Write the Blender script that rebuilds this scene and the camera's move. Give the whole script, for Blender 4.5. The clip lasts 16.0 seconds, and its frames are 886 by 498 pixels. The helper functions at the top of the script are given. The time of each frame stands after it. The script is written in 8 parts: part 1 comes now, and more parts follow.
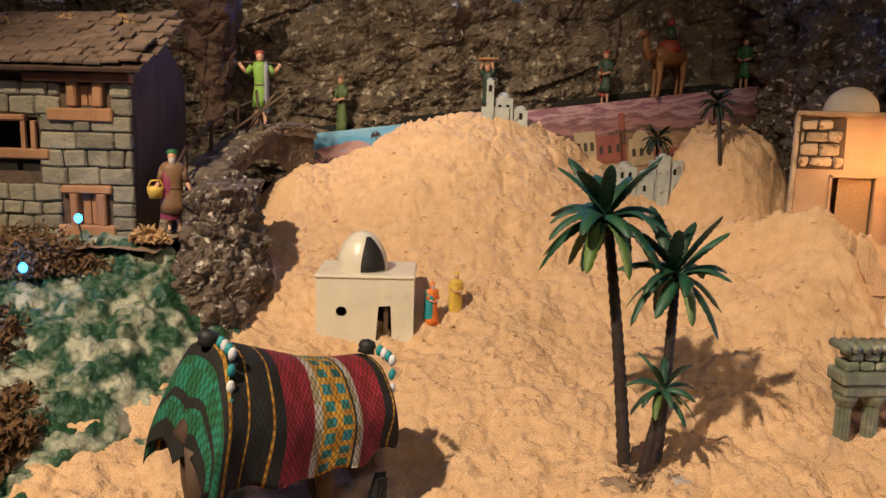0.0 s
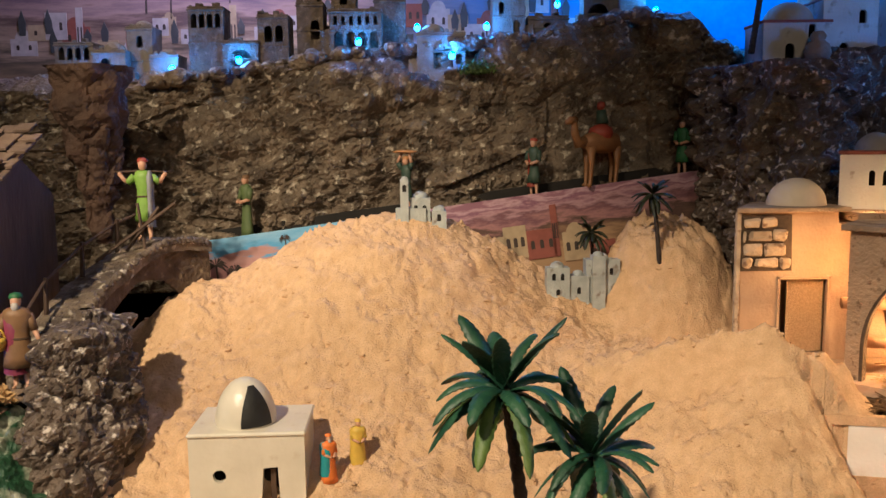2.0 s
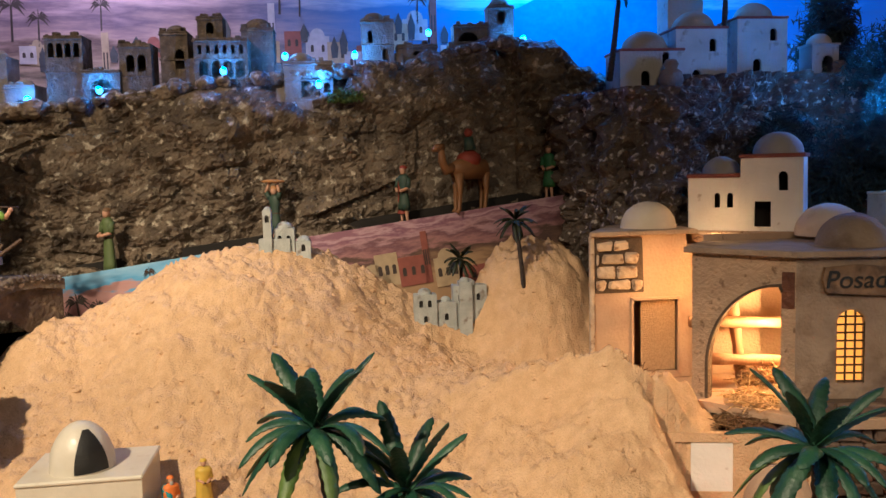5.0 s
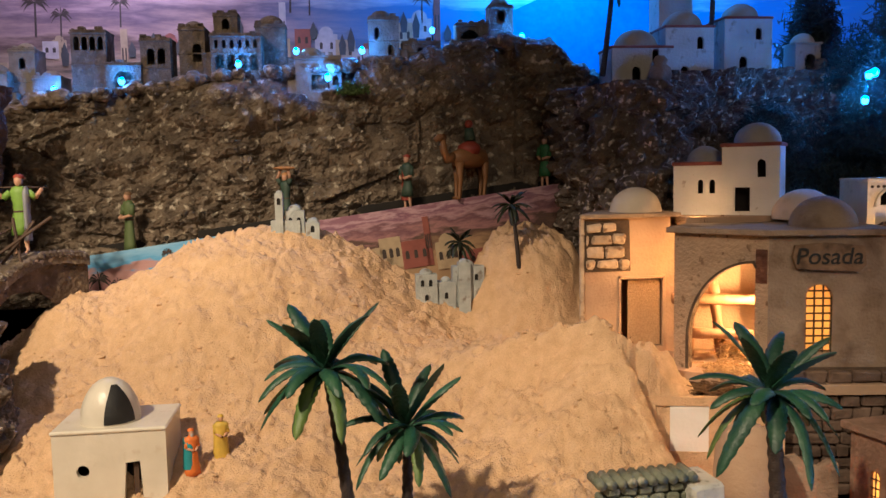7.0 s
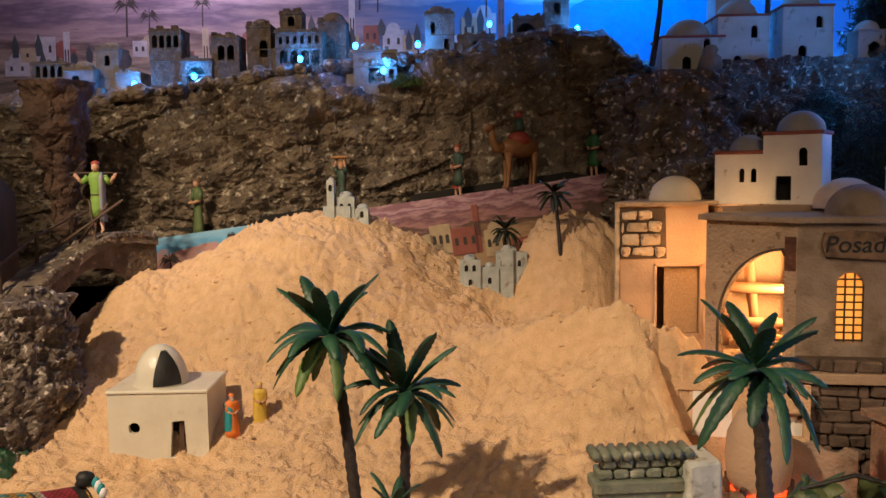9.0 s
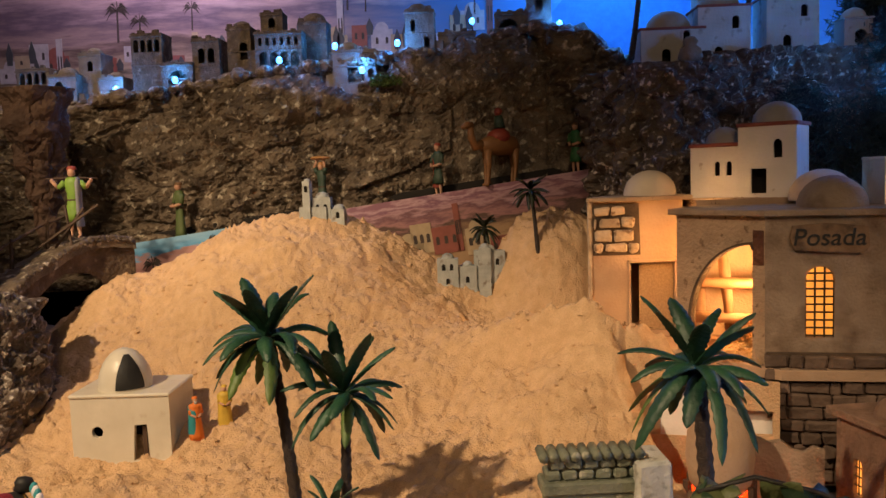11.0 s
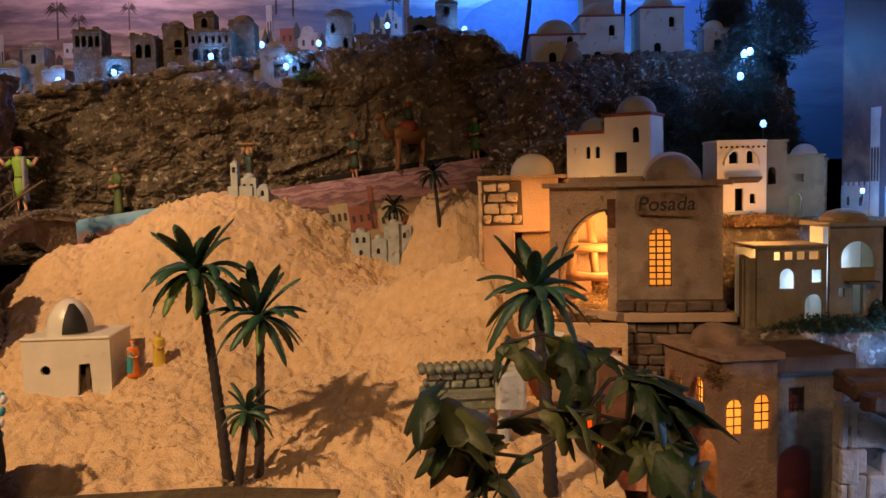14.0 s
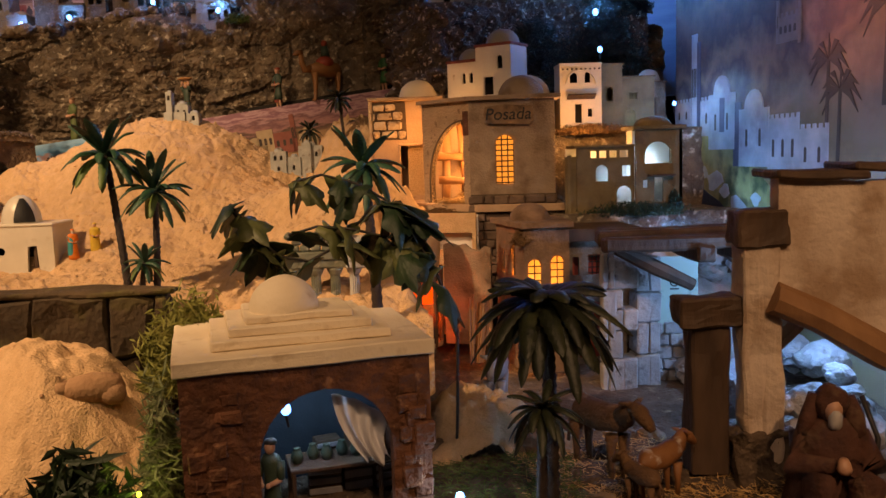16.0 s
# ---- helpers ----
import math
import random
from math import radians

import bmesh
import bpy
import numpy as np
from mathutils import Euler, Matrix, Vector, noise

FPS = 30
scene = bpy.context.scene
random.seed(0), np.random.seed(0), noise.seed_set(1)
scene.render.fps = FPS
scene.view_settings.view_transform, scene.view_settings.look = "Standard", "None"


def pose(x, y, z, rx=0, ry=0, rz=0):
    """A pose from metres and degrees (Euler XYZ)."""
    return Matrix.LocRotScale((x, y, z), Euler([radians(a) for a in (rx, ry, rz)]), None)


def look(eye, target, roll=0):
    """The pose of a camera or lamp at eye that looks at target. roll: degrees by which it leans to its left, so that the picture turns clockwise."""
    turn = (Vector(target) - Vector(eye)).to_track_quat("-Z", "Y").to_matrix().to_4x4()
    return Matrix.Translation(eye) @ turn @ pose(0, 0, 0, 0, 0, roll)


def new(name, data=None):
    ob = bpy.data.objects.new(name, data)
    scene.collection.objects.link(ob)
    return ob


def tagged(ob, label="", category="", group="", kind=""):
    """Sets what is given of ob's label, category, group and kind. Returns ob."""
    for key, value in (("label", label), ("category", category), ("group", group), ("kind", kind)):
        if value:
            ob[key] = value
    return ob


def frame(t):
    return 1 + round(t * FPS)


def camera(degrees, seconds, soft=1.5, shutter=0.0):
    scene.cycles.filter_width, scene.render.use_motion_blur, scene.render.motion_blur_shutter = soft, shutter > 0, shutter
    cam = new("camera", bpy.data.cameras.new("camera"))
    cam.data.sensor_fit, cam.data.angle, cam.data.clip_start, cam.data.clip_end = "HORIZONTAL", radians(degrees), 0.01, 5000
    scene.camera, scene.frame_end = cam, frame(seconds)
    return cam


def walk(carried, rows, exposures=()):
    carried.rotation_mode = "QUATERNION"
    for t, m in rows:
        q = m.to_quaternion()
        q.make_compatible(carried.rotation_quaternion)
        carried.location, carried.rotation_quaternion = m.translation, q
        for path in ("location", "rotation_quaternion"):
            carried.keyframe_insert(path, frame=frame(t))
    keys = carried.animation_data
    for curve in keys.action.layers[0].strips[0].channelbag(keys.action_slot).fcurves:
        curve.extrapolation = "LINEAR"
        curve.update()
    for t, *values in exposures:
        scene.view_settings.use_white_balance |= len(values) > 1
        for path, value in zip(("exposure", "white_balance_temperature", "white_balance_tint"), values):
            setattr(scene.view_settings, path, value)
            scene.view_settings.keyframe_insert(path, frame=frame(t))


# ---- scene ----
cam = camera(56.6, 16.0)
PATH = [
    (0, (0.027, -0.011, 0.523), (-0.014, 1.958, 0.174), 1.4),
    (0.5, (0.036, 0.061, 0.544), (-0.015, 2.036, 0.235), 1.5),
    (1, (0.045, 0.084, 0.575), (0.006, 2.064, 0.297), 0.9),
    (1.5, (0.075, 0.117, 0.587), (0.069, 2.1, 0.331), 0.1),
    (2, (0.1, 0.129, 0.598), (0.133, 2.114, 0.36), -0.6),
    (2.5, (0.119, 0.134, 0.601), (0.193, 2.12, 0.375), -1.1),
    (3, (0.14, 0.139, 0.604), (0.251, 2.124, 0.387), -1.4),
    (3.5, (0.15, 0.136, 0.608), (0.288, 2.12, 0.398), -1.6),
    (4, (0.158, 0.134, 0.611), (0.322, 2.117, 0.408), -1.6),
    (4.5, (0.169, 0.131, 0.609), (0.359, 2.112, 0.412), -1.6),
    (5, (0.182, 0.126, 0.606), (0.398, 2.106, 0.416), -1.5),
    (7.5, (0.178, 0.03, 0.578), (0.372, 2.013, 0.402), -0.7),
    (8, (0.193, 0.018, 0.579), (0.294, 2.008, 0.403), -0.8),
    (8.5, (0.226, 0.013, 0.573), (0.251, 2.005, 0.393), -0.9),
    (9, (0.259, 0.002, 0.565), (0.225, 1.993, 0.385), -0.8),
    (11.5, (0.345, 0.015, 0.561), (0.247, 2.005, 0.38), -1.9),
    (12, (0.353, -0.033, 0.553), (0.261, 1.959, 0.396), -2.0),
    (12.5, (0.33, -0.02, 0.543), (0.261, 1.974, 0.399), -2.0),
    (13, (0.316, 0.002, 0.563), (0.281, 1.996, 0.417), -2.0),
    (13.5, (0.349, -0.072, 0.54), (0.359, 1.922, 0.392), -1.7),
    (14, (0.384, -0.163, 0.513), (0.436, 1.831, 0.357), -1.4),
    (14.5, (0.422, -0.229, 0.486), (0.512, 1.761, 0.313), -1.2),
    (15, (0.488, -0.266, 0.455), (0.591, 1.723, 0.265), -0.8),
    (15.5, (0.552, -0.339, 0.429), (0.63, 1.649, 0.227), -1.2),
    (16, (0.579, -0.42, 0.42), (0.611, 1.566, 0.189), -1.8),
]
walk(cam, [(t, look(eye, target, roll)) for t, eye, target, roll in PATH],
     ((0, 0.12, 5550, 4), (3.5, 0.20, 5400, 2), (5, 0.16, 5450, 4), (8.5, -0.02, 5750, 6), (12.5, -0.33, 7100, 13), (14.5, -0.40, 7900, 20), (16, -0.25, 8300, 21)))

# ---------------------------------------------------------------- world and lights
world = bpy.data.worlds.new("world")
world.use_nodes = True
world.node_tree.nodes["Background"].inputs[0].default_value = (1.0, 0.72, 0.5, 1)
world.node_tree.nodes["Background"].inputs[1].default_value = 0.018
scene.world = world


def lamp(name, kind, place, watts, color, size=0.01, target=None, angle=60.0, blend=0.3):
    data = bpy.data.lights.new(name, kind)
    data.energy, data.color = watts, color
    if kind == "AREA":
        data.shape, data.size = "DISK", size
    else:
        data.shadow_soft_size = size
    if kind == "SPOT":
        data.spot_size, data.spot_blend = radians(angle), blend
    ob = new(name, data)
    ob.matrix_world = look(place, target) if target else pose(*place)
    return ob


WARM, AMBER, BLUE = (1.0, 0.71, 0.43), (1.0, 0.52, 0.18), (0.07, 0.32, 1.0)
lamp("ceiling_spot", "SPOT", (-0.75, -0.35, 1.75), 204, WARM, 0.03, (-0.10, 0.68, 0.29), 46, 0.65)
lamp("rock_spot", "SPOT", (-0.95, -0.25, 1.62), 112, WARM, 0.03, (-0.12, 1.43, 0.64), 25, 0.9)
# unseen disk added as ambient fill from the front
lamp("room_lamp", "AREA", (0.45, -1.1, 1.7), 7.4, (1.0, 0.72, 0.47), 0.5, (0.5, 1.0, 0.35))
lamp("visitor_spot", "SPOT", (1.05, -1.0, 1.3), 40, (1.0, 0.66, 0.4), 0.04, (0.88, 0.33, 0.25), 42, 0.7)
lamp("inn_lamp", "POINT", (0.680, 1.035, 0.415), 1.45, AMBER, 0.008)
lamp("inn_door_lamp", "POINT", (0.588, 1.072, 0.455), 0.28, (1.0, 0.46, 0.14), 0.008)
# added light without a bulb, for glow rising from the inn below
lamp("roof_lamp", "POINT", (0.632, 1.108, 0.532), 0.05, AMBER, 0.006)
lamp("domed_house_lamp", "POINT", (0.735, 0.765, 0.25), 0.8, AMBER, 0.006)
lamp("fire_lamp", "POINT", (0.575, 0.80, 0.20), 0.42, (1.0, 0.16, 0.03), 0.006)
lamp("sky_lamp", "AREA", (0.62, 1.66, 1.15), 6.0, (0.05, 0.32, 1.0), 0.15, (0.66, 1.86, 0.92))
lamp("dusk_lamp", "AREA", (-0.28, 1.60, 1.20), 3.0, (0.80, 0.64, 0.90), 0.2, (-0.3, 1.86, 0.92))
lamp("sky_lamp_low", "POINT", (0.985, 1.52, 0.80), 3.0, (0.04, 0.26, 1.0), 0.03)
lamp("grotto_lamp", "SPOT", (0.97, 0.80, 0.27), 1.25, (0.22, 0.5, 1.0), 0.01, (0.88, 0.68, 0.13), 120, 0.4)
# spot added beside the river LED to brighten the painted slope only
lamp("bank_lamp", "SPOT", (0.975, 0.815, 0.295), 0.8, (0.14, 0.46, 1.0), 0.008, (1.09, 0.79, 0.345), 100, 0.5)
lamp("stable_lamp", "POINT", (1.03, 0.50, 0.25), 2.8, (0.16, 0.42, 1.0), 0.015)
lamp("alley_lamp", "POINT", (0.836, 0.922, 0.455), 0.45, AMBER, 0.006)
lamp("gate_lamp", "POINT", (0.455, 0.30, 0.215), 0.26, (0.30, 0.58, 1.0), 0.006)
lamp("side_wall_lamp", "SPOT", (0.86, 0.62, 0.60), 2.2, (1.0, 0.42, 0.18), 0.02, (1.12, 0.60, 0.60), 60, 0.8)


# ---------------------------------------------------------------- materials
def mat(name, a, b, scale=40.0, rough=0.8, bump=0.3, fine=260.0, c=None, cscale=12.0, cut=(0.55, 0.7), metal=0.0, stretch=(1, 1, 1), vary=0.0, depth=0.004, grain=0.0):
    """Two tones mixed by noise, a third in patches, and a bump at two sizes."""
    m = bpy.data.materials.new(name)
    m.use_nodes = True
    nt = m.node_tree
    n, l = nt.nodes, nt.links
    bsdf = n["Principled BSDF"]
    bsdf.inputs["Roughness"].default_value, bsdf.inputs["Metallic"].default_value = rough, metal
    tc, mp = n.new("ShaderNodeTexCoord"), n.new("ShaderNodeMapping")
    mp.inputs["Scale"].default_value = stretch
    l.new(tc.outputs["Object"], mp.inputs[0])

    def noise_node(s, detail=6.0):
        t = n.new("ShaderNodeTexNoise")
        t.inputs["Scale"].default_value, t.inputs["Detail"].default_value = s, detail
        l.new(mp.outputs[0], t.inputs["Vector"])
        return t.outputs["Fac"]

    def ramp(fac, lo, hi):
        r = n.new("ShaderNodeMapRange")
        r.inputs["From Min"].default_value, r.inputs["From Max"].default_value = lo, hi
        l.new(fac, r.inputs["Value"])
        return r.outputs[0]

    def mix(fac, x, y):
        k = n.new("ShaderNodeMix")
        k.data_type = "RGBA"
        l.new(fac, k.inputs["Factor"])
        for s, v in ((k.inputs[6], x), (k.inputs[7], y)):
            if isinstance(v, tuple):
                s.default_value = (*v, 1)
            else:
                l.new(v, s)
        return k.outputs[2]

    col = mix(ramp(noise_node(scale), 0.32, 0.68), a, b)
    if c:
        col = mix(ramp(noise_node(cscale), *cut), col, c)
    if grain:
        g = mix(ramp(noise_node(620.0, 3.0), 0.30, 0.70), tuple([1 - grain] * 3), tuple([1 + grain * 0.5] * 3))
        k = n.new("ShaderNodeMix")
        k.data_type, k.blend_type = "RGBA", "MULTIPLY"
        k.inputs["Factor"].default_value = 1.0
        l.new(col, k.inputs[6]), l.new(g, k.inputs[7])
        col = k.outputs[2]
    if vary:
        info, hsv, mr = n.new("ShaderNodeObjectInfo"), n.new("ShaderNodeHueSaturation"), n.new("ShaderNodeMapRange")
        mr.inputs["To Min"].default_value, mr.inputs["To Max"].default_value = 1 - vary, 1 + vary
        l.new(info.outputs["Random"], mr.inputs["Value"])
        l.new(mr.outputs[0], hsv.inputs["Value"])
        l.new(col, hsv.inputs["Color"])
        col = hsv.outputs[0]
    l.new(col, bsdf.inputs["Base Color"])
    if bump:
        bn = n.new("ShaderNodeBump")
        bn.inputs["Strength"].default_value, bn.inputs["Distance"].default_value = bump, depth
        l.new(noise_node(fine, 8.0), bn.inputs["Height"])
        l.new(bn.outputs[0], bsdf.inputs["Normal"])
    return m


def glow(name, color, strength):
    m = bpy.data.materials.new(name)
    m.use_nodes = True
    s = m.node_tree.nodes["Principled BSDF"].inputs
    s["Base Color"].default_value = (*color, 1)
    s["Emission Color"].default_value, s["Emission Strength"].default_value = (*color, 1), strength
    return m


def paper(name, color):
    """Thin coloured paper in a window, lit from within."""
    m = bpy.data.materials.new(name)
    m.use_nodes = True
    n, l = m.node_tree.nodes, m.node_tree.links
    t, d, k = n.new("ShaderNodeBsdfTranslucent"), n.new("ShaderNodeBsdfDiffuse"), n.new("ShaderNodeMixShader")
    t.inputs[0].default_value = d.inputs[0].default_value = (*color, 1)
    k.inputs[0].default_value = 0.3
    l.new(t.outputs[0], k.inputs[1]), l.new(d.outputs[0], k.inputs[2])
    l.new(k.outputs[0], n["Material Output"].inputs[0])
    return m


SAND = mat("sand", (0.60, 0.385, 0.21), (0.71, 0.475, 0.275), 70, 0.95, 0.9, 420, (0.52, 0.325, 0.175), 24, (0.58, 0.80), depth=0.0028, grain=0.10)
ROCK = mat("cork_rock", (0.070, 0.050, 0.034), (0.25, 0.19, 0.13), 26, 0.55, 1.0, 150, (0.56, 0.49, 0.38), 75, (0.575, 0.68), depth=0.007, grain=0.25)
DARKROCK = mat("dark_cork", (0.065, 0.046, 0.034), (0.16, 0.12, 0.092), 34, 0.50, 1.0, 150, (0.60, 0.53, 0.46), 100, (0.575, 0.66), depth=0.007)
REDROCK = mat("red_cork", (0.055, 0.030, 0.020), (0.11, 0.062, 0.040), 20, 0.8, 0.8, 120, depth=0.005)
MOSSROCK = mat("painted_snow_rock", (0.27, 0.28, 0.21), (0.46, 0.45, 0.35), 50, 0.4, 1.0, 120, (0.018, 0.062, 0.028), 34, (0.38, 0.53), depth=0.006)
PLASTER = mat("grey_plaster", (0.50, 0.44, 0.36), (0.62, 0.56, 0.47), 18, 0.8, 0.25, 240, (0.36, 0.30, 0.23), 30, (0.60, 0.78))
WHITE = mat("white_plaster", (0.74, 0.70, 0.64), (0.82, 0.79, 0.74), 22, 0.7, 0.2, 220, (0.48, 0.40, 0.33), 70, (0.66, 0.75))
# white plaster darkened for the dimly lit cliff houses, with grime patches
CLIFFWHITE = mat("weathered_white_plaster", (0.42, 0.385, 0.34), (0.55, 0.51, 0.46), 22, 0.7, 0.3, 220, (0.24, 0.19, 0.15), 50, (0.58, 0.72))
OCHRE = mat("ochre_plaster", (0.38, 0.25, 0.16), (0.48, 0.335, 0.22), 16, 0.9, 0.35, 260, (0.36, 0.23, 0.15), 26, (0.56, 0.76))
STUCCO = mat("grey_brown_stucco", (0.25, 0.18, 0.125), (0.36, 0.27, 0.195), 30, 0.95, 0.6, 300, (0.15, 0.095, 0.06), 24, (0.52, 0.72))
TOWN = mat("dark_town_plaster", (0.060, 0.042, 0.028), (0.135, 0.098, 0.066), 60, 0.85, 0.9, 170, (0.20, 0.15, 0.10), 90, (0.55, 0.68), depth=0.005)
TOWNPALE = mat("pale_town_plaster", (0.15, 0.125, 0.10), (0.26, 0.22, 0.175), 50, 0.85, 0.8, 170, (0.2, 0.17, 0.14), 60, (0.58, 0.72))
OLIVE = mat("olive_plaster", (0.15, 0.115, 0.062), (0.23, 0.18, 0.10), 30, 0.9, 0.4, 220, (0.14, 0.11, 0.07), 50, (0.55, 0.72))
GREYDOME = mat("grey_dome", (0.34, 0.30, 0.245), (0.44, 0.39, 0.32), 30, 0.8, 0.25, 220, (0.25, 0.21, 0.17), 60, (0.58, 0.75))
DOME = mat("dome_plaster", (0.62, 0.50, 0.36), (0.70, 0.58, 0.43), 24, 0.75, 0.2, 200, (0.50, 0.38, 0.26), 40, (0.6, 0.8))
BRICKM = mat("pale_brick", (0.40, 0.29, 0.19), (0.58, 0.46, 0.34), 60, 0.9, 0.7, 220, (0.24, 0.15, 0.09), 90, (0.56, 0.68), vary=0.2)
MORTAR = mat("dark_mortar", (0.06, 0.04, 0.026), (0.11, 0.072, 0.046), 60, 0.95, 0.5, 260)
TRIM = mat("brick_red_trim", (0.22, 0.055, 0.04), (0.30, 0.09, 0.06), 60, 0.7, 0.2, 240)
# near-black: the ledge boards, and shade painted behind house openings
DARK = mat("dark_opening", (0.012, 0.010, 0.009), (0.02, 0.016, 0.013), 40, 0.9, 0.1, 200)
WOOD = mat("brown_wood", (0.24, 0.115, 0.05), (0.36, 0.19, 0.09), 30, 0.6, 0.35, 200, stretch=(1, 1, 0.25), vary=0.12)
DARKWOOD = mat("dark_wood", (0.05, 0.028, 0.017), (0.10, 0.058, 0.035), 40, 0.7, 0.4, 180, stretch=(1, 1, 0.3))
STONE = mat("grey_slate_stone", (0.145, 0.132, 0.095), (0.235, 0.21, 0.15), 60, 0.75, 0.6, 220, (0.29, 0.235, 0.145), 40, (0.58, 0.72), vary=0.25)
BLUESTONE = mat("pale_stone_block", (0.30, 0.29, 0.28), (0.42, 0.40, 0.38), 50, 0.85, 0.7, 180, (0.17, 0.15, 0.135), 60, (0.58, 0.7), vary=0.15)
SHINGLE = mat("brown_shingle", (0.10, 0.066, 0.047), (0.17, 0.115, 0.085), 50, 0.85, 0.5, 220, vary=0.2)
LEAF = mat("palm_green", (0.009, 0.042, 0.025), (0.026, 0.082, 0.040), 60, 0.45, 0.25, 350, vary=0.3)
LEAFY = mat("palm_yellow_green", (0.05, 0.10, 0.022), (0.10, 0.15, 0.03), 70, 0.5, 0.25, 350, vary=0.25)
DARKLEAF = mat("dark_olive_palm", (0.008, 0.012, 0.006), (0.028, 0.034, 0.014), 60, 0.5, 0.25, 350, vary=0.3)
TRUNK = mat("palm_trunk", (0.018, 0.012, 0.010), (0.045, 0.03, 0.025), 120, 0.6, 0.5, 500)
VINE = mat("vine_leaf", (0.009, 0.026, 0.014), (0.026, 0.052, 0.020), 30, 0.5, 0.3, 200, vary=0.3)
VINEY = mat("vine_leaf_light", (0.065, 0.085, 0.03), (0.12, 0.13, 0.05), 30, 0.5, 0.3, 200, vary=0.2)
MOSS = mat("dry_moss", (0.11, 0.055, 0.02), (0.21, 0.12, 0.05), 60, 0.9, 0.5, 300, vary=0.2)
GREENMOSS = mat("green_moss", (0.06, 0.11, 0.03), (0.13, 0.19, 0.05), 60, 0.9, 0.5, 300)
STRAW = mat("straw", (0.42, 0.25, 0.10), (0.58, 0.38, 0.17), 80, 0.8, 0.2, 300, vary=0.2)
RUIN = mat("verdigris_ruin", (0.10, 0.115, 0.08), (0.20, 0.21, 0.15), 60, 0.6, 0.5, 240, (0.33, 0.32, 0.25), 90, (0.6, 0.72))
MARBLE = mat("pale_ruin", (0.42, 0.42, 0.38), (0.52, 0.52, 0.48), 60, 0.6, 0.4, 240, (0.2, 0.2, 0.16), 70, (0.58, 0.7))
CREAM = mat("cream_card", (0.72, 0.60, 0.44), (0.80, 0.69, 0.52), 20, 0.8, 0.3, 200, (0.55, 0.43, 0.29), 45, (0.6, 0.75))
WALLSTONE = mat("dark_wall_stone", (0.04, 0.026, 0.014), (0.09, 0.058, 0.03), 30, 0.9, 0.9, 140, (0.13, 0.11, 0.035), 20, (0.56, 0.7), vary=0.25)
REDBRICK = mat("red_brown_cork", (0.07, 0.026, 0.014), (0.17, 0.065, 0.032), 50, 0.8, 1.0, 110, (0.30, 0.15, 0.08), 90, (0.60, 0.72), depth=0.007)
BASE = mat("earth", (0.22, 0.15, 0.10), (0.32, 0.23, 0.16), 24, 0.95, 0.6, 160)
PALEGROUND = mat("pale_gravel", (0.36, 0.33, 0.30), (0.50, 0.46, 0.42), 40, 0.95, 0.8, 200)
# pitted gate stucco, lightened in colour for spot light the wall lacks
GATEP = mat("pitted_ochre_stucco", (0.32, 0.225, 0.145), (0.45, 0.32, 0.21), 30, 0.95, 0.8, 260, (0.17, 0.105, 0.062), 110, (0.60, 0.70))
YGREEN = mat("yellow_green_moss", (0.17, 0.19, 0.04), (0.30, 0.30, 0.09), 60, 0.9, 0.4, 300)
GREYGREEN = mat("grey_green_sprigs", (0.13, 0.17, 0.08), (0.24, 0.27, 0.15), 60, 0.9, 0.4, 300)
DARKTREE = mat("dark_blue_green_leaf", (0.012, 0.026, 0.022), (0.035, 0.055, 0.045), 60, 0.6, 0.3, 300)
RUSTP = mat("rust_brown_plaster", (0.21, 0.13, 0.088), (0.32, 0.205, 0.14), 30, 0.95, 0.7, 240, (0.13, 0.075, 0.045), 28, (0.52, 0.70))
DARKEARTH = mat("dark_earth", (0.075, 0.05, 0.034), (0.16, 0.11, 0.075), 35, 0.95, 1.0, 160, (0.30, 0.23, 0.15), 70, (0.6, 0.72), depth=0.006)
FUR = mat("brown_hide", (0.10, 0.05, 0.025), (0.19, 0.10, 0.05), 40, 0.9, 0.7, 260, (0.30, 0.20, 0.12), 30, (0.58, 0.7))
SIGNWOOD = mat("burnt_sign_wood", (0.16, 0.095, 0.055), (0.27, 0.17, 0.10), 50, 0.8, 0.5, 200, (0.03, 0.018, 0.012), 34, (0.5, 0.66))
BURLAP = mat("burlap", (0.42, 0.28, 0.15), (0.55, 0.38, 0.22), 400, 0.95, 0.8, 900)
IRON = mat("black_iron", (0.012, 0.011, 0.010), (0.03, 0.026, 0.022), 90, 0.5, 0.3, 300)
CLOTH = mat("white_cloth", (0.62, 0.62, 0.66), (0.72, 0.72, 0.76), 30, 0.9, 0.2, 400)
SKIN = mat("painted_skin", (0.50, 0.27, 0.17), (0.56, 0.32, 0.21), 60, 0.5, 0.1, 300)
LED = glow("blue_led", (0.06, 0.28, 1.0), 10.0)
EMBER = glow("ember_film", (1.0, 0.10, 0.01), 1.1)
AMBERPAPER = paper("amber_paper", (0.98, 0.82, 0.50))
BLACK = mat("black_paint", (0.010, 0.010, 0.010), (0.02, 0.02, 0.02), 60, 0.6, 0.1, 300)
ROOM = mat("room_wall", (0.10, 0.07, 0.05), (0.13, 0.09, 0.065), 4, 0.9, 0.1, 30)


def flat(name, color, rough=0.55):
    return mat(name, tuple(v * 0.85 for v in color), tuple(min(1.0, v * 1.12) for v in color), 70, rough, 0.12, 400)


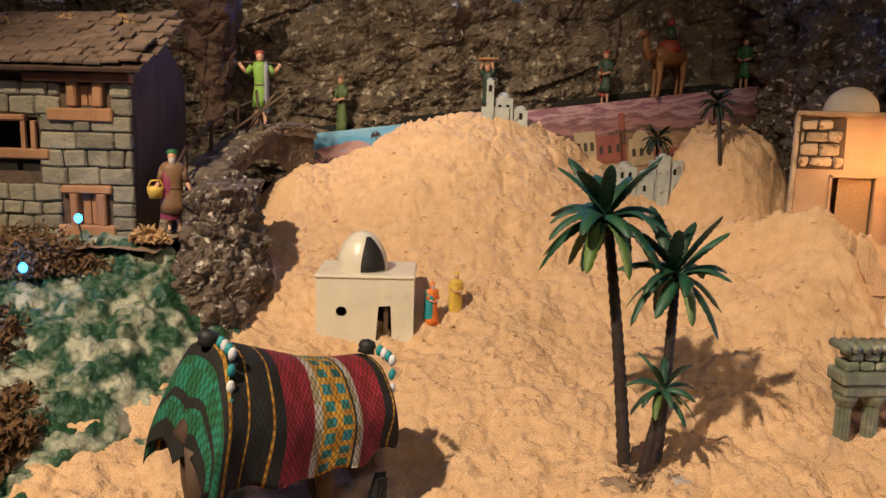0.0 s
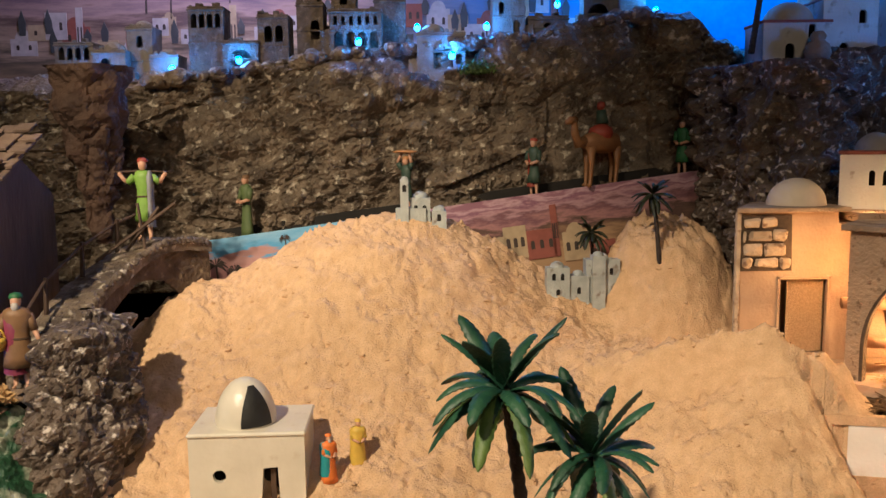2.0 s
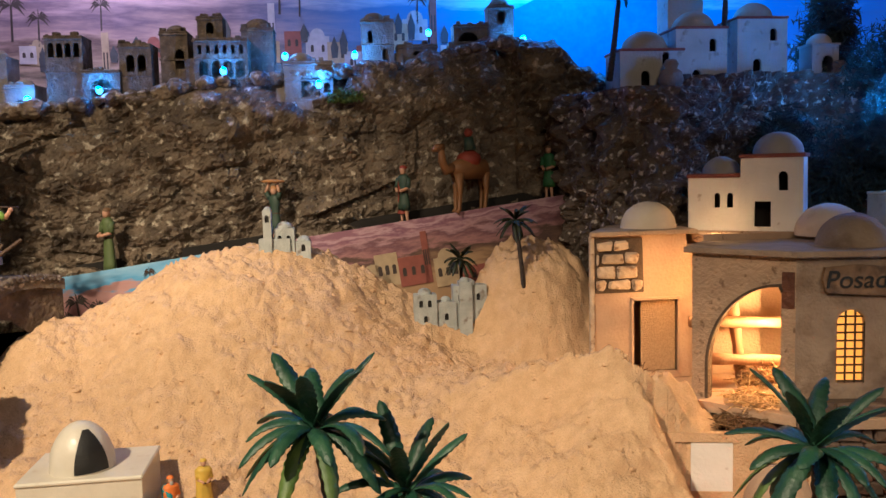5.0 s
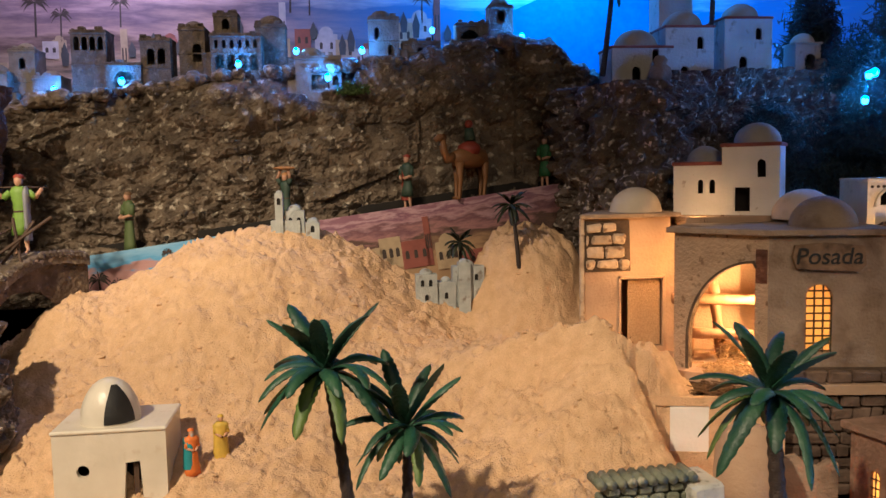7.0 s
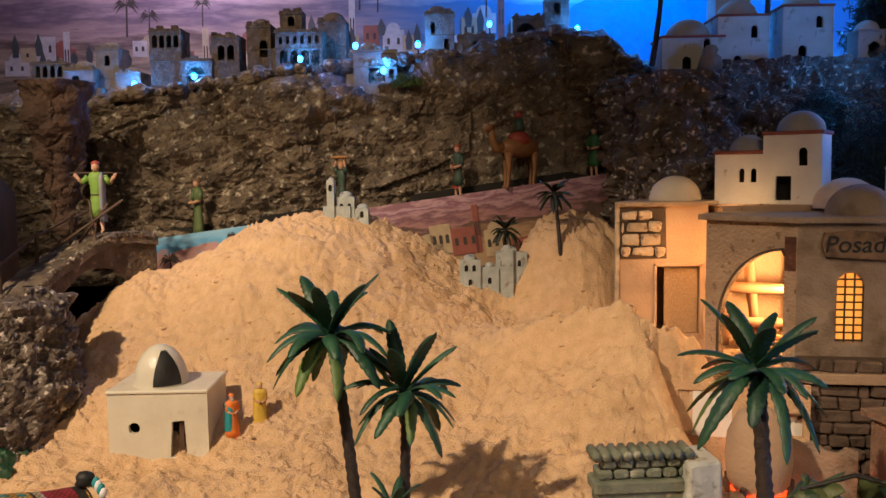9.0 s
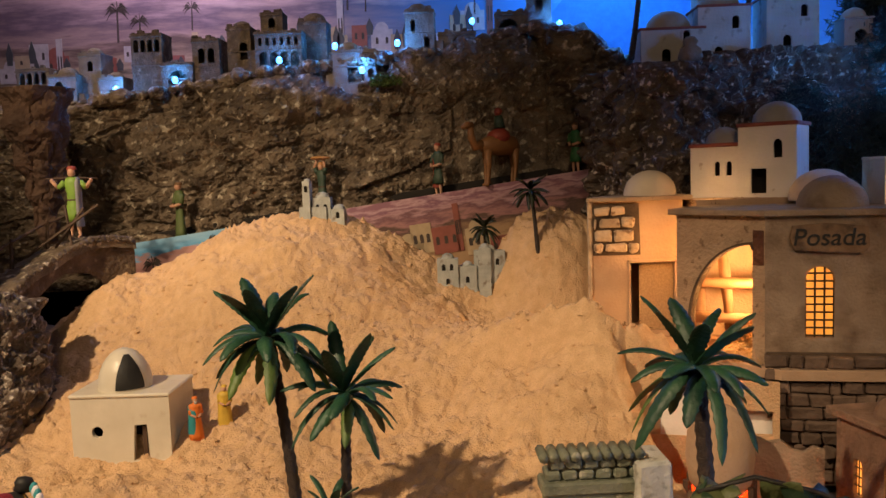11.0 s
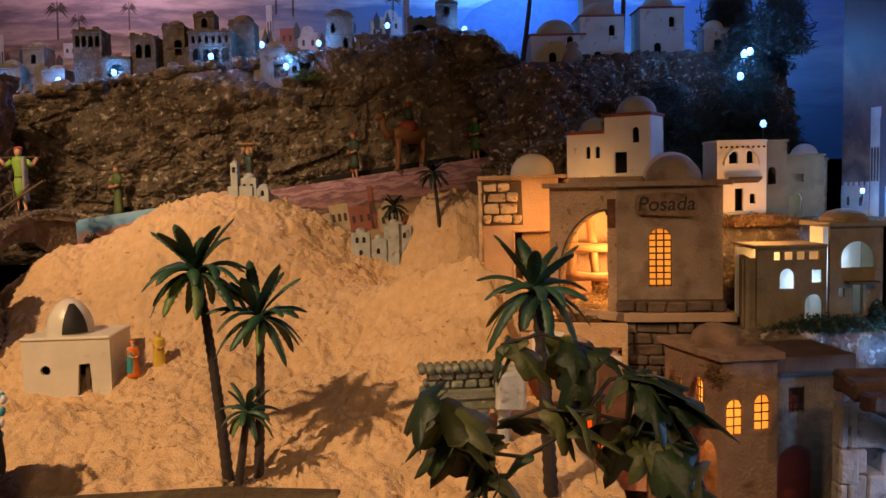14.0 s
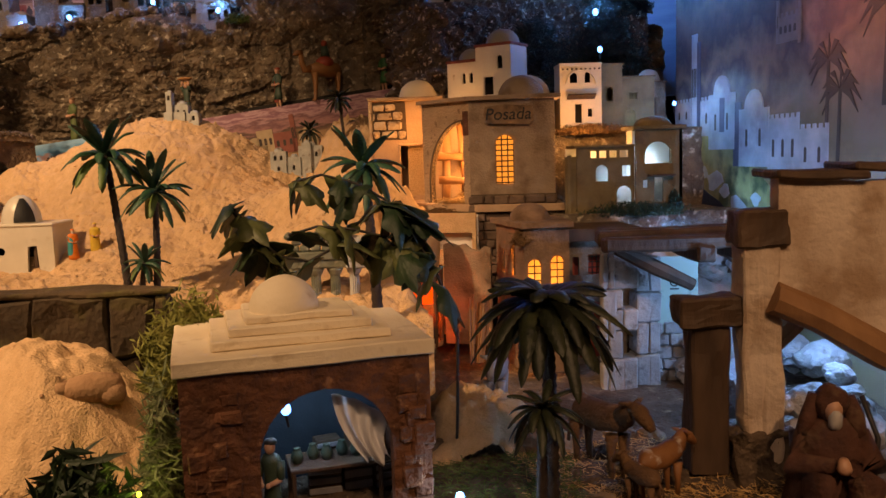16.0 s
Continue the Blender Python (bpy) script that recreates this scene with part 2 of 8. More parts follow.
GREENC, PURPLE, BROWNC, GREYC = flat("green_robe", (0.19, 0.33, 0.05)), flat("purple_cloak", (0.20, 0.03, 0.07)), flat("brown_robe", (0.20, 0.11, 0.05)), flat("grey_cloth", (0.24, 0.24, 0.27))
OLIVEC = flat("olive_robe", (0.10, 0.14, 0.05))
CAPGREEN, YELLOWC, ORANGEC, TEALC = flat("green_cap", (0.03, 0.14, 0.05)), flat("yellow_paint", (0.62, 0.42, 0.06)), flat("orange_paint", (0.75, 0.20, 0.03)), flat("teal_paint", (0.03, 0.26, 0.30))
REDC, DARKGREEN, CAMELC, GREYHAIR = flat("red_cloth", (0.30, 0.05, 0.03)), flat("dark_green_cloth", (0.04, 0.07, 0.05)), flat("camel_brown", (0.26, 0.12, 0.045)), flat("grey_beard", (0.45, 0.42, 0.40))
TRAYC = flat("bread_tray", (0.45, 0.22, 0.08))


# ---------------------------------------------------------------- mesh helpers
def tri_noise(p, s, octaves=4):
    return noise.fractal(Vector(p) * s, 1.0, 2.0, octaves)


def link(name, bm, material, smooth=False):
    me = bpy.data.meshes.new(name)
    bmesh.ops.recalc_face_normals(bm, faces=bm.faces)
    if smooth:
        for f in bm.faces:
            f.smooth = True
    bm.to_mesh(me)
    bm.free()
    for m in material if isinstance(material, (list, tuple)) else (material,):
        me.materials.append(m)
    return new(name, me)


def part(name, bm, material, parent, label="", smooth=False):
    ob = link(name, bm, material, smooth)
    ob.parent = parent
    return tagged(ob, label) if label else ob


def thing(name, label, category, x, y, z, rz=0.0, group=""):
    ob = new(name)
    ob.empty_display_size = 0.01
    ob.matrix_world = pose(x, y, z, 0, 0, rz)
    return tagged(ob, label, category, group)


def structure(name, bm, material, label="", smooth=False):
    return tagged(link(name, bm, material, smooth), label, name.split("_")[0], "", "structure")


def box(bm, x0, x1, y0, y1, z0, z1, bevel=0.0, mi=0):
    v = [bm.verts.new((x, y, z)) for x in (x0, x1) for y in (y0, y1) for z in (z0, z1)]
    fs = [bm.faces.new([v[i] for i in q]) for q in ((0, 1, 3, 2), (4, 6, 7, 5), (0, 4, 5, 1), (2, 3, 7, 6), (0, 2, 6, 4), (1, 5, 7, 3))]
    for f in fs:
        f.material_index = mi
    if bevel:
        es = list({e for f in fs for e in f.edges})
        r = bmesh.ops.bevel(bm, geom=es, offset=bevel, segments=1, affect="EDGES")
        for f in r["faces"]:
            f.material_index = mi
    return v


def tube(bm, pts, radii, n=8, mi=0, caps=True):
    """A round tube through the points, with a radius at each."""
    rings = []
    pts = [Vector(p) for p in pts]
    for i, p in enumerate(pts):
        d = (pts[min(i + 1, len(pts) - 1)] - pts[max(i - 1, 0)]).normalized()
        s = d.cross(Vector((0, 1, 0)) if abs(d.y) < 0.8 else Vector((1, 0, 0))).normalized()
        u = s.cross(d)
        r = radii[i] if isinstance(radii, (list, tuple)) else radii
        rings.append([bm.verts.new(p + (s * math.cos(a) + u * math.sin(a)) * r) for a in (2 * math.pi * k / n for k in range(n))])
    for a, b in zip(rings, rings[1:]):
        for k in range(n):
            bm.faces.new((a[k], a[(k + 1) % n], b[(k + 1) % n], b[k])).material_index = mi
    if caps:
        bm.faces.new(rings[0]).material_index = mi
        bm.faces.new(rings[-1][::-1]).material_index = mi


def lathe(bm, profile, c=(0, 0, 0), n=24, mi=0, sx=1.0, sy=1.0):
    """Turns (radius, z) pairs about z."""
    rings = []
    for r, z in profile:
        if r <= 1e-6:
            rings.append([bm.verts.new((c[0], c[1], c[2] + z))])
        else:
            rings.append([bm.verts.new((c[0] + sx * r * math.cos(2 * math.pi * k / n), c[1] + sy * r * math.sin(2 * math.pi * k / n), c[2] + z)) for k in range(n)])
    for a, b in zip(rings, rings[1:]):
        for k in range(n):
            q = [a[k % len(a)], a[(k + 1) % len(a)], b[(k + 1) % len(b)], b[k % len(b)]]
            q = list(dict.fromkeys(q))
            if len(q) > 2:
                bm.faces.new(q).material_index = mi


def ball(bm, c, r, n=12, mi=0, sx=1.0, sy=1.0, sz=1.0):
    m = n // 2
    lathe(bm, [(r * math.sin(math.pi * k / m) if 0 < k < m else 0.0, -sz * r * math.cos(math.pi * k / m)) for k in range(m + 1)], c, n, mi, sx, sy)


def dome(bm, c, r, h, n=28, mi=0):
    lathe(bm, [(r, -0.003)] + [(r * math.cos(a), h * math.sin(a)) for a in (math.pi / 2 * k / 9 for k in range(9))] + [(0.0, h)], c, n, mi)


def arch(cx, z0, w, h, n=10, pointed=0.0):
    """Outline of an arched opening, foot at z0."""
    r = w / 2
    top = [(cx + r * math.cos(a), z0 + h - r + r * math.sin(a) * (1 + pointed)) for a in (math.pi * k / n for k in range(n + 1))]
    return [(cx - r, z0), (cx + r, z0)] + top


def rect(x0, x1, z0, z1):
    return [(x0, z0), (x1, z0), (x1, z1), (x0, z1)]


def panel(bm, outline, holes=(), thick=0.006, m=None, mi=0):
    """An upright slab in x and z with real openings; its face at y 0, its back at y thick; m places it."""
    t = bmesh.new()
    for loop in (outline, *holes):
        vs = [t.verts.new((x, 0, z)) for x, z in loop]
        for a, b in zip(vs, vs[1:] + vs[:1]):
            t.edges.new((a, b))
    bmesh.ops.triangle_fill(t, edges=t.edges[:], use_beauty=True, use_dissolve=False)
    r = bmesh.ops.extrude_face_region(t, geom=t.faces[:])
    bmesh.ops.translate(t, verts=[g for g in r["geom"] if isinstance(g, bmesh.types.BMVert)], vec=(0, thick, 0))
    bmesh.ops.recalc_face_normals(t, faces=t.faces)
    for f in t.faces:
        f.material_index = mi
    merge(bm, t, m)


def merge(bm, t, m=None):
    if m is not None:
        bmesh.ops.transform(t, matrix=m, verts=t.verts)
    vs = {v: bm.verts.new(v.co) for v in t.verts}
    for f in t.faces:
        g = bm.faces.new([vs[v] for v in f.verts])
        g.material_index, g.smooth = f.material_index, f.smooth
    t.free()


def wobble(bm, amp, s=40.0):
    for v in bm.verts:
        v.co += Vector((tri_noise(v.co, s), tri_noise(v.co + Vector((9, 0, 0)), s), tri_noise(v.co + Vector((0, 9, 0)), s))) * amp


def sheet(nu, nv, f):
    """A grid of points f(u, v), u and v from 0 to 1."""
    bm = bmesh.new()
    g = [[bm.verts.new(f(i / nu, j / nv)) for j in range(nv + 1)] for i in range(nu + 1)]
    for i in range(nu):
        for j in range(nv):
            bm.faces.new((g[i][j], g[i + 1][j], g[i + 1][j + 1], g[i][j + 1]))
    return bm


def crag(p, s):
    """Broken rock: stepped cells with cracks between them, and grain."""
    d, near = noise.voronoi(Vector(p) * s)
    _, far = noise.voronoi(Vector(p) * s * 0.45)
    return 0.5 * noise.noise(near[0] * 3.7) + 0.8 * noise.noise(far[0] * 3.1) + 0.8 * min(1.0, (d[1] - d[0]) * 1.6) + 0.9 * tri_noise(p, s * 0.6) + 0.35 * tri_noise(p, s * 3)


def lerp(v, xs, ys):
    return float(np.interp(v, xs, ys))


def bump2(x, y, cx, cy, sx, sy):
    return math.exp(-0.5 * (((x - cx) / sx) ** 2 + ((y - cy) / sy) ** 2))


# ---------------------------------------------------------------- ground
def sand_z(x, y):
    z = lerp(y, (0.2, 0.55, 0.68, 0.8, 0.92, 1.0, 1.1, 1.3, 1.5), (0.175, 0.185, 0.203, 0.238, 0.262, 0.287, 0.31, 0.33, 0.33))
    q = ((x - 0.03) / 0.185) ** 2 + ((y - 1.265) / 0.15) ** 2
    z += 0.168 * math.exp(-0.62 * q ** 1.25)
    z += 0.060 * bump2(x, y, -0.23, 1.2, 0.055, 0.07)
    z += 0.045 * bump2(x, y, 0.36, 1.06, 0.10, 0.07)
    z += 0.055 * bump2(x, y, 0.43, 0.93, 0.075, 0.06)
    r = (y - 0.985 - 0.45 * (0.42 - x)) / 0.055
    z += 0.046 * max(0.0, 1 - (r if r > 0 else -2.2 * r)) * bump2(x, 0, 0.40, 0, 0.06, 1) * (1 + 0.5 * tri_noise((x, y, 4.0), 22, 3))
    z += 0.128 * math.exp(-0.6 * (((x - 0.450) / 0.086) ** 2 + ((y - 1.30) / 0.080) ** 2) ** 2.2)
    z += 0.045 * bump2(x, y, 0.30, 1.33, 0.16, 0.05)
    z += 0.02 * bump2(x, y, -0.16, 0.98, 0.05, 0.05)
    z -= 0.014 * bump2(x, y, -0.07, 0.885, 0.05, 0.03)
    z += 0.040 * bump2(x, y, 0.485, 0.955, 0.045, 0.035) + 0.052 * bump2(x, y, 0.538, 0.985, 0.028, 0.022)
    rim = 0.506 + 0.31 * (0.93 - y) + 0.006 * tri_noise((0.3, y, 7.0), 40, 3)
    cut = 1 / (1 + math.exp((x - rim) / 0.006)) if y < 0.953 - 0.2215 * (x - 0.497) else 1.0
    z = 0.16 + (z - 0.16) * cut
    p = (x, y, z)
    z += 0.0075 * crag(p, 17) * min(1.0, max(0.0, (x - 0.14) / 0.14)) * cut
    ridge = abs(tri_noise((x, y * 0.5, 2.0), 13, 3))
    d, near = noise.voronoi(Vector(p) * 95)
    lump = max(0.0, 0.42 - d[0]) * max(0.0, noise.noise(near[0] * 5.3) + tri_noise(p, 11))
    return z + 0.008 * tri_noise(p, 8) - 0.030 * max(0.0, 0.10 - ridge) + 0.0055 * tri_noise(p, 26, 3) + 0.0036 * crag(p, 24) + 0.0034 * crag(p, 62) + 0.026 * lump + 0.0010 * noise.random() * (0.4 + max(0.0, 0.6 + tri_noise(p, 14)))


def sand_point(u, v):
    x, y = -0.34 + 0.92 * u, 0.41 + 0.96 * v
    return (x, y, sand_z(x, y))


structure("sand_ground", sheet(400, 410, sand_point), SAND, "rough orange sand dunes rising to a crest", True)


def sand_clods(count, seed):
    """Loose grains and clods lying on the dunes, one mesh."""
    rnd = random.Random(seed)
    t = (1 + 5 ** 0.5) / 2
    ico = [Vector(p).normalized() for p in ((-1, t, 0), (1, t, 0), (-1, -t, 0), (1, -t, 0), (0, -1, t), (0, 1, t), (0, -1, -t), (0, 1, -t), (t, 0, -1), (t, 0, 1), (-t, 0, -1), (-t, 0, 1))]
    tris = ((0, 11, 5), (0, 5, 1), (0, 1, 7), (0, 7, 10), (0, 10, 11), (1, 5, 9), (5, 11, 4), (11, 10, 2), (10, 7, 6), (7, 1, 8), (3, 9, 4), (3, 4, 2), (3, 2, 6), (3, 6, 8), (3, 8, 9), (4, 9, 5), (2, 4, 11), (6, 2, 10), (8, 6, 7), (9, 8, 1))
    verts, faces = [], []
    while count:
        x, y = rnd.uniform(-0.32, 0.52), rnd.uniform(0.42, 1.30)
        if tri_noise((x, y, 9.0), 9, 3) < rnd.uniform(-0.5, 0.35) and not (0.10 < x < 0.28 and 1.10 < y < 1.30):
            continue
        if y < 0.953 - 0.2215 * (x - 0.497) and x > 0.49:
            continue
        count -= 1
        r = 0.0008 + 0.0030 * rnd.random() ** 5
        c = Vector((x, y, sand_z(x, y) - 0.1 * r))
        i = len(verts)
        verts += [tuple(c + Vector((p.x * 1.25, p.y, p.z * 0.8)) * r * rnd.uniform(0.65, 1.25)) for p in ico]
        faces += [(a + i, b + i, d + i) for a, b, d in tris]
    me = bpy.data.meshes.new("sand_clods")
    me.from_pydata(verts, [], faces)
    me.materials.append(SAND)
    return tagged(new("sand_clods", me), "loose sand clods and coarse grains on the dunes", "sand", "", "stuff")


sand_clods(5200, 6)


def earth_point(u, v):
    x, y = -1.3 + 2.7 * u, -0.6 + 2.6 * v
    return (x, y, 0.10 + 0.012 * tri_noise((x, y, 0), 7) + 0.006 * tri_noise((x, y, 3), 40))


structure("ground", sheet(180, 170, earth_point), DARKEARTH, "dark gravelly base of the model landscape", True)


# ---------------------------------------------------------------- rock walls
def wall_y(x):
    return lerp(x, (-0.9, -0.5, -0.38, 0.42, 0.53, 0.62, 0.95, 1.1), (1.36, 1.38, 1.415, 1.43, 1.435, 1.43, 1.40, 1.38))


def wall_top(x):
    return lerp(x, (-0.9, -0.45, -0.22, 0.0, 0.26, 0.42, 0.53, 0.6, 0.8, 1.1), (0.68, 0.69, 0.715, 0.745, 0.765, 0.80, 0.79, 0.735, 0.725, 0.68))


# large stones standing out of the rock face: middle, half sizes, depth
BOULDERS = ((-0.01, 0.700, 0.125, 0.046, 0.046), (0.235, 0.735, 0.06, 0.04, 0.035), (0.33, 0.745, 0.07, 0.045, 0.03), (0.50, 0.790, 0.06, 0.05, 0.03), (-0.21, 0.640, 0.07, 0.05, 0.028), (0.12, 0.640, 0.08, 0.025, 0.026))


def rock_point(u, v):
    x = -0.9 + 2.0 * u
    top = wall_top(x)
    if v < 0.72:
        k = v / 0.72
        p = Vector((x, wall_y(x), 0.38 + (top - 0.38) * k))
        p.y += 0.03 * k * k
        n = Vector((0, -1, 0.12))
    else:
        k = (v - 0.72) / 0.28
        p = Vector((x, wall_y(x) + 0.03 + 0.42 * k, top + 0.05 * k))
        n = Vector((0, -0.4 * (1 - k), 1)) * 0.6
    smooth_patch = bump2(x, p.z, 0.38, 0.59, 0.12, 0.05)
    q = (p.x, p.y * 0.6, p.z * 1.25)
    rough = 0.026 * crag(q, 12.0) + 0.0065 * crag(q, 38.0) + 0.0025 * crag(q, 90.0) if x < 0.45 else 0.026 * crag(q, 26.0)
    for cx, cz, rx, rz, out in BOULDERS:
        lump = max(0.0, 1 - ((x - cx) / rx) ** 2 - ((p.z - cz) / rz) ** 2)
        rough = rough * (1 - 0.4 * min(1.0, 2 * lump)) + 0.7 * out * lump ** 0.6
    return p + n * rough * (1 - 0.8 * smooth_patch)


structure("rock_wall", sheet(560, 260, rock_point), ROCK, "craggy brown cork rock wall with pale flecks")


def pillar_point(u, v):
    a = math.pi * (1.05 - 1.1 * u)
    k = min(1.0, v / 0.8)
    s = 1.0 if v < 0.8 else math.sqrt(max(0.0, 1 - (v - 0.8) / 0.2))
    r = 1 + 0.16 * math.sin(k * 3.1)
    p = Vector((0.618 + 0.092 * r * s * math.cos(a), 1.43 - 0.185 * r * s * math.sin(a), 0.36 + 0.355 * k + 0.012 * (1 - s)))
    d = Vector((math.cos(a) * s, -math.sin(a) * s, 0.2 * (1 - s)))
    return p + d * 0.020 * crag(p, 30.0)


structure("rock_outcrop", sheet(190, 170, pillar_point), DARKROCK, "dark crumbly cork outcrop below white houses")


def slope_point(u, v):
    x = 0.68 + 0.36 * u
    z = 0.40 + 0.34 * v
    p = Vector((x, 1.28 - 0.03 * u + 0.06 * v, z))
    return p + Vector((0, -1, 0.2)) * 0.018 * crag(p, 30.0)


structure("rock_slope", sheet(120, 110, slope_point), DARKROCK, "dark glittering rock slope under blue light")


def shelf_point(u, v):
    p = Vector((0.56 + 0.50 * u, 1.33 + 0.24 * v, 0.722))
    return p + Vector((0, 0, 0.006 * crag(p, 30.0) - 0.007 - 0.02 * max(0.0, 0.1 - v) * 10))


structure("cliff_shelf", sheet(90, 50, shelf_point), DARKROCK, "dark rock shelf carrying the white houses", True)


def redrock_point(u, v):
    a = math.pi * (1.1 - 1.2 * u)
    z = 0.47 + 0.25 * v
    r = 0.040 * (0.30 + 1.1 * v)
    p = Vector((-0.372 + r * math.cos(a), 1.32 - r * math.sin(a), z))
    return p + Vector((math.cos(a), -math.sin(a), 0)) * 0.012 * crag(p, 22.0)


structure("red_rock_column", sheet(70, 110, redrock_point), REDROCK, "reddish brown bark slab hanging beside the bridge")


def pile_point(u, v):
    a = 2 * math.pi * u
    r = 0.048 * (1.25 - 0.75 * v) + 0.006
    p = Vector((-0.262 + 0.045 * v * 0 + r * 1.05 * math.cos(a), 0.965 + 0.02 * v + r * 1.9 * math.sin(a), 0.19 + 0.245 * v))
    if v > 0.93:
        p.x += (-0.262 - p.x) * (v - 0.93) / 0.07
        p.y += (0.985 - p.y) * (v - 0.93) / 0.07
    return p + Vector((math.cos(a), math.sin(a), 0.3)) * 0.012 * crag(p, 45.0)


structure("rock_pile", sheet(150, 120, pile_point), DARKROCK, "dark mossy lava rock under the bridge foot")


def moss_point(u, v):
    x = -0.62 + 0.40 * u
    y = 0.52 + 0.42 * v
    z = 0.13 + 0.19 * v + 0.035 * math.sin(u * 3.0) * v - 0.04 * max(0.0, u - 0.75) / 0.25
    p = Vector((x, y, z))
    return p + Vector((0, -0.6, 0.8)) * 0.013 * crag(p, 38.0)


structure("snowy_rock_bank", sheet(150, 150, moss_point), MOSSROCK, "green and white painted rocky bank", True)


# ---------------------------------------------------------------- painted backdrops
def painted(name, stops_a, stops_b, lo, hi, xlo, xhi, wave=0.05, scale=6.0, axis="X", stretch=(1, 1, 3.0)):
    """A painted landscape: bands of colour by height, torn by noise, that pass from one palette to another along one axis."""
    m = bpy.data.materials.new(name)
    m.use_nodes = True
    n, l = m.node_tree.nodes, m.node_tree.links
    bsdf = n["Principled BSDF"]
    bsdf.inputs["Roughness"].default_value = 0.55
    tc, sep, mp = n.new("ShaderNodeTexCoord"), n.new("ShaderNodeSeparateXYZ"), n.new("ShaderNodeMapping")
    mp.inputs["Scale"].default_value = stretch
    l.new(tc.outputs["Object"], sep.inputs[0]), l.new(tc.outputs["Object"], mp.inputs[0])
    t = n.new("ShaderNodeTexNoise")
    t.inputs["Scale"].default_value, t.inputs["Detail"].default_value, t.inputs["Roughness"].default_value = scale, 7.0, 0.6
    l.new(mp.outputs[0], t.inputs["Vector"])
    sub, mul, add = n.new("ShaderNodeMath"), n.new("ShaderNodeMath"), n.new("ShaderNodeMath")
    sub.operation, mul.operation, add.operation = "SUBTRACT", "MULTIPLY", "ADD"
    sub.inputs[1].default_value, mul.inputs[1].default_value = 0.5, wave * 2
    l.new(t.outputs["Fac"], sub.inputs[0]), l.new(sub.outputs[0], mul.inputs[0])
    l.new(sep.outputs["Z"], add.inputs[0]), l.new(mul.outputs[0], add.inputs[1])
    mr = n.new("ShaderNodeMapRange")
    mr.inputs["From Min"].default_value, mr.inputs["From Max"].default_value = lo, hi
    l.new(add.outputs[0], mr.inputs["Value"])

    def ramp(stops):
        r = n.new("ShaderNodeValToRGB")
        e = r.color_ramp.elements
        while len(e) < len(stops):
            e.new(0.5)
        for el, (pos, c) in zip(e, stops):
            el.position, el.color = pos, (*c, 1)
        l.new(mr.outputs[0], r.inputs[0])
        return r.outputs[0]

    mx = n.new("ShaderNodeMapRange")
    mx.inputs["From Min"].default_value, mx.inputs["From Max"].default_value = xlo, xhi
    mx.interpolation_type = "SMOOTHSTEP"
    l.new(sep.outputs[axis], mx.inputs["Value"])
    k = n.new("ShaderNodeMix")
    k.data_type = "RGBA"
    l.new(mx.outputs[0], k.inputs["Factor"]), l.new(ramp(stops_a), k.inputs[6]), l.new(ramp(stops_b), k.inputs[7])
    l.new(k.outputs[2], bsdf.inputs["Base Color"])
    return m


SKYPAINT = painted("painted_sky", [(0.0, (0.12, 0.08, 0.06)), (0.18, (0.28, 0.20, 0.13)), (0.26, (0.10, 0.08, 0.06)), (0.32, (0.44, 0.32, 0.24)), (0.40, (0.12, 0.075, 0.07)), (0.46, (0.40, 0.27, 0.25)), (0.54, (0.15, 0.10, 0.14)), (0.62, (0.48, 0.33, 0.34)), (0.70, (0.17, 0.12, 0.18)), (0.80, (0.46, 0.34, 0.38)), (0.90, (0.20, 0.16, 0.24)), (1.0, (0.44, 0.36, 0.42))],
                   [(0.0, (0.10, 0.16, 0.24)), (0.25, (0.24, 0.36, 0.46)), (0.40, (0.08, 0.20, 0.38)), (0.55, (0.06, 0.22, 0.46)), (0.62, (0.36, 0.52, 0.68)), (0.85, (0.12, 0.32, 0.60)), (1.0, (0.10, 0.28, 0.55))], 0.66, 1.16, -0.12, 0.34, 0.085, 9.0, "X", (0.7, 1, 4.5))
SIDEPAINT = painted("painted_cliff_town", [(0.0, (0.20, 0.18, 0.09)), (0.2, (0.36, 0.31, 0.18)), (0.32, (0.10, 0.09, 0.05)), (0.45, (0.20, 0.165, 0.15)), (0.55, (0.06, 0.045, 0.05)), (0.62, (0.20, 0.13, 0.10)), (0.70, (0.05, 0.035, 0.04)), (0.8, (0.15, 0.085, 0.07)), (0.9, (0.03, 0.022, 0.026)), (1.0, (0.06, 0.035, 0.035))],
                    [(0.0, (0.30, 0.20, 0.12)), (0.4, (0.28, 0.19, 0.13)), (0.6, (0.16, 0.10, 0.075)), (0.8, (0.24, 0.12, 0.08)), (1.0, (0.06, 0.04, 0.04))], 0.25, 0.75, 0.75, 0.45, 0.16, 9.0, "Y", (1, 1, 0.9))
STRIPPAINT = painted("printed_desert", [(0.0, (0.16, 0.08, 0.09)), (0.35, (0.34, 0.15, 0.15)), (0.70, (0.45, 0.26, 0.25)), (0.76, (0.10, 0.34, 0.62)), (1.0, (0.26, 0.48, 0.70))],
                     [(0.0, (0.34, 0.22, 0.12)), (0.3, (0.38, 0.24, 0.13)), (0.42, (0.16, 0.09, 0.06)), (0.52, (0.09, 0.05, 0.04)), (0.6, (0.36, 0.18, 0.18)), (0.70, (0.16, 0.07, 0.09)), (0.78, (0.44, 0.26, 0.29)), (0.86, (0.20, 0.08, 0.13)), (0.93, (0.50, 0.32, 0.36)), (1.0, (0.26, 0.12, 0.17))], -0.115, 0.005, 0.22, 0.34, 0.05, 13.0, "X", (1, 1, 4.0))
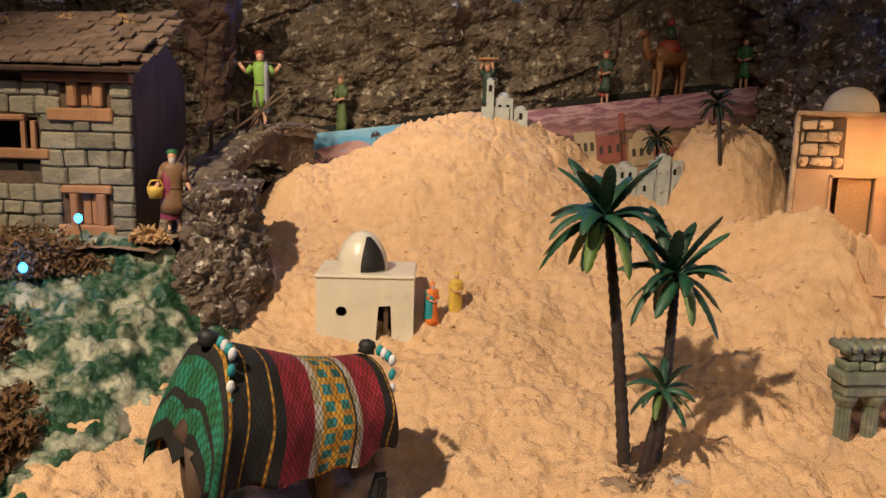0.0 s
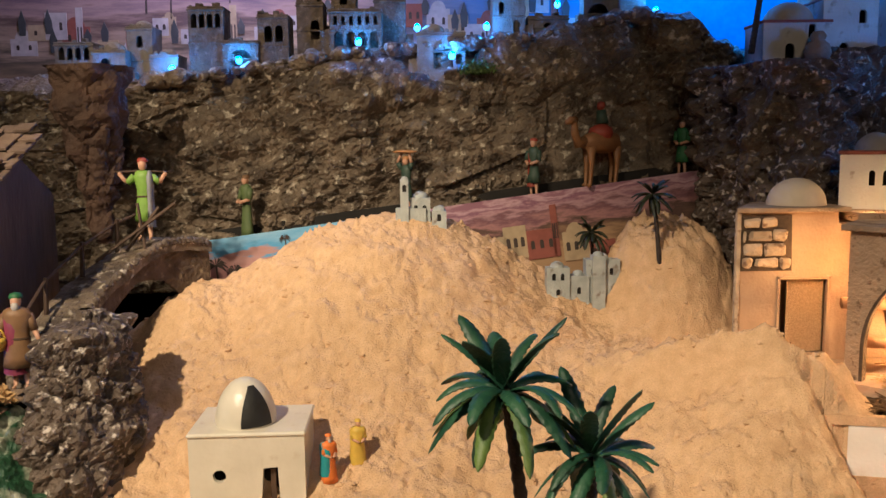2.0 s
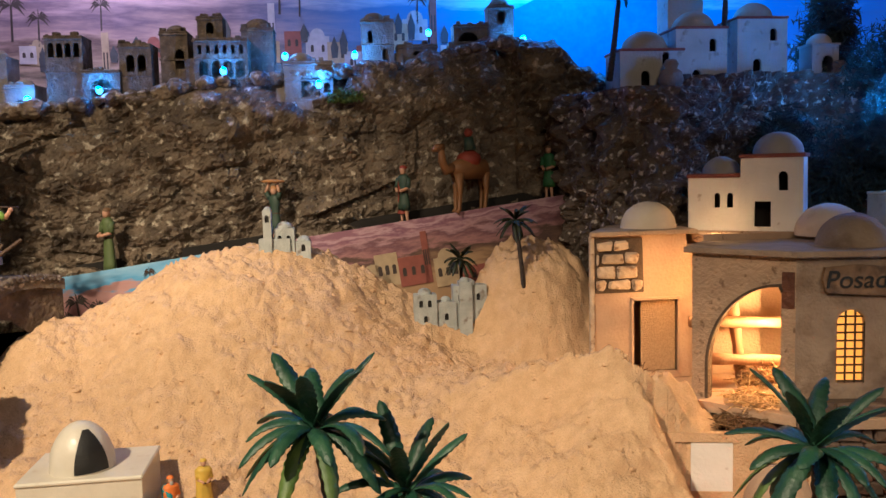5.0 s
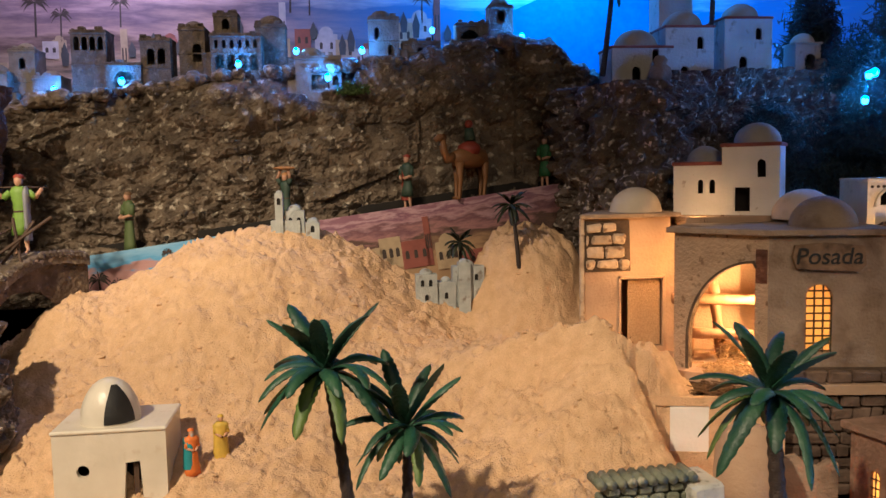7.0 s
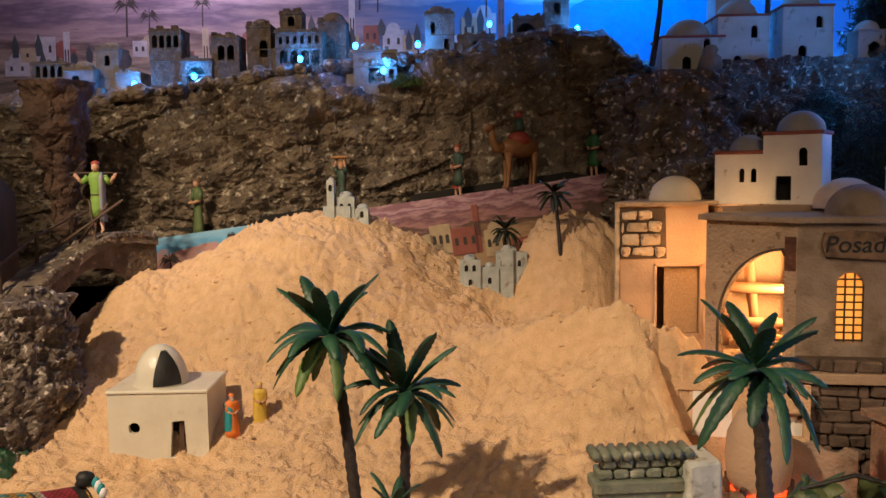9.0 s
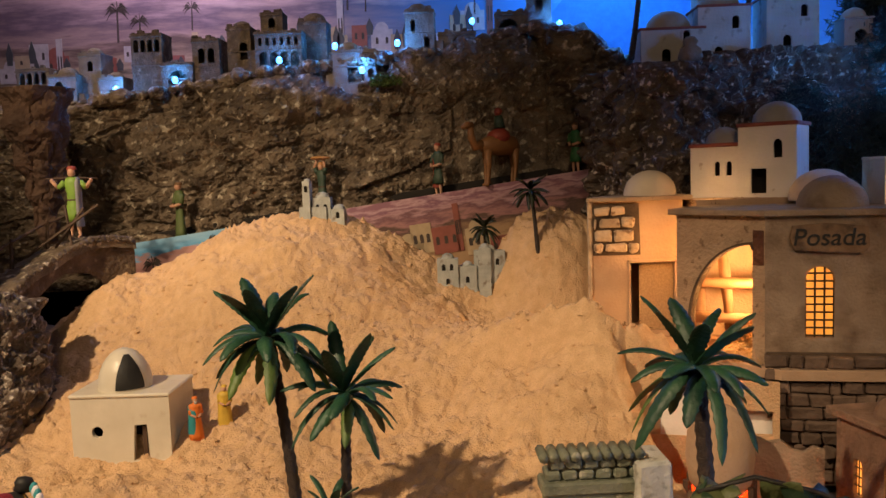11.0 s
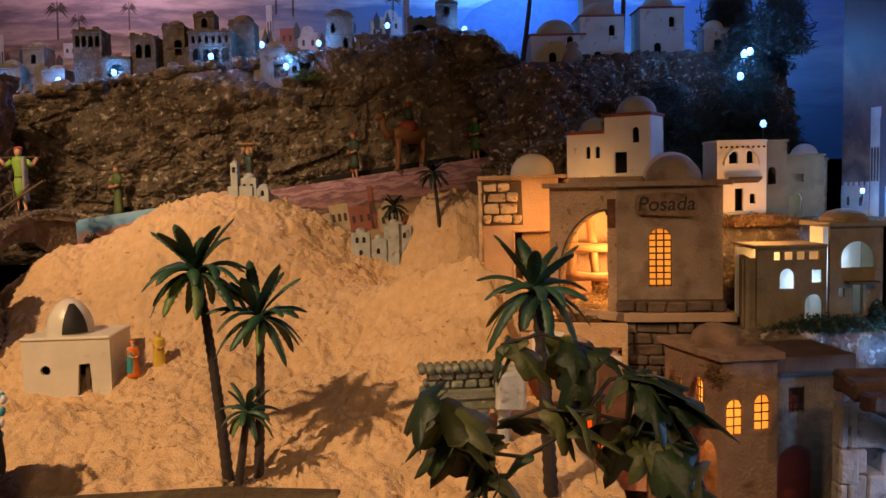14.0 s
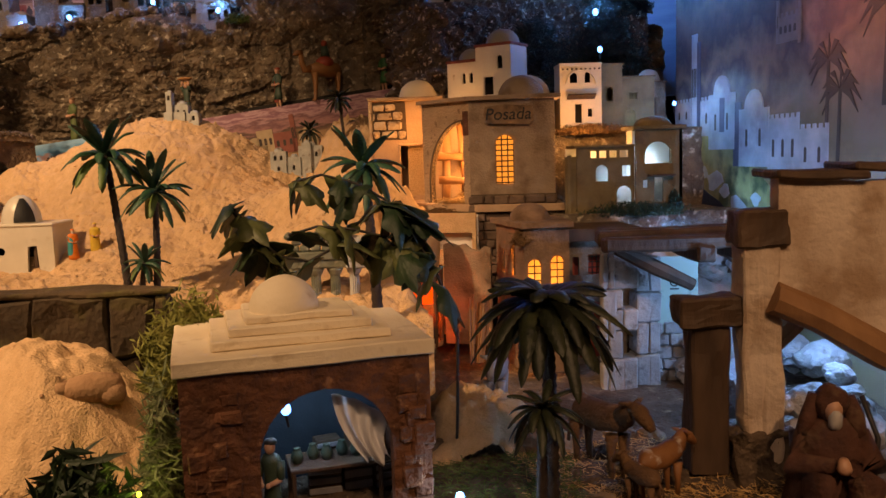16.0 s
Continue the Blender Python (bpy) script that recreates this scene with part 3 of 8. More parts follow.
PWHITE, PCREAM, PRED, PBLUE = flat("painted_white", (0.46, 0.42, 0.42)), flat("painted_cream", (0.42, 0.32, 0.20)), flat("painted_red", (0.26, 0.08, 0.06)), flat("painted_shadow", (0.07, 0.08, 0.13))
PTREE = flat("painted_cypress", (0.06, 0.065, 0.07))
PDARK, PGREEN, PHILL = flat("painted_dark", (0.05, 0.035, 0.03)), flat("painted_green", (0.06, 0.10, 0.05)), flat("painted_hill", (0.04, 0.17, 0.40))


def backdrop_point(u, v):
    x = -1.4 + 2.75 * u
    return (x, 1.86 - 0.10 * max(0.0, x - 0.7) ** 2 * 4, 0.55 + 0.9 * v)


sky = structure("backdrop", sheet(40, 12, backdrop_point), SKYPAINT, "painted dusk sky with hills, purple passing to blue", True)


def flat_shape(name, pts, material, parent, m, label=""):
    """A thin painted shape on a backdrop, from its outline in x and z."""
    bm = bmesh.new()
    panel(bm, pts, (), 0.002, m)
    return part(name, bm, material, parent, label)


def painted_palm(parent, m, x, z, h, material):
    bm = bmesh.new()
    panel(bm, [(x - 0.03 * h, z), (x + 0.03 * h, z), (x + 0.05 * h, z + h), (x, z + h)], (), 0.0015, m)
    for k in range(9):
        a = radians(-30 + 30 * k)
        d = Vector((math.cos(a), math.sin(a) * 0.8))
        tip = (x + 0.02 * h + 0.42 * h * d.x, z + h + 0.42 * h * d.y - 0.16 * h * abs(d.x))
        mid = (x + 0.02 * h + 0.24 * h * d.x, z + h + 0.24 * h * d.y + 0.03 * h)
        panel(bm, [(x + 0.02 * h, z + h), (mid[0] + 0.04 * h * d.y, mid[1] - 0.05 * h), tip, (mid[0], mid[1] + 0.05 * h)], (), 0.0015, m)
    return part("painted_palm", bm, material, parent)


def painted_house(parent, m, x, z, w, h, material, top="dome", wins=2):
    bm = bmesh.new()
    out = [(x, z), (x + w, z), (x + w, z + h)]
    if top == "dome":
        out += [(x + w / 2 + w * 0.32 * math.cos(a), z + h + w * 0.34 * math.sin(a)) for a in (math.pi * k / 8 for k in range(9))]
    if top == "teeth":
        k = max(4, int(w / 0.012))
        for i in range(k):
            a = x + w - w * i / k
            out += [(a, z + h + 0.006), (a - w / k / 2, z + h + 0.006), (a - w / k / 2, z + h), (a - w / k + 1e-4, z + h)]
    out += [(x, z + h)]
    panel(bm, out, (), 0.002, m)
    ob = part("painted_house", bm, material, parent)
    for i in range(wins):
        c = x + w * (i + 0.6) / (wins + 0.2)
        flat_shape("painted_window", arch(c, z + h * 0.35, min(0.006, w / 5), h * 0.3, 5), PDARK, ob, m @ Matrix.Translation((0, -0.0003, 0)))
    return ob


BACK = Matrix.Translation((0, 1.8588, 0))
rnd = random.Random(33)
for k in range(34):
    x = -0.75 + 1.2 * k / 34 + rnd.uniform(-0.012, 0.012)
    z = 0.785 + 0.030 * math.sin(k * 0.9) + 0.05 * (x + 0.75) / 1.2 + rnd.uniform(0, 0.02)
    w, h = rnd.uniform(0.028, 0.06), rnd.uniform(0.026, 0.055)
    if k % 9 == 4:
        w, h = 0.014, 0.11
    painted_house(sky, BACK @ Matrix.Translation((0, -0.0005 * (k % 3), 0)), x, z, w, h, (PWHITE, PCREAM, PWHITE, PRED)[k % 4], ("dome", "flat", "flat")[k % 3], 2)
for x, z, h in ((-0.47, 0.88, 0.07), (-0.42, 0.87, 0.055), (0.05, 0.93, 0.07), (0.09, 0.925, 0.05), (-0.30, 0.90, 0.05), (0.33, 0.91, 0.05)):
    painted_palm(sky, BACK, x, z, h, PDARK)
for k in range(26):
    x = -0.78 + 1.2 * k / 26 + rnd.uniform(-0.02, 0.02)
    z, h = 0.80 + 0.05 * (x + 0.75) / 1.2 + rnd.uniform(0, 0.05), rnd.uniform(0.025, 0.055)
    flat_shape("painted_tree", [(x - 0.006, z), (x + 0.006, z), (x + 0.008, z + 0.5 * h), (x, z + h), (x - 0.008, z + 0.5 * h)], PTREE, sky, BACK @ Matrix.Translation((0, -0.0017, 0)))
flat_shape("painted_hill", [(0.40, 0.80), (1.2, 0.80), (1.2, 0.93), (1.0, 0.97), (0.86, 0.955), (0.74, 1.0), (0.62, 0.975), (0.52, 0.93)], PHILL, sky, Matrix.Translation((0, 1.850, 0)), "painted blue hill")

# side wall on the right, painted with a cliff town
SIDE = pose(1.035, 1.10, 0, 0, 0, -82.0)


def side_point(u, v):
    p = SIDE @ Vector((1.05 * u - 0.0, 0.004, 0.05 + 1.0 * v))
    return p


side = structure("side_backdrop", sheet(20, 10, side_point), SIDEPAINT, "painted side panel with cliff, town and palms", True)
PHAZE = flat("painted_haze", (0.20, 0.155, 0.14))
PTOWN, PSLOPE, PPOND, PROCK = mat("painted_town_white", (0.30, 0.33, 0.38), (0.50, 0.53, 0.58), 26, 0.6, 0.0, 200, (0.28, 0.27, 0.32), 18, (0.52, 0.66)), mat("painted_slope", (0.20, 0.18, 0.06), (0.42, 0.35, 0.14), 30, 0.6, 0.0, 200, (0.07, 0.09, 0.03), 22, (0.5, 0.62)), flat("painted_pond", (0.012, 0.022, 0.04)), flat("painted_pale_rock", (0.40, 0.44, 0.46))
UPON = SIDE @ Matrix.Translation((0, 0.0028, 0))
FLUSH = SIDE @ Matrix.Translation((0, 0.0034, 0))
flat_shape("painted_slope", [(0.0, 0.24), (0.44, 0.24), (0.43, 0.30), (0.336, 0.345), (0.273, 0.385), (0.20, 0.415), (0.12, 0.445), (0.06, 0.462), (0.0, 0.46)], PSLOPE, side, FLUSH, "yellow-green painted hillside")
flat_shape("painted_pond", [(0.064, 0.335), (0.075, 0.348), (0.10, 0.350), (0.13, 0.338), (0.165, 0.328), (0.205, 0.306), (0.16, 0.285), (0.10, 0.280), (0.07, 0.300)], PPOND, side, UPON, "dark painted pool")
for x, z, r in ((0.105, 0.372, 0.022), (0.15, 0.360, 0.026), (0.185, 0.345, 0.016), (0.225, 0.322, 0.024), (0.255, 0.300, 0.018), (0.13, 0.270, 0.028), (0.19, 0.265, 0.03), (0.05, 0.300, 0.018), (0.28, 0.335, 0.014), (0.31, 0.29, 0.024)):
    flat_shape("painted_rock", [(x + r * (1 + 0.25 * math.sin(a * 3 + x * 90)) * math.cos(a), z + 0.62 * r * (1 + 0.3 * math.sin(a * 2 + z * 70)) * math.sin(a)) for a in (2 * math.pi * k / 11 for k in range(11))], PROCK, side, UPON)
for x, z, w, h, mm, tp, wn, lay in ((0.0, 0.45, 0.062, 0.046, PTOWN, "teeth", 2, 0), (0.066, 0.445, 0.020, 0.165, PTOWN, "flat", 3, 1), (0.086, 0.445, 0.012, 0.150, PBLUE, "flat", 0, 1), (0.095, 0.435, 0.05, 0.060, PTOWN, "teeth", 1, 0), (0.130, 0.412, 0.086, 0.090, PTOWN, "dome", 2, 2), (0.168, 0.44, 0.016, 0.055, PBLUE, "flat", 0, 3),
                                    (0.212, 0.385, 0.022, 0.10, PBLUE, "flat", 0, 1), (0.230, 0.385, 0.084, 0.088, PTOWN, "dome", 2, 2), (0.312, 0.370, 0.078, 0.085, PTOWN, "teeth", 3, 0), (0.388, 0.368, 0.068, 0.070, PTOWN, "teeth", 2, 1), (0.335, 0.560, 0.048, 0.035, PHAZE, "teeth", 4, 0), (0.330, 0.560, 0.007, 0.060, PHAZE, "flat", 1, 1), (0.384, 0.555, 0.006, 0.060, PHAZE, "flat", 0, 1)):
    painted_house(side, SIDE @ Matrix.Translation((0, 0.0028 - 0.0004 * lay, 0)), x, z, w, h, mm, tp, wn)
for x, z, h in ((0.45, 0.425, 0.10), (0.475, 0.385, 0.10), (0.56, 0.46, 0.12)):
    painted_palm(side, UPON, x, z, h, PDARK)

# printed paper strip behind the dunes; its top edge climbs to the right
TILT_STRIP = pose(-0.26, 1.372, 0.463, 0, -7.4, 1.2)


strip_bm = sheet(24, 4, lambda u, v: Vector((0.83 * u, 0.0, -0.17 + 0.17 * v)))
strip = link("printed_strip", strip_bm, STRIPPAINT)
strip.matrix_world = TILT_STRIP
tagged(strip, "printed paper strip with desert town and pink dunes", "backdrop", "", "structure")
bm = bmesh.new()
box(bm, 0.0, 0.86, 0.040, 0.046, -0.05, 0.011, 0.001)
bmesh.ops.transform(bm, matrix=TILT_STRIP, verts=bm.verts)
structure("trim_ledge", bm, DARK, "black board edge behind the printed strip")
I4 = Matrix.Translation((0, -0.002, 0))
for x, z, w, h, mm, tp in ((0.44, -0.105, 0.05, 0.03, PCREAM, "dome"), (0.47, -0.095, 0.035, 0.05, PCREAM, "flat"), (0.505, -0.10, 0.045, 0.045, PRED, "flat"), (0.545, -0.1, 0.010, 0.080, PRED, "flat"), (0.56, -0.11, 0.04, 0.045, PCREAM, "dome"), (0.60, -0.115, 0.04, 0.03, PRED, "flat")):
    painted_house(strip, I4, x, z, w, h, mm, tp, 3)
for x, z, h in ((0.03, -0.085, 0.045), (0.058, -0.085, 0.034), (0.012, -0.09, 0.03), (0.14, -0.035, 0.022), (0.16, -0.04, 0.016)):
    painted_palm(strip, I4, x, z, h, PDARK)

# ledge on which the walkers stand
bm = bmesh.new()
box(bm, 0.0, 0.86, 0.002, 0.039, -0.02, -0.002)
ledge = structure("ledge", bm, DARK, "dark narrow ledge behind the paper strip")
ledge.matrix_world = TILT_STRIP


def ledge_at(x):
    return (x, 1.372 + 0.021 * (x + 0.26) + 0.014, 0.463 + (x + 0.26) * 0.13 - 0.003)


# ---------------------------------------------------------------- palms
def frond(length, width, rise, droop, seed, mi):
    """A toothed plastic palm leaf that rises and then droops, along x."""
    rnd = random.Random(seed)
    bm = bmesh.new()
    n = 19
    rows = []
    for i in range(n + 1):
        k = i / n
        x = length * (k - 0.18 * k * k * abs(droop))
        z = length * (rise * k - droop * k * k)
        w = width * (0.32 + 1.5 * k * (1 - k) * 1.6) * (1.0 if k < 0.97 else 0.15)
        w *= 1.0 if i % 2 else 0.84
        y = 0.06 * length * math.sin(seed + 2 * k)
        rows.append([bm.verts.new(q) for q in ((x, y - w, z - w * 0.35), (x, y, z + w * 0.12), (x, y + w, z - w * 0.35))])
    for a, b in zip(rows, rows[1:]):
        for j in (0, 1):
            bm.faces.new((a[j], a[j + 1], b[j + 1], b[j]))
    r = bmesh.ops.extrude_face_region(bm, geom=bm.faces[:])
    bmesh.ops.translate(bm, verts=[g for g in r["geom"] if isinstance(g, bmesh.types.BMVert)], vec=(0, 0, -0.0009))
    return bm


def palm(base, top, crown, label, lean_seed=0, trunk_r=0.0050, leaves=20, group="palms", lift=1.0, green=None):
    """A plastic palm: ringed trunk from base to top and three tiers of toothed leaves."""
    rnd = random.Random(lean_seed)
    ob = thing("palm_tree", label, "palm tree", *base, 0, group)
    bm = bmesh.new()
    h = Vector(top) - Vector(base)
    n = 46
    pts, rad = [], []
    for i in range(n + 1):
        k = i / n
        bow = math.sin(k * math.pi) * 0.02 * h.length
        pts.append((h.x * k + bow * 0.4, h.y * k, h.z * k))
        rad.append(trunk_r * (1.15 - 0.35 * k) * (1.12 if i % 2 else 0.93))
    tube(bm, pts, rad, 9)
    part("trunk", bm, TRUNK, ob, "dark ringed trunk", True)
    for tier, (count, rise, droop, scale) in enumerate(((int(leaves * 0.32), 1.5, 0.55, 0.80), (int(leaves * 0.42), 0.55, 0.6, 1.0), (int(leaves * 0.42), 0.12, 0.80, 0.95))):
        for i in range(count):
            s = scale * rnd.uniform(0.9, 1.12)
            bm = frond(crown * s, crown * 0.122 * rnd.uniform(0.9, 1.15), rise * lift * rnd.uniform(0.8, 1.2), droop * rnd.uniform(0.85, 1.25), rnd.random() * 6, 0)
            a = 360.0 * (i + 0.37 * tier + rnd.uniform(-0.18, 0.18)) / count
            bmesh.ops.transform(bm, matrix=pose(h.x, h.y, h.z - 0.002 * tier, rnd.uniform(-16, 16), 0, a), verts=bm.verts)
            part("frond", bm, LEAFY if not green and tier == 2 and rnd.random() < 0.45 else (green or LEAF), ob, "", True)
    return ob


palm((0.178, 0.675, 0.205), (0.152, 0.689, 0.432), 0.062, "tall green plastic palm with a dark ringed trunk", 1, 0.0052, 28, "palm group on the sand")
palm((0.206, 0.684, 0.200), (0.214, 0.689, 0.384), 0.054, "middle green plastic palm with spreading leaves", 2, 0.0048, 24, "palm group on the sand")
palm((0.188, 0.662, 0.200), (0.203, 0.661, 0.290), 0.034, "small green plastic palm at a taller one's foot", 3, 0.0042, 18, "palm group on the sand")
palm((0.510, 0.645, 0.150), (0.497, 0.650, 0.408), 0.061, "green plastic palm in front of the inn", 4, 0.0068, 24, "palms before the houses")
palm((0.680, 0.282, 0.105), (0.679, 0.290, 0.290), 0.076, "large dark palm with long drooping leaves", 5, 0.0065, 44, "palms before the houses", 0.45, DARKLEAF)
palm((0.664, 0.235, 0.105), (0.666, 0.232, 0.212), 0.038, "small dark palm below a larger one", 6, 0.0045, 20, "palms before the houses", 0.6, DARKLEAF)
palm((0.416, 1.245, sand_z(0.416, 1.245) - 0.006), (0.407, 1.250, 0.536), 0.033, "tiny dark palm on a distant dune", 7, 0.0030, 26, "distant palms", 0.8, DARKLEAF)
palm((0.340, 1.318, 0.405), (0.336, 1.318, 0.478), 0.030, "tiny dark palm beside white toy houses", 8, 0.0027, 26, "distant palms", 0.8, DARKLEAF)
palm((0.578, 1.36, 0.735), (0.600, 1.37, 0.90), 0.055, "thin dark palm beside white houses on the cliff", 9, 0.0042, 14, "cliff palms")
palm((0.762, 1.375, 0.735), (0.770, 1.375, 0.91), 0.055, "thin dark palm between white cliff houses", 10, 0.0042, 14, "cliff palms")


# ---------------------------------------------------------------- houses
def walls(ob, w, d, h, material, front=(), left=(), right=(), thick=0.005, name="wall", label=""):
    """Four upright walls on a foot of w by d, centred in x, front face at y 0. Openings are outlines in x (from the wall's own middle) and z."""
    for k, (m, width, holes) in enumerate(((pose(0, 0, 0), w, front), (pose(w / 2, d / 2, 0, 0, 0, 90), d - 2 * thick, right), (pose(-w / 2, d / 2, 0, 0, 0, -90), d - 2 * thick, left), (pose(0, d, 0, 0, 0, 180), w, ()))):
        bm = bmesh.new()
        panel(bm, rect(-width / 2, width / 2, 0, h), holes, thick, m)
        part(name, bm, material, ob, label)


def slab(ob, name, x0, x1, y0, y1, z0, z1, material, label="", bevel=0.0008):
    bm = bmesh.new()
    box(bm, x0, x1, y0, y1, z0, z1, bevel)
    return part(name, bm, material, ob, label)


def add_dome(ob, x, y, z, r, h, material, name="dome"):
    bm = bmesh.new()
    dome(bm, (x, y, z), r, h)
    wobble(bm, 0.0006, 60)
    return part(name, bm, material, ob, "", True)


def cube_house(name, label, x, y, z, w, d, h, material, front=(), dome_r=0.0, dome_h=0.0, trim=None, rz=0.0, domemat=None, left=(), right=(), group="", lip=0.0025):
    ob = thing(name, label, "house", x, y, z, rz, group)
    walls(ob, w, d, h, material, front, left, right)
    slab(ob, "roof", -w / 2 - lip, w / 2 + lip, -lip, d + lip, h, h + 0.0035, trim or material)
    if dome_r:
        add_dome(ob, 0, d / 2, h + 0.0034, dome_r, dome_h, domemat or DOME)
    return ob


# little domed house on the sand
dh = thing("desert_house", "small cream plaster house with a glossy dome, half sunk in sand", "house", -0.080, 0.902, 0.245, 2.0)
GLOSS = mat("glazed_plaster", (0.62, 0.57, 0.47), (0.70, 0.65, 0.55), 30, 0.35, 0.15, 160, (0.48, 0.38, 0.27), 45, (0.62, 0.8))
walls(dh, 0.112, 0.085, 0.079, GLOSS, [[(-0.027 + 0.0065 * math.cos(2 * math.pi * k / 14), 0.040 + 0.0065 * math.sin(2 * math.pi * k / 14)) for k in range(14)], [(0.0125, 0.006), (0.0315, 0.006), (0.0295, 0.048), (0.0155, 0.047)]], [], [], 0.006)
slab(dh, "roof", -0.0575, 0.0575, -0.002, 0.087, 0.079, 0.0835, GLOSS, "", 0.0015)
bm = bmesh.new()
dome(bm, (-0.006, 0.036, 0.083), 0.0305, 0.046)
dm = part("dome", bm, GLOSS, dh, "glossy white dome", True)


def dome_patch(u, v):
    """A painted window on the dome, narrower towards its top."""
    e = radians(3 + 58 * v)
    a = radians(-58 + (u - 0.5) * (62 - 40 * v * v))
    return Vector((-0.006 + 0.0312 * math.cos(e) * math.cos(a), 0.036 + 0.0312 * math.cos(e) * math.sin(a), 0.083 + 0.0467 * math.sin(e)))


part("dome_window", sheet(10, 10, dome_patch), BLACK, dm, "black painted dome window")
bm = bmesh.new()
box(bm, 0.0215, 0.0265, 0.0065, 0.0085, 0.002, 0.044)
part("door_frame", bm, DARKWOOD, dh)
# black sheet in place of the shade inside the house
bm = bmesh.new()
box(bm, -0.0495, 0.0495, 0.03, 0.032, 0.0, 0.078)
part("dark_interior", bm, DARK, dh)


# figures: one plain mesh each
def figure(name, label, x, y, z, h, turn=0.0, robe=GREENC, cloak=None, cap=None, arms="down", legs=True, extra=None, group="figurines", beard=False, fat=1.0, drape=-1):
    mats = [robe, SKIN, cloak or robe, cap or DARKWOOD, GREYHAIR, TRAYC, DARKWOOD]
    bm = bmesh.new()
    hem = 0.22 * h if legs else 0.0
    lathe(bm, [(0.0, hem), (0.125 * h, hem + 0.002 * h), (0.115 * h, hem + 0.12 * h), (0.085 * h, 0.52 * h), (0.088 * h, 0.62 * h), (0.115 * h, 0.76 * h), (0.09 * h, 0.82 * h), (0.035 * h, 0.85 * h), (0.0, 0.85 * h)], (0, 0, 0), 14, 0, fat, 0.72 * fat)
    if legs:
        for s in (-1, 1):
            tube(bm, [(0.05 * h * s, -0.01 * h, 0.30 * h), (0.055 * h * s, 0, 0.14 * h), (0.055 * h * s, 0.01 * h, 0.02 * h), (0.06 * h * s, -0.05 * h, 0.008 * h)], [0.036 * h, 0.03 * h, 0.022 * h, 0.018 * h], 7, 1)
    ball(bm, (0, -0.01 * h, 0.905 * h), 0.062 * h, 12, 1, 0.9, 1.0, 1.2)
    lathe(bm, [(0.066 * h, 0.0), (0.070 * h, 0.02 * h), (0.052 * h, 0.048 * h), (0.0, 0.062 * h)], (0, 0.008 * h, 0.938 * h), 12, 3)
    lathe(bm, [(0.088 * h, 0.0), (0.094 * h, 0.012 * h), (0.088 * h, 0.024 * h)], (0, 0, 0.51 * h), 14, 6, fat, 0.72 * fat)
    if beard:
        ball(bm, (0, -0.055 * h, 0.855 * h), 0.045 * h, 8, 4, 0.9, 0.7, 1.3)
    if cloak:
        lathe(bm, [(0.05 * h, 0.84 * h), (0.13 * h, 0.77 * h), (0.12 * h, 0.5 * h), (0.14 * h, 0.15 * h)], ((-0.040 if drape < 0 else 0.085) * h, (0.03 if drape < 0 else -0.020) * h, 0), 12, 2, (0.70 if drape < 0 else 0.30) * fat, 0.7 * fat)
    for s in (-1, 1):
        sh = Vector((0.105 * h * s, 0, 0.77 * h))
        if arms == "yoke":
            e, w = Vector((0.19 * h * s, -0.02 * h, 0.69 * h)), Vector((0.27 * h * s, -0.03 * h, 0.80 * h))
        elif arms == "front":
            e, w = Vector((0.13 * h * s, -0.04 * h, 0.60 * h)), Vector((0.04 * h * s, -0.14 * h, 0.56 * h))
        elif arms == "up":
            e, w = Vector((0.16 * h * s, -0.04 * h, 0.88 * h)), Vector((0.10 * h * s, -0.02 * h, 1.02 * h))
        else:
            e, w = Vector((0.16 * h * s, -0.02 * h, 0.60 * h)), Vector((0.22 * h * s, -0.08 * h, 0.48 * h))
        tube(bm, [sh, e], [0.048 * h, 0.042 * h], 7, 0)
        tube(bm, [e, w], [0.03 * h, 0.024 * h], 7, 1)
        ball(bm, w, 0.03 * h, 8, 1)
    if arms == "yoke":
        tube(bm, [(-0.36 * h, 0.03 * h, 0.83 * h), (0, 0.05 * h, 0.83 * h), (0.34 * h, 0.03 * h, 0.82 * h)], 0.012 * h, 6, 6)
    if extra == "tray":
        ball(bm, (0.0, -0.02 * h, 1.07 * h), 0.26 * h, 14, 5, 1.0, 0.5, 0.13)
    if extra == "basket":
        lathe(bm, [(0.0, 0.0), (0.07 * h, 0.005 * h), (0.095 * h, 0.09 * h), (0.10 * h, 0.15 * h), (0.085 * h, 0.15 * h), (0.0, 0.09 * h)], (-0.20 * h, -0.05 * h, 0.40 * h), 12, 5)
        tube(bm, [(-0.29 * h, -0.05 * h, 0.54 * h), (-0.25 * h, -0.05 * h, 0.62 * h), (-0.15 * h, -0.05 * h, 0.62 * h), (-0.11 * h, -0.05 * h, 0.54 * h)], 0.012 * h, 6, 5)
    wobble(bm, 0.008 * h, 4.0 / h)
    me = link(name, bm, mats, True)
    me.matrix_world = pose(x, y, z, 0, 0, turn)
    return tagged(me, label, "figurine", group)


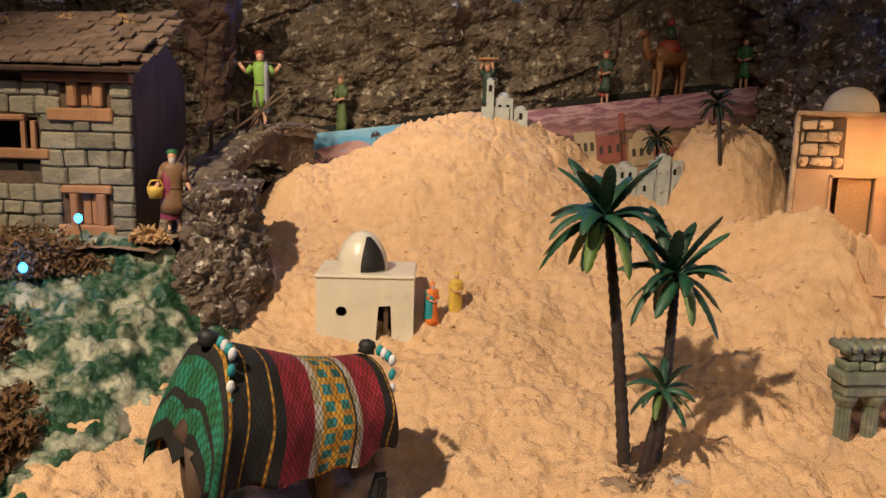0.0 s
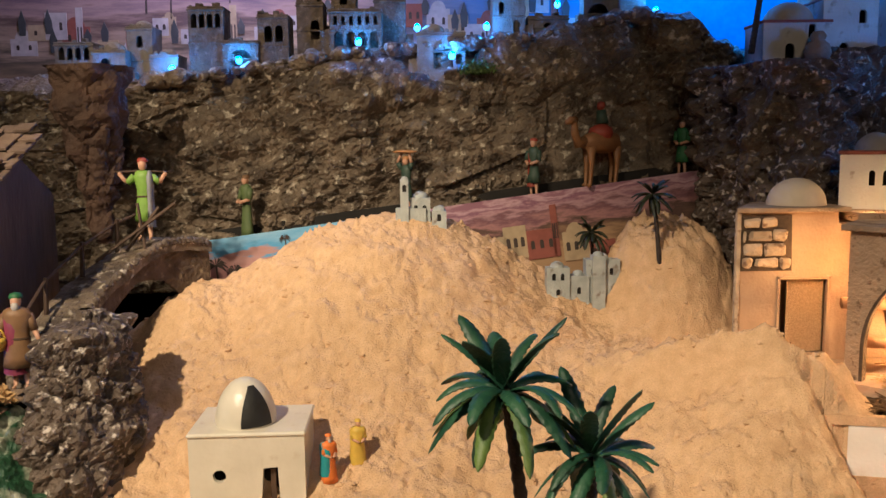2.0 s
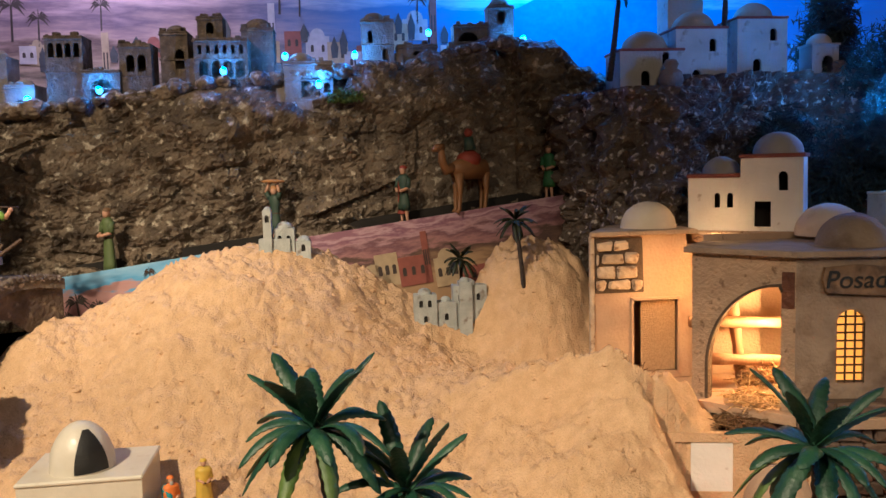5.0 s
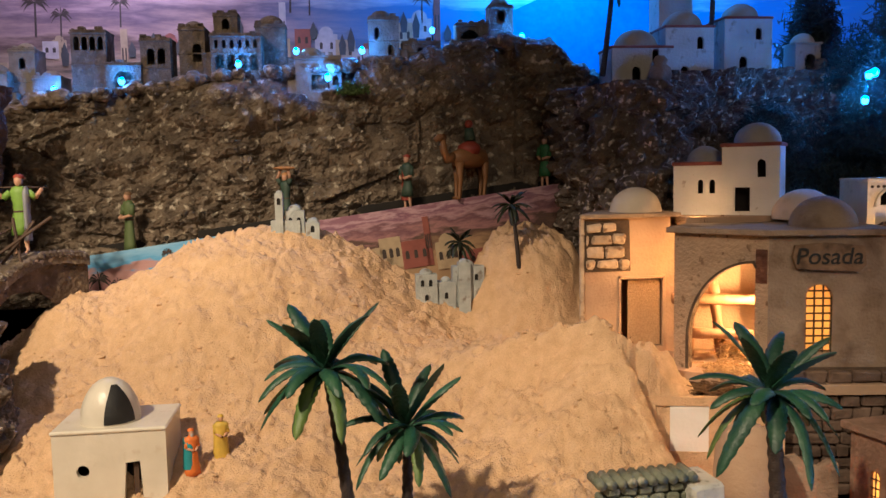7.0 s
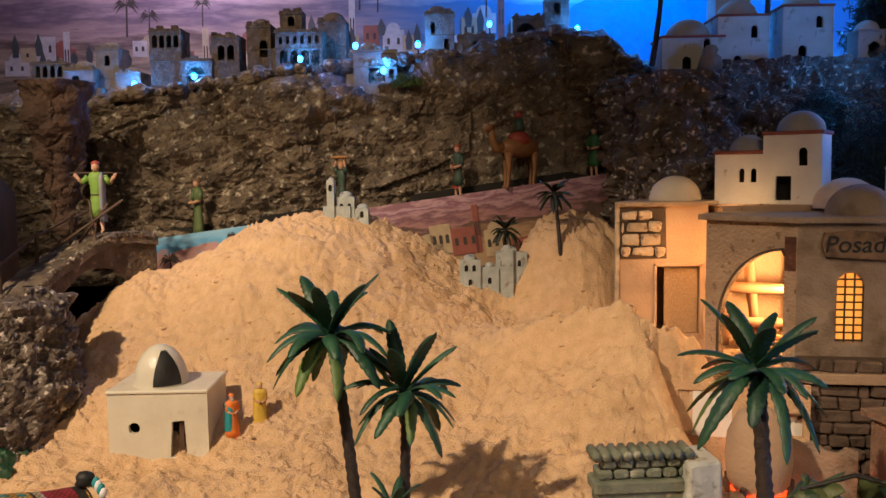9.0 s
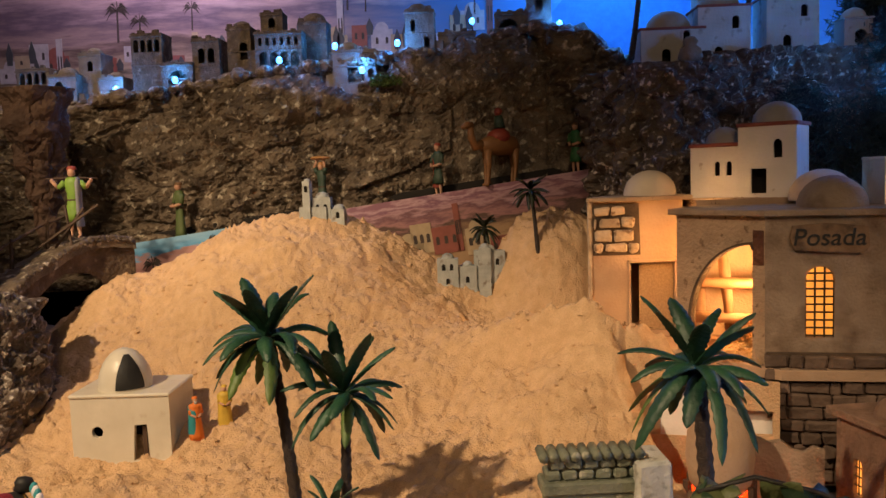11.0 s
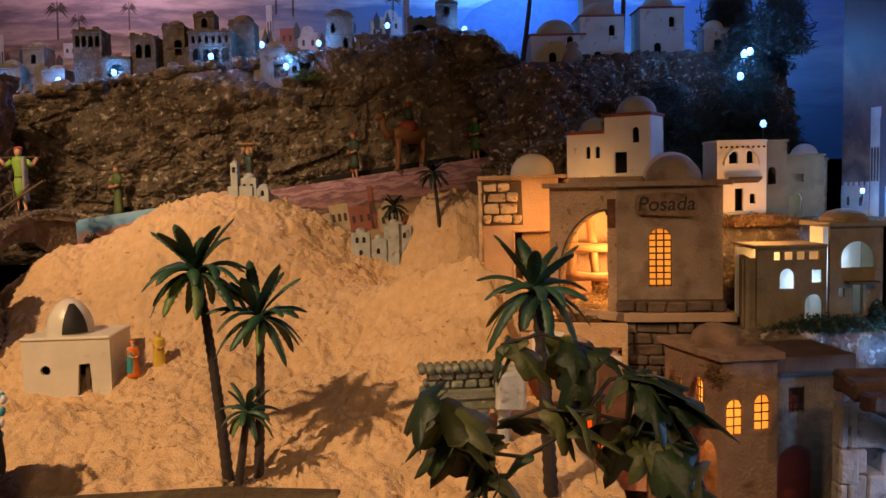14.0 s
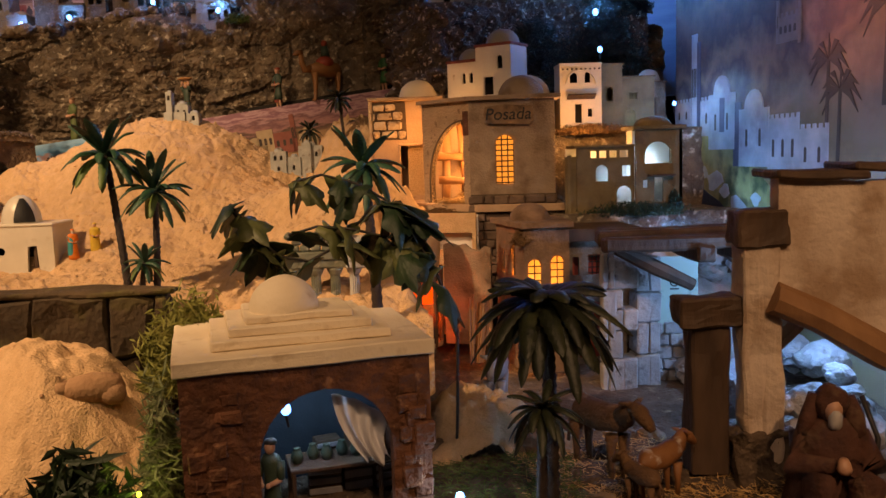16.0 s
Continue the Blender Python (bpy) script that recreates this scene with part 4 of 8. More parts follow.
green_man = figure("figurine", "water carrier figurine in a green tunic on the bridge", -0.272, 1.212, 0.487, 0.106, 5, GREENC, GREYC, REDC, "yoke", drape=1)
shep = figure("figurine", "bearded shepherd figurine in purple and brown with yellow basket", -0.308, 0.935, 0.368, 0.096, 15, BROWNC, PURPLE, CAPGREEN, "down", True, "basket", "figurines", True, 1.3)
shep.data.materials[5] = YELLOWC
figure("toy_king", "small glossy toy king in orange and teal", -0.004, 0.930, sand_z(-0.004, 0.930) - 0.004, 0.051, 35, ORANGEC, TEALC, ORANGEC, "front", False, None, "toy kings", True, 1.45)
k2 = figure("toy_king", "small glossy toy king in yellow robes", 0.024, 0.952, sand_z(0.024, 0.952) - 0.003, 0.051, 20, YELLOWC, YELLOWC, YELLOWC, "front", False, None, "toy kings", False, 1.45)
for x, h, rb, ck, ca, ar, ex, lb in ((-0.178, 0.094, OLIVEC, None, BROWNC, "front", None, "walker figurine in a green tunic by the rock wall"), (0.066, 0.088, DARKGREEN, None, TRAYC, "up", "tray", "bread seller figurine carrying a wide tray overhead"), (0.262, 0.088, DARKGREEN, REDC, REDC, "front", None, "walker figurine with a red shawl"), (0.492, 0.084, CAPGREEN, None, DARKWOOD, "front", None, "green clad figurine far along the ledge")):
    figure("figurine", lb, *ledge_at(x), h, -40, rb, ck, ca, ar, rb is not OLIVEC, ex, "walkers on the ledge")


def camel(name, label, x, y, z, s, turn, pack=None):
    """A standing camel figurine, one mesh, head along -x."""
    bm = bmesh.new()
    tube(bm, [(0.40 * s, 0, 0.62 * s), (0.28 * s, 0, 0.66 * s), (0.0, 0, 0.68 * s), (-0.26 * s, 0, 0.66 * s), (-0.38 * s, 0, 0.68 * s)], [0.05 * s, 0.15 * s, 0.18 * s, 0.15 * s, 0.07 * s], 12)
    ball(bm, (0.03 * s, 0, 0.84 * s), 0.13 * s, 12, 0, 1.1, 0.8, 1.0)
    tube(bm, [(-0.34 * s, 0, 0.68 * s), (-0.48 * s, 0, 0.64 * s), (-0.55 * s, 0, 0.80 * s), (-0.56 * s, 0, 0.98 * s)], [0.09 * s, 0.075 * s, 0.06 * s, 0.05 * s], 9)
    tube(bm, [(-0.53 * s, 0, 1.0 * s), (-0.62 * s, 0, 0.99 * s), (-0.72 * s, 0, 0.95 * s)], [0.06 * s, 0.06 * s, 0.035 * s], 9)
    for lx, dy in ((-0.28, -0.08), (-0.22, 0.08), (0.27, -0.08), (0.33, 0.08)):
        tube(bm, [(lx * s, dy * s, 0.60 * s), ((lx + 0.02) * s, dy * s, 0.34 * s), ((lx - 0.01) * s, dy * s, 0.05 * s), ((lx - 0.05) * s, dy * s, 0.0)], [0.075 * s, 0.045 * s, 0.03 * s, 0.04 * s], 8)
    if pack:
        ball(bm, (0.0, 0, 0.80 * s), 0.20 * s, 12, 1, 1.0, 1.0, 0.75)
        tube(bm, [(0, -0.03 * s, 0.95 * s), (0, 0, 1.15 * s)], [0.10 * s, 0.07 * s], 9, 2)
        ball(bm, (0, 0, 1.22 * s), 0.07 * s, 9, 3)
    wobble(bm, 0.012 * s, 5.0 / s)
    ob = link(name, bm, [CAMELC, REDC, DARKGREEN, REDC], True)
    ob.matrix_world = pose(x, y, z, 0, 0, turn)
    return tagged(ob, label, "figurine", "camels")


camel("camel_figurine", "small brown camel figurine carrying a rider and packs", *ledge_at(0.365), 0.100, 34, True)

# large draped camel in the foreground
def draped_camel(x, y, z, s, turn):
    """The body and legs of a camel whose neck is lowered, all one mesh."""
    bm = bmesh.new()
    tube(bm, [(0.46 * s, 0, 0.60 * s), (0.36 * s, 0, 0.64 * s), (0.0, 0, 0.62 * s), (-0.36 * s, 0, 0.64 * s), (-0.46 * s, 0, 0.60 * s)], [0.05 * s, 0.12 * s, 0.14 * s, 0.12 * s, 0.05 * s], 12)
    tube(bm, [(-0.42 * s, 0, 0.60 * s), (-0.52 * s, 0, 0.42 * s), (-0.55 * s, 0, 0.22 * s)], [0.07 * s, 0.055 * s, 0.05 * s], 9)
    tube(bm, [(-0.54 * s, 0, 0.22 * s), (-0.60 * s, 0, 0.13 * s)], [0.06 * s, 0.035 * s], 9)
    for lx, dy in ((-0.36, -0.10), (-0.30, 0.10), (0.34, -0.10), (0.40, 0.10)):
        tube(bm, [(lx * s, dy * s, 0.58 * s), ((lx + 0.02) * s, dy * s, 0.32 * s), ((lx - 0.01) * s, dy * s, 0.05 * s), ((lx - 0.04) * s, dy * s, 0.0)], [0.08 * s, 0.055 * s, 0.045 * s, 0.05 * s], 8)
    wobble(bm, 0.012 * s, 5.0 / s)
    ob = link("camel_figurine", bm, DARKWOOD, True)
    ob.matrix_world = pose(x, y, z, 0, 0, turn)
    return tagged(ob, "dark wooden camel figurine standing under a woven blanket", "figurine", "camels")


draped_camel(-0.118, 0.582, 0.195, 0.150, 224)


def weave(name):
    """Woven bands across x: black, red, white, yellow and teal, with a knotted relief."""
    m = bpy.data.materials.new(name)
    m.use_nodes = True
    n, l = m.node_tree.nodes, m.node_tree.links
    bsdf = n["Principled BSDF"]
    bsdf.inputs["Roughness"].default_value = 0.85
    uv = n.new("ShaderNodeUVMap")
    sep = n.new("ShaderNodeSeparateXYZ")
    l.new(uv.outputs[0], sep.inputs[0])
    r = n.new("ShaderNodeValToRGB")
    r.color_ramp.interpolation = "CONSTANT"
    black, red, white, yel, teal, green = (0.014, 0.013, 0.013), (0.27, 0.014, 0.030), (0.48, 0.44, 0.38), (0.55, 0.30, 0.03), (0.05, 0.26, 0.32), (0.02, 0.17, 0.10)
    stops = [(0.0, black), (0.02, green), (0.05, black), (0.06, green), (0.10, black), (0.12, yel), (0.135, black), (0.20, yel), (0.21, black), (0.30, yel), (0.31, black), (0.36, red), (0.51, white), (0.55, yel), (0.69, black), (0.70, white), (0.735, red), (0.86, black), (0.90, yel), (0.91, black)]
    e = r.color_ramp.elements
    while len(e) < len(stops):
        e.new(0.5)
    for el, (p, c) in zip(e, stops):
        el.position, el.color = p, (*c, 1)
    l.new(sep.outputs[0], r.inputs[0])
    # rows of dark and pale stitches along the bands
    w = n.new("ShaderNodeTexChecker")
    mp = n.new("ShaderNodeMapping")
    mp.inputs["Scale"].default_value = (90, 60, 1)
    l.new(uv.outputs[0], mp.inputs[0]), l.new(mp.outputs[0], w.inputs[0])
    w.inputs["Color1"].default_value, w.inputs["Color2"].default_value, w.inputs["Scale"].default_value = (1, 1, 1, 1), (0.45, 0.45, 0.45, 1), 1.0
    big_check = n.new("ShaderNodeTexChecker")
    mp2 = n.new("ShaderNodeMapping")
    mp2.inputs["Scale"].default_value = (22, 11, 1)
    l.new(uv.outputs[0], mp2.inputs[0]), l.new(mp2.outputs[0], big_check.inputs[0])
    big_check.inputs["Color1"].default_value, big_check.inputs["Color2"].default_value, big_check.inputs["Scale"].default_value = (1, 1, 1, 1), (0.7, 0.62, 0.4, 1), 1.0
    hexes, mp3, mask, kk = n.new("ShaderNodeTexBrick"), n.new("ShaderNodeMapping"), n.new("ShaderNodeValToRGB"), n.new("ShaderNodeMix")
    mp3.inputs["Scale"].default_value = (14.3, 17.0, 1)
    mp3.inputs["Location"].default_value = (0.13, 0, 0)
    l.new(uv.outputs[0], mp3.inputs[0]), l.new(mp3.outputs[0], hexes.inputs["Vector"])
    hexes.offset = 0.0
    for key, val in (("Color1", (*teal, 1)), ("Color2", (0.02, 0.14, 0.19, 1)), ("Mortar", (*yel, 1)), ("Scale", 1.0), ("Mortar Size", 0.2), ("Mortar Smooth", 0.0), ("Brick Width", 1.0), ("Row Height", 1.0)):
        hexes.inputs[key].default_value = val
    mask.color_ramp.interpolation = "CONSTANT"
    me_ = mask.color_ramp.elements
    me_.new(0.5)
    for el, (p, c) in zip(me_, ((0.0, 0.0), (0.55, 1.0), (0.69, 0.0))):
        el.position, el.color = p, (c, c, c, 1)
    l.new(sep.outputs[0], mask.inputs[0])
    kk.data_type = "RGBA"
    l.new(mask.outputs[0], kk.inputs["Factor"]), l.new(r.outputs[0], kk.inputs[6]), l.new(hexes.outputs[0], kk.inputs[7])
    prev = kk.outputs[2]
    for t in (w, big_check):
        k = n.new("ShaderNodeMix")
        k.data_type, k.blend_type = "RGBA", "MULTIPLY"
        k.inputs["Factor"].default_value = 1.0
        l.new(prev, k.inputs[6]), l.new(t.outputs[0], k.inputs[7])
        prev = k.outputs[2]
    l.new(prev, bsdf.inputs["Base Color"])
    b = n.new("ShaderNodeBump")
    b.inputs["Strength"].default_value, b.inputs["Distance"].default_value = 0.8, 0.0015
    l.new(w.outputs["Fac"], b.inputs["Height"]), l.new(b.outputs[0], bsdf.inputs["Normal"])
    return m


def blanket_point(u, v):
    """Cloth over the camel's back: along u, hanging on both sides over v and down at both ends."""
    a = (v - 0.5) * 2
    x = (min(max(u, 0.12), 0.92) - 0.52) * 0.185
    top = 0.134 + 0.005 * math.cos((u - 0.1) * 5.6) * (1 - 0.4 * abs(a))
    if abs(a) < 0.25:
        y, z = a * 0.10, top - 0.12 * a * a
    else:
        s = (abs(a) - 0.25) / 0.75
        y, z = math.copysign(0.025 + 0.026 * math.sin(min(1.0, s * 1.6) * 1.57), a), top - 0.0075 - (0.086 - 0.036 * u ** 1.5) * s
    end = max(0.0, (0.12 - u) / 0.12, (u - 0.92) / 0.08)
    if end > 0:
        side = -1 if u < 0.5 else 1
        x += side * 0.010 * math.sin(end * 1.57)
        z -= (0.088 if side < 0 else 0.07) * end * max(0.0, 1 - abs(a) * 0.9)
        y *= 1 - 0.15 * end
    y += 0.004 * math.sin(u * 19 + a * 3) * abs(a)
    return (x, y, z + 0.002 * math.sin(u * 31) * abs(a))


bm = sheet(60, 50, blanket_point)
uvl = bm.loops.layers.uv.new("UVMap")
bm.verts.index_update()
for f in bm.faces:
    for lp in f.loops:
        i = lp.vert.index
        lp[uvl].uv = ((i // 51) / 60, (i % 51) / 50)
r = bmesh.ops.extrude_face_region(bm, geom=bm.faces[:])
bmesh.ops.translate(bm, verts=[g for g in r["geom"] if isinstance(g, bmesh.types.BMVert)], vec=(0, 0, 0.002))
blanket = thing("saddle_blanket", "woven red, black and yellow blanket draped over a camel", "blanket", -0.122, 0.582, 0.198, 44)
blanket.matrix_world = pose(-0.122, 0.582, 0.198, 0, 0, 44) @ pose(0, 0, 0, 0, 13, 0)
part("cloth", bm, weave("woven_cloth"), blanket, "", True)
for px in (-0.075, 0.072):
    bm = bmesh.new()
    lathe(bm, [(0.0, 0.0), (0.0075, 0.0), (0.0065, 0.003), (0.0078, 0.006), (0.006, 0.010), (0.0, 0.012)], (px, 0, 0.137), 14)
    part("pommel", bm, BLACK, blanket, "black bead covered pommel", True)
    for k in range(7):
        bm = bmesh.new()
        ball(bm, (px + 0.004, -0.012 - 0.0062 * k if k < 3 else -0.030 - 0.0028 * (k - 3), 0.142 - 0.001 * k if k < 3 else 0.138 - 0.011 * (k - 3)), 0.0042, 8, 0, 0.8, 0.7, 1.2)
        part("bead", bm, CLOTH if k % 2 else TEALC, blanket, "", True)
for px, py in ((-0.08, -0.05), (-0.06, -0.052), (0.07, -0.052), (0.078, -0.04)):
    bm = bmesh.new()
    for k in range(10):
        tube(bm, [(px + 0.0012 * (k - 5), py, 0.048), (px + 0.002 * (k - 5), py - 0.001 * (k % 3), 0.018)], 0.0008, 4)
    part("tassel", bm, BLACK, blanket)


# ---------------------------------------------------------------- the inn
inn = thing("inn", "two-part plaster inn with arched gate, domes and a lit interior", "house", 0.62, 1.0, 0.335)
OX, OY, OZ = 0.62, 1.0, 0.335


def run_wall(ob, p0, p1, z0, z1, material, holes=(), thick=0.006, name="wall", base=(OX, OY, OZ), label="", top=None):
    """A wall along the plan line p0 to p1; openings are given along it, in world heights."""
    dx, dy = p1[0] - p0[0], p1[1] - p0[1]
    length = math.hypot(dx, dy)
    m = pose(p0[0] - base[0], p0[1] - base[1], -base[2], 0, 0, math.degrees(math.atan2(dy, dx)))
    bm = bmesh.new()
    out = top(length) if top else rect(0, length, z0, z1)
    panel(bm, out, holes, thick, m)
    return part(name, bm, material, ob, label), m, length


def poly_slab(ob, pts, z0, z1, material, name="roof", base=(OX, OY, OZ), label=""):
    bm = bmesh.new()
    lo = [bm.verts.new((x - base[0], y - base[1], z0 - base[2])) for x, y in pts]
    hi = [bm.verts.new((x - base[0], y - base[1], z1 - base[2])) for x, y in pts]
    bm.faces.new(lo[::-1]), bm.faces.new(hi)
    for i in range(len(pts)):
        j = (i + 1) % len(pts)
        bm.faces.new((lo[i], lo[j], hi[j], hi[i]))
    bmesh.ops.bevel(bm, geom=bm.edges[:], offset=0.0008, segments=1, affect="EDGES")
    return part(name, bm, material, ob, label)


def half_arch(x0, x1, z0, spring, top, n=14):
    """Half of a wide arch: it springs at x0 and meets an upright edge at x1."""
    curve = [(x1 - (x1 - x0) * math.cos(a), spring + (top - spring) * math.sin(a)) for a in (radians(88) * k / n for k in range(n + 1))]
    return [(x0, z0)] + curve + [(x1, top - 0.006), (x1, z0)]


HALF_ARCH = half_arch(0.020, 0.103, 0.331, 0.372, 0.471)
tower_wall, tm, _ = run_wall(inn, (0.478, 1.122), (0.600, 1.122), 0.335, 0.519, OCHRE, [rect(0.052, 0.112, 0.343, 0.436)], label="ochre plaster tower wall")
run_wall(inn, (0.526, 1.208), (0.482, 1.128), 0.335, 0.519, OCHRE)
run_wall(inn, (0.606, 1.122), (0.606, 1.208), 0.335, 0.505, OCHRE)
run_wall(inn, (0.6005, 1.123), (0.70, 1.123), 0.335, 0.505, OCHRE)
gate_wall, gm, gl = run_wall(inn, (0.573, 1.040), (0.650, 0.950), 0.325, 0.504, GATEP, [HALF_ARCH], 0.009, label="pitted grey-brown stucco gate wall")
front_wall, fm, fl = run_wall(inn, (0.650, 0.950), (0.788, 0.926), 0.325, 0.504, STUCCO, [arch(0.058, 0.367, 0.030, 0.080, 10)], 0.008)
run_wall(inn, (0.788, 0.926), (0.806, 1.15), 0.200, 0.504, STUCCO, [arch(0.07, 0.36, 0.03, 0.07)])
run_wall(inn, (0.82, 1.175), (0.526, 1.208), 0.335, 0.515, OCHRE)
poly_slab(inn, [(0.472, 1.114), (0.612, 1.114), (0.612, 1.22), (0.528, 1.22)], 0.519, 0.525, STUCCO)
poly_slab(inn, [(0.562, 1.040), (0.646, 0.942), (0.797, 0.915), (0.815, 1.10), (0.612, 1.10)], 0.504, 0.511, STUCCO, "roof", label="dusty flat roof")
poly_slab(inn, [(0.612, 1.098), (0.83, 1.085), (0.84, 1.25), (0.612, 1.25)], 0.508, 0.519, OCHRE, "terrace")
poly_slab(inn, [(0.53, 1.23), (0.475, 1.10), (0.57, 1.02), (0.66, 0.925), (0.80, 0.905), (0.82, 1.2)], 0.322, 0.334, OCHRE, "floor")
for x, y, z, r, h, mm in ((0.566, 1.165, 0.525, 0.036, 0.034, DOME), (0.763, 1.075, 0.518, 0.040, 0.036, DOME), (0.742, 0.995, 0.511, 0.039, 0.036, STUCCO)):
    add_dome(inn, x - OX, y - OY, z - OZ, r, h, mm)
# brickwork on the tower
rnd = random.Random(5)
bm = bmesh.new()
panel(bm, [(0.003, 0.447), (0.066, 0.447), (0.064, 0.516), (0.003, 0.516)], (), 0.0015, tm @ pose(0, -0.0015, 0))
back = part("mortar_bed", bm, MORTAR, tower_wall)
for row in range(4):
    z = 0.450 + row * 0.0165
    x = 0.006 if row % 2 else -0.006
    while x < 0.060:
        w = rnd.uniform(0.018, 0.031)
        a, b = max(0.004, x), min(0.066, x + w)
        if b - a > 0.007 and not (row in (1, 3) and a > 0.045):
            bm = bmesh.new()
            box(bm, a, b - 0.0028 - 0.002 * rnd.random(), -0.0052 - rnd.random() * 0.002, 0.0, z + 0.002 * rnd.random(), z + 0.0128 + 0.0015 * rnd.random(), 0.0022)
            wobble(bm, 0.0026, 110)
            bmesh.ops.transform(bm, matrix=tm, verts=bm.verts)
            part("brick", bm, BRICKM, tower_wall)
        x += w
# edge strip of the tower
bm = bmesh.new()
box(bm, -0.004, 0.002, -0.004, 0.004, 0.337, 0.519, 0.001)
wobble(bm, 0.0006, 120)
bmesh.ops.transform(bm, matrix=tm, verts=bm.verts)
part("corner_strip", bm, BRICKM, inn)
# burlap screen, curtain, frame in the tower's opening
bm = bmesh.new()
box(bm, 0.066, 0.112, 0.010, 0.0115, 0.343, 0.436)
bmesh.ops.transform(bm, matrix=tm, verts=bm.verts)
part("burlap_screen", bm, BURLAP, inn, "burlap screen in the doorway")
bm = bmesh.new()
for a, b, c, d in ((0.049, 0.053, 0.341, 0.440), (0.111, 0.115, 0.341, 0.440), (0.049, 0.115, 0.436, 0.440)):
    box(bm, a, b, -0.002, 0.003, c, d, 0.0006)
bmesh.ops.transform(bm, matrix=tm, verts=bm.verts)
part("door_frame", bm, OCHRE, inn)
# arch rim
bm = bmesh.new()
rim_out = half_arch(0.0165, 0.106, 0.331, 0.372, 0.4745)
panel(bm, rim_out[:-2] + [(0.106, 0.466), (0.103, 0.465)] + HALF_ARCH[-3:0:-1] + [HALF_ARCH[0]], (), 0.011, gm @ pose(0, -0.0015, 0))
part("arch_rim", bm, MORTAR, gate_wall, "dark rim round the arch")
bm = bmesh.new()
box(bm, 0.1035, 0.1175, -0.0012, 0.010, 0.448, 0.488, 0.0006)
wobble(bm, 0.0004, 90)
bmesh.ops.transform(bm, matrix=gm, verts=bm.verts)
part("gate_jamb", bm, REDBRICK, gate_wall, "red-brown block at the gate's corner")
# window lattice and its glowing paper
bm = bmesh.new()
for k in range(4):
    x = 0.043 + 0.010 * k
    tube(bm, [(x, 0.002, 0.367), (x, 0.002, 0.446 if k in (1, 2) else 0.434)], 0.0011, 5)
for k in range(9):
    z = 0.369 + 0.0088 * k
    tube(bm, [(0.043, 0.002, z), (0.073, 0.002, z)], 0.0011, 5)
bmesh.ops.transform(bm, matrix=fm, verts=bm.verts)
part("window_lattice", bm, IRON, front_wall, "black lattice over a lit window")
bm = bmesh.new()
panel(bm, arch(0.058, 0.365, 0.034, 0.084, 10), (), 0.0008, fm @ pose(0, 0.0086, 0))
part("window_paper", bm, AMBERPAPER, front_wall, "amber paper glowing behind the lattice")
# sign with its word
sign = thing("inn_sign", "weathered brown wooden sign with black lettering on the inn wall", "sign", 0.62, 1.0, 0.335)
bm = bmesh.new()
outs = [(0.030, 0.466), (0.100, 0.462), (0.107, 0.470), (0.105, 0.492), (0.062, 0.496), (0.028, 0.493), (0.025, 0.48)]
panel(bm, outs, (), 0.006, fm @ pose(0, -0.0065, 0))
part("board", bm, SIGNWOOD, sign)
txt = bpy.data.curves.new("lettering", "FONT")
txt.body, txt.size, txt.extrude, txt.align_x, txt.shear = "Posada", 0.027, 0.0004, "CENTER", 0.15
txt.offset = 0.0001
txt.materials.append(BLACK)
to = new("lettering", txt)
to.parent = sign
to.matrix_local = fm @ pose(0.065, -0.0075, 0.4715, 90, 0, 0)
# stone plinth under the inn, stones as pieces
plinth = thing("stone_plinth", "dark mossy stone plinth below the inn window", "plinth", 0.65, 0.94, 0.20)
rnd = random.Random(8)
bm = bmesh.new()
box(bm, 0.0, 0.139, 0.002, 0.02, 0.0, 0.150)
bmesh.ops.transform(bm, matrix=pose(0, 0, 0, 0, 0, -9.9), verts=bm.verts)
part("core", bm, MORTAR, plinth)
for row in range(10):
    z, x = 0.004 + row * 0.0145 + rnd.uniform(-0.001, 0.001), -0.003
    while x < 0.138:
        w = rnd.uniform(0.012, 0.042)
        bm = bmesh.new()
        box(bm, x, min(x + w, 0.141) - 0.0012, -0.003 - 0.007 * rnd.random() ** 2, 0.01, z, z + 0.0135, 0.002)
        wobble(bm, 0.0026, 90)
        bmesh.ops.transform(bm, matrix=pose(0, 0, 0, 0, 0, -9.9), verts=bm.verts)
        part("stone", bm, SHINGLE, plinth)
        x += w
# logs, straw and bench inside the gate
for p0, p1, r in (((0.612, 1.09, 0.335), (0.618, 1.09, 0.500), 0.008), ((0.650, 1.07, 0.335), (0.640, 1.09, 0.48), 0.007), ((0.585, 1.075, 0.415), (0.70, 1.07, 0.41), 0.007), ((0.60, 1.06, 0.372), (0.71, 1.05, 0.366), 0.007)):
    lg = thing("log", "rough brown log framing the inn's stable", "log", *p0, 0, "logs in the inn")
    bm = bmesh.new()
    d = Vector(p1) - Vector(p0)
    tube(bm, [d * (k / 6) for k in range(7)], [r * (1 + 0.12 * math.sin(k * 2.3)) for k in range(7)], 10)
    part("timber", bm, WOOD, lg, "", True)


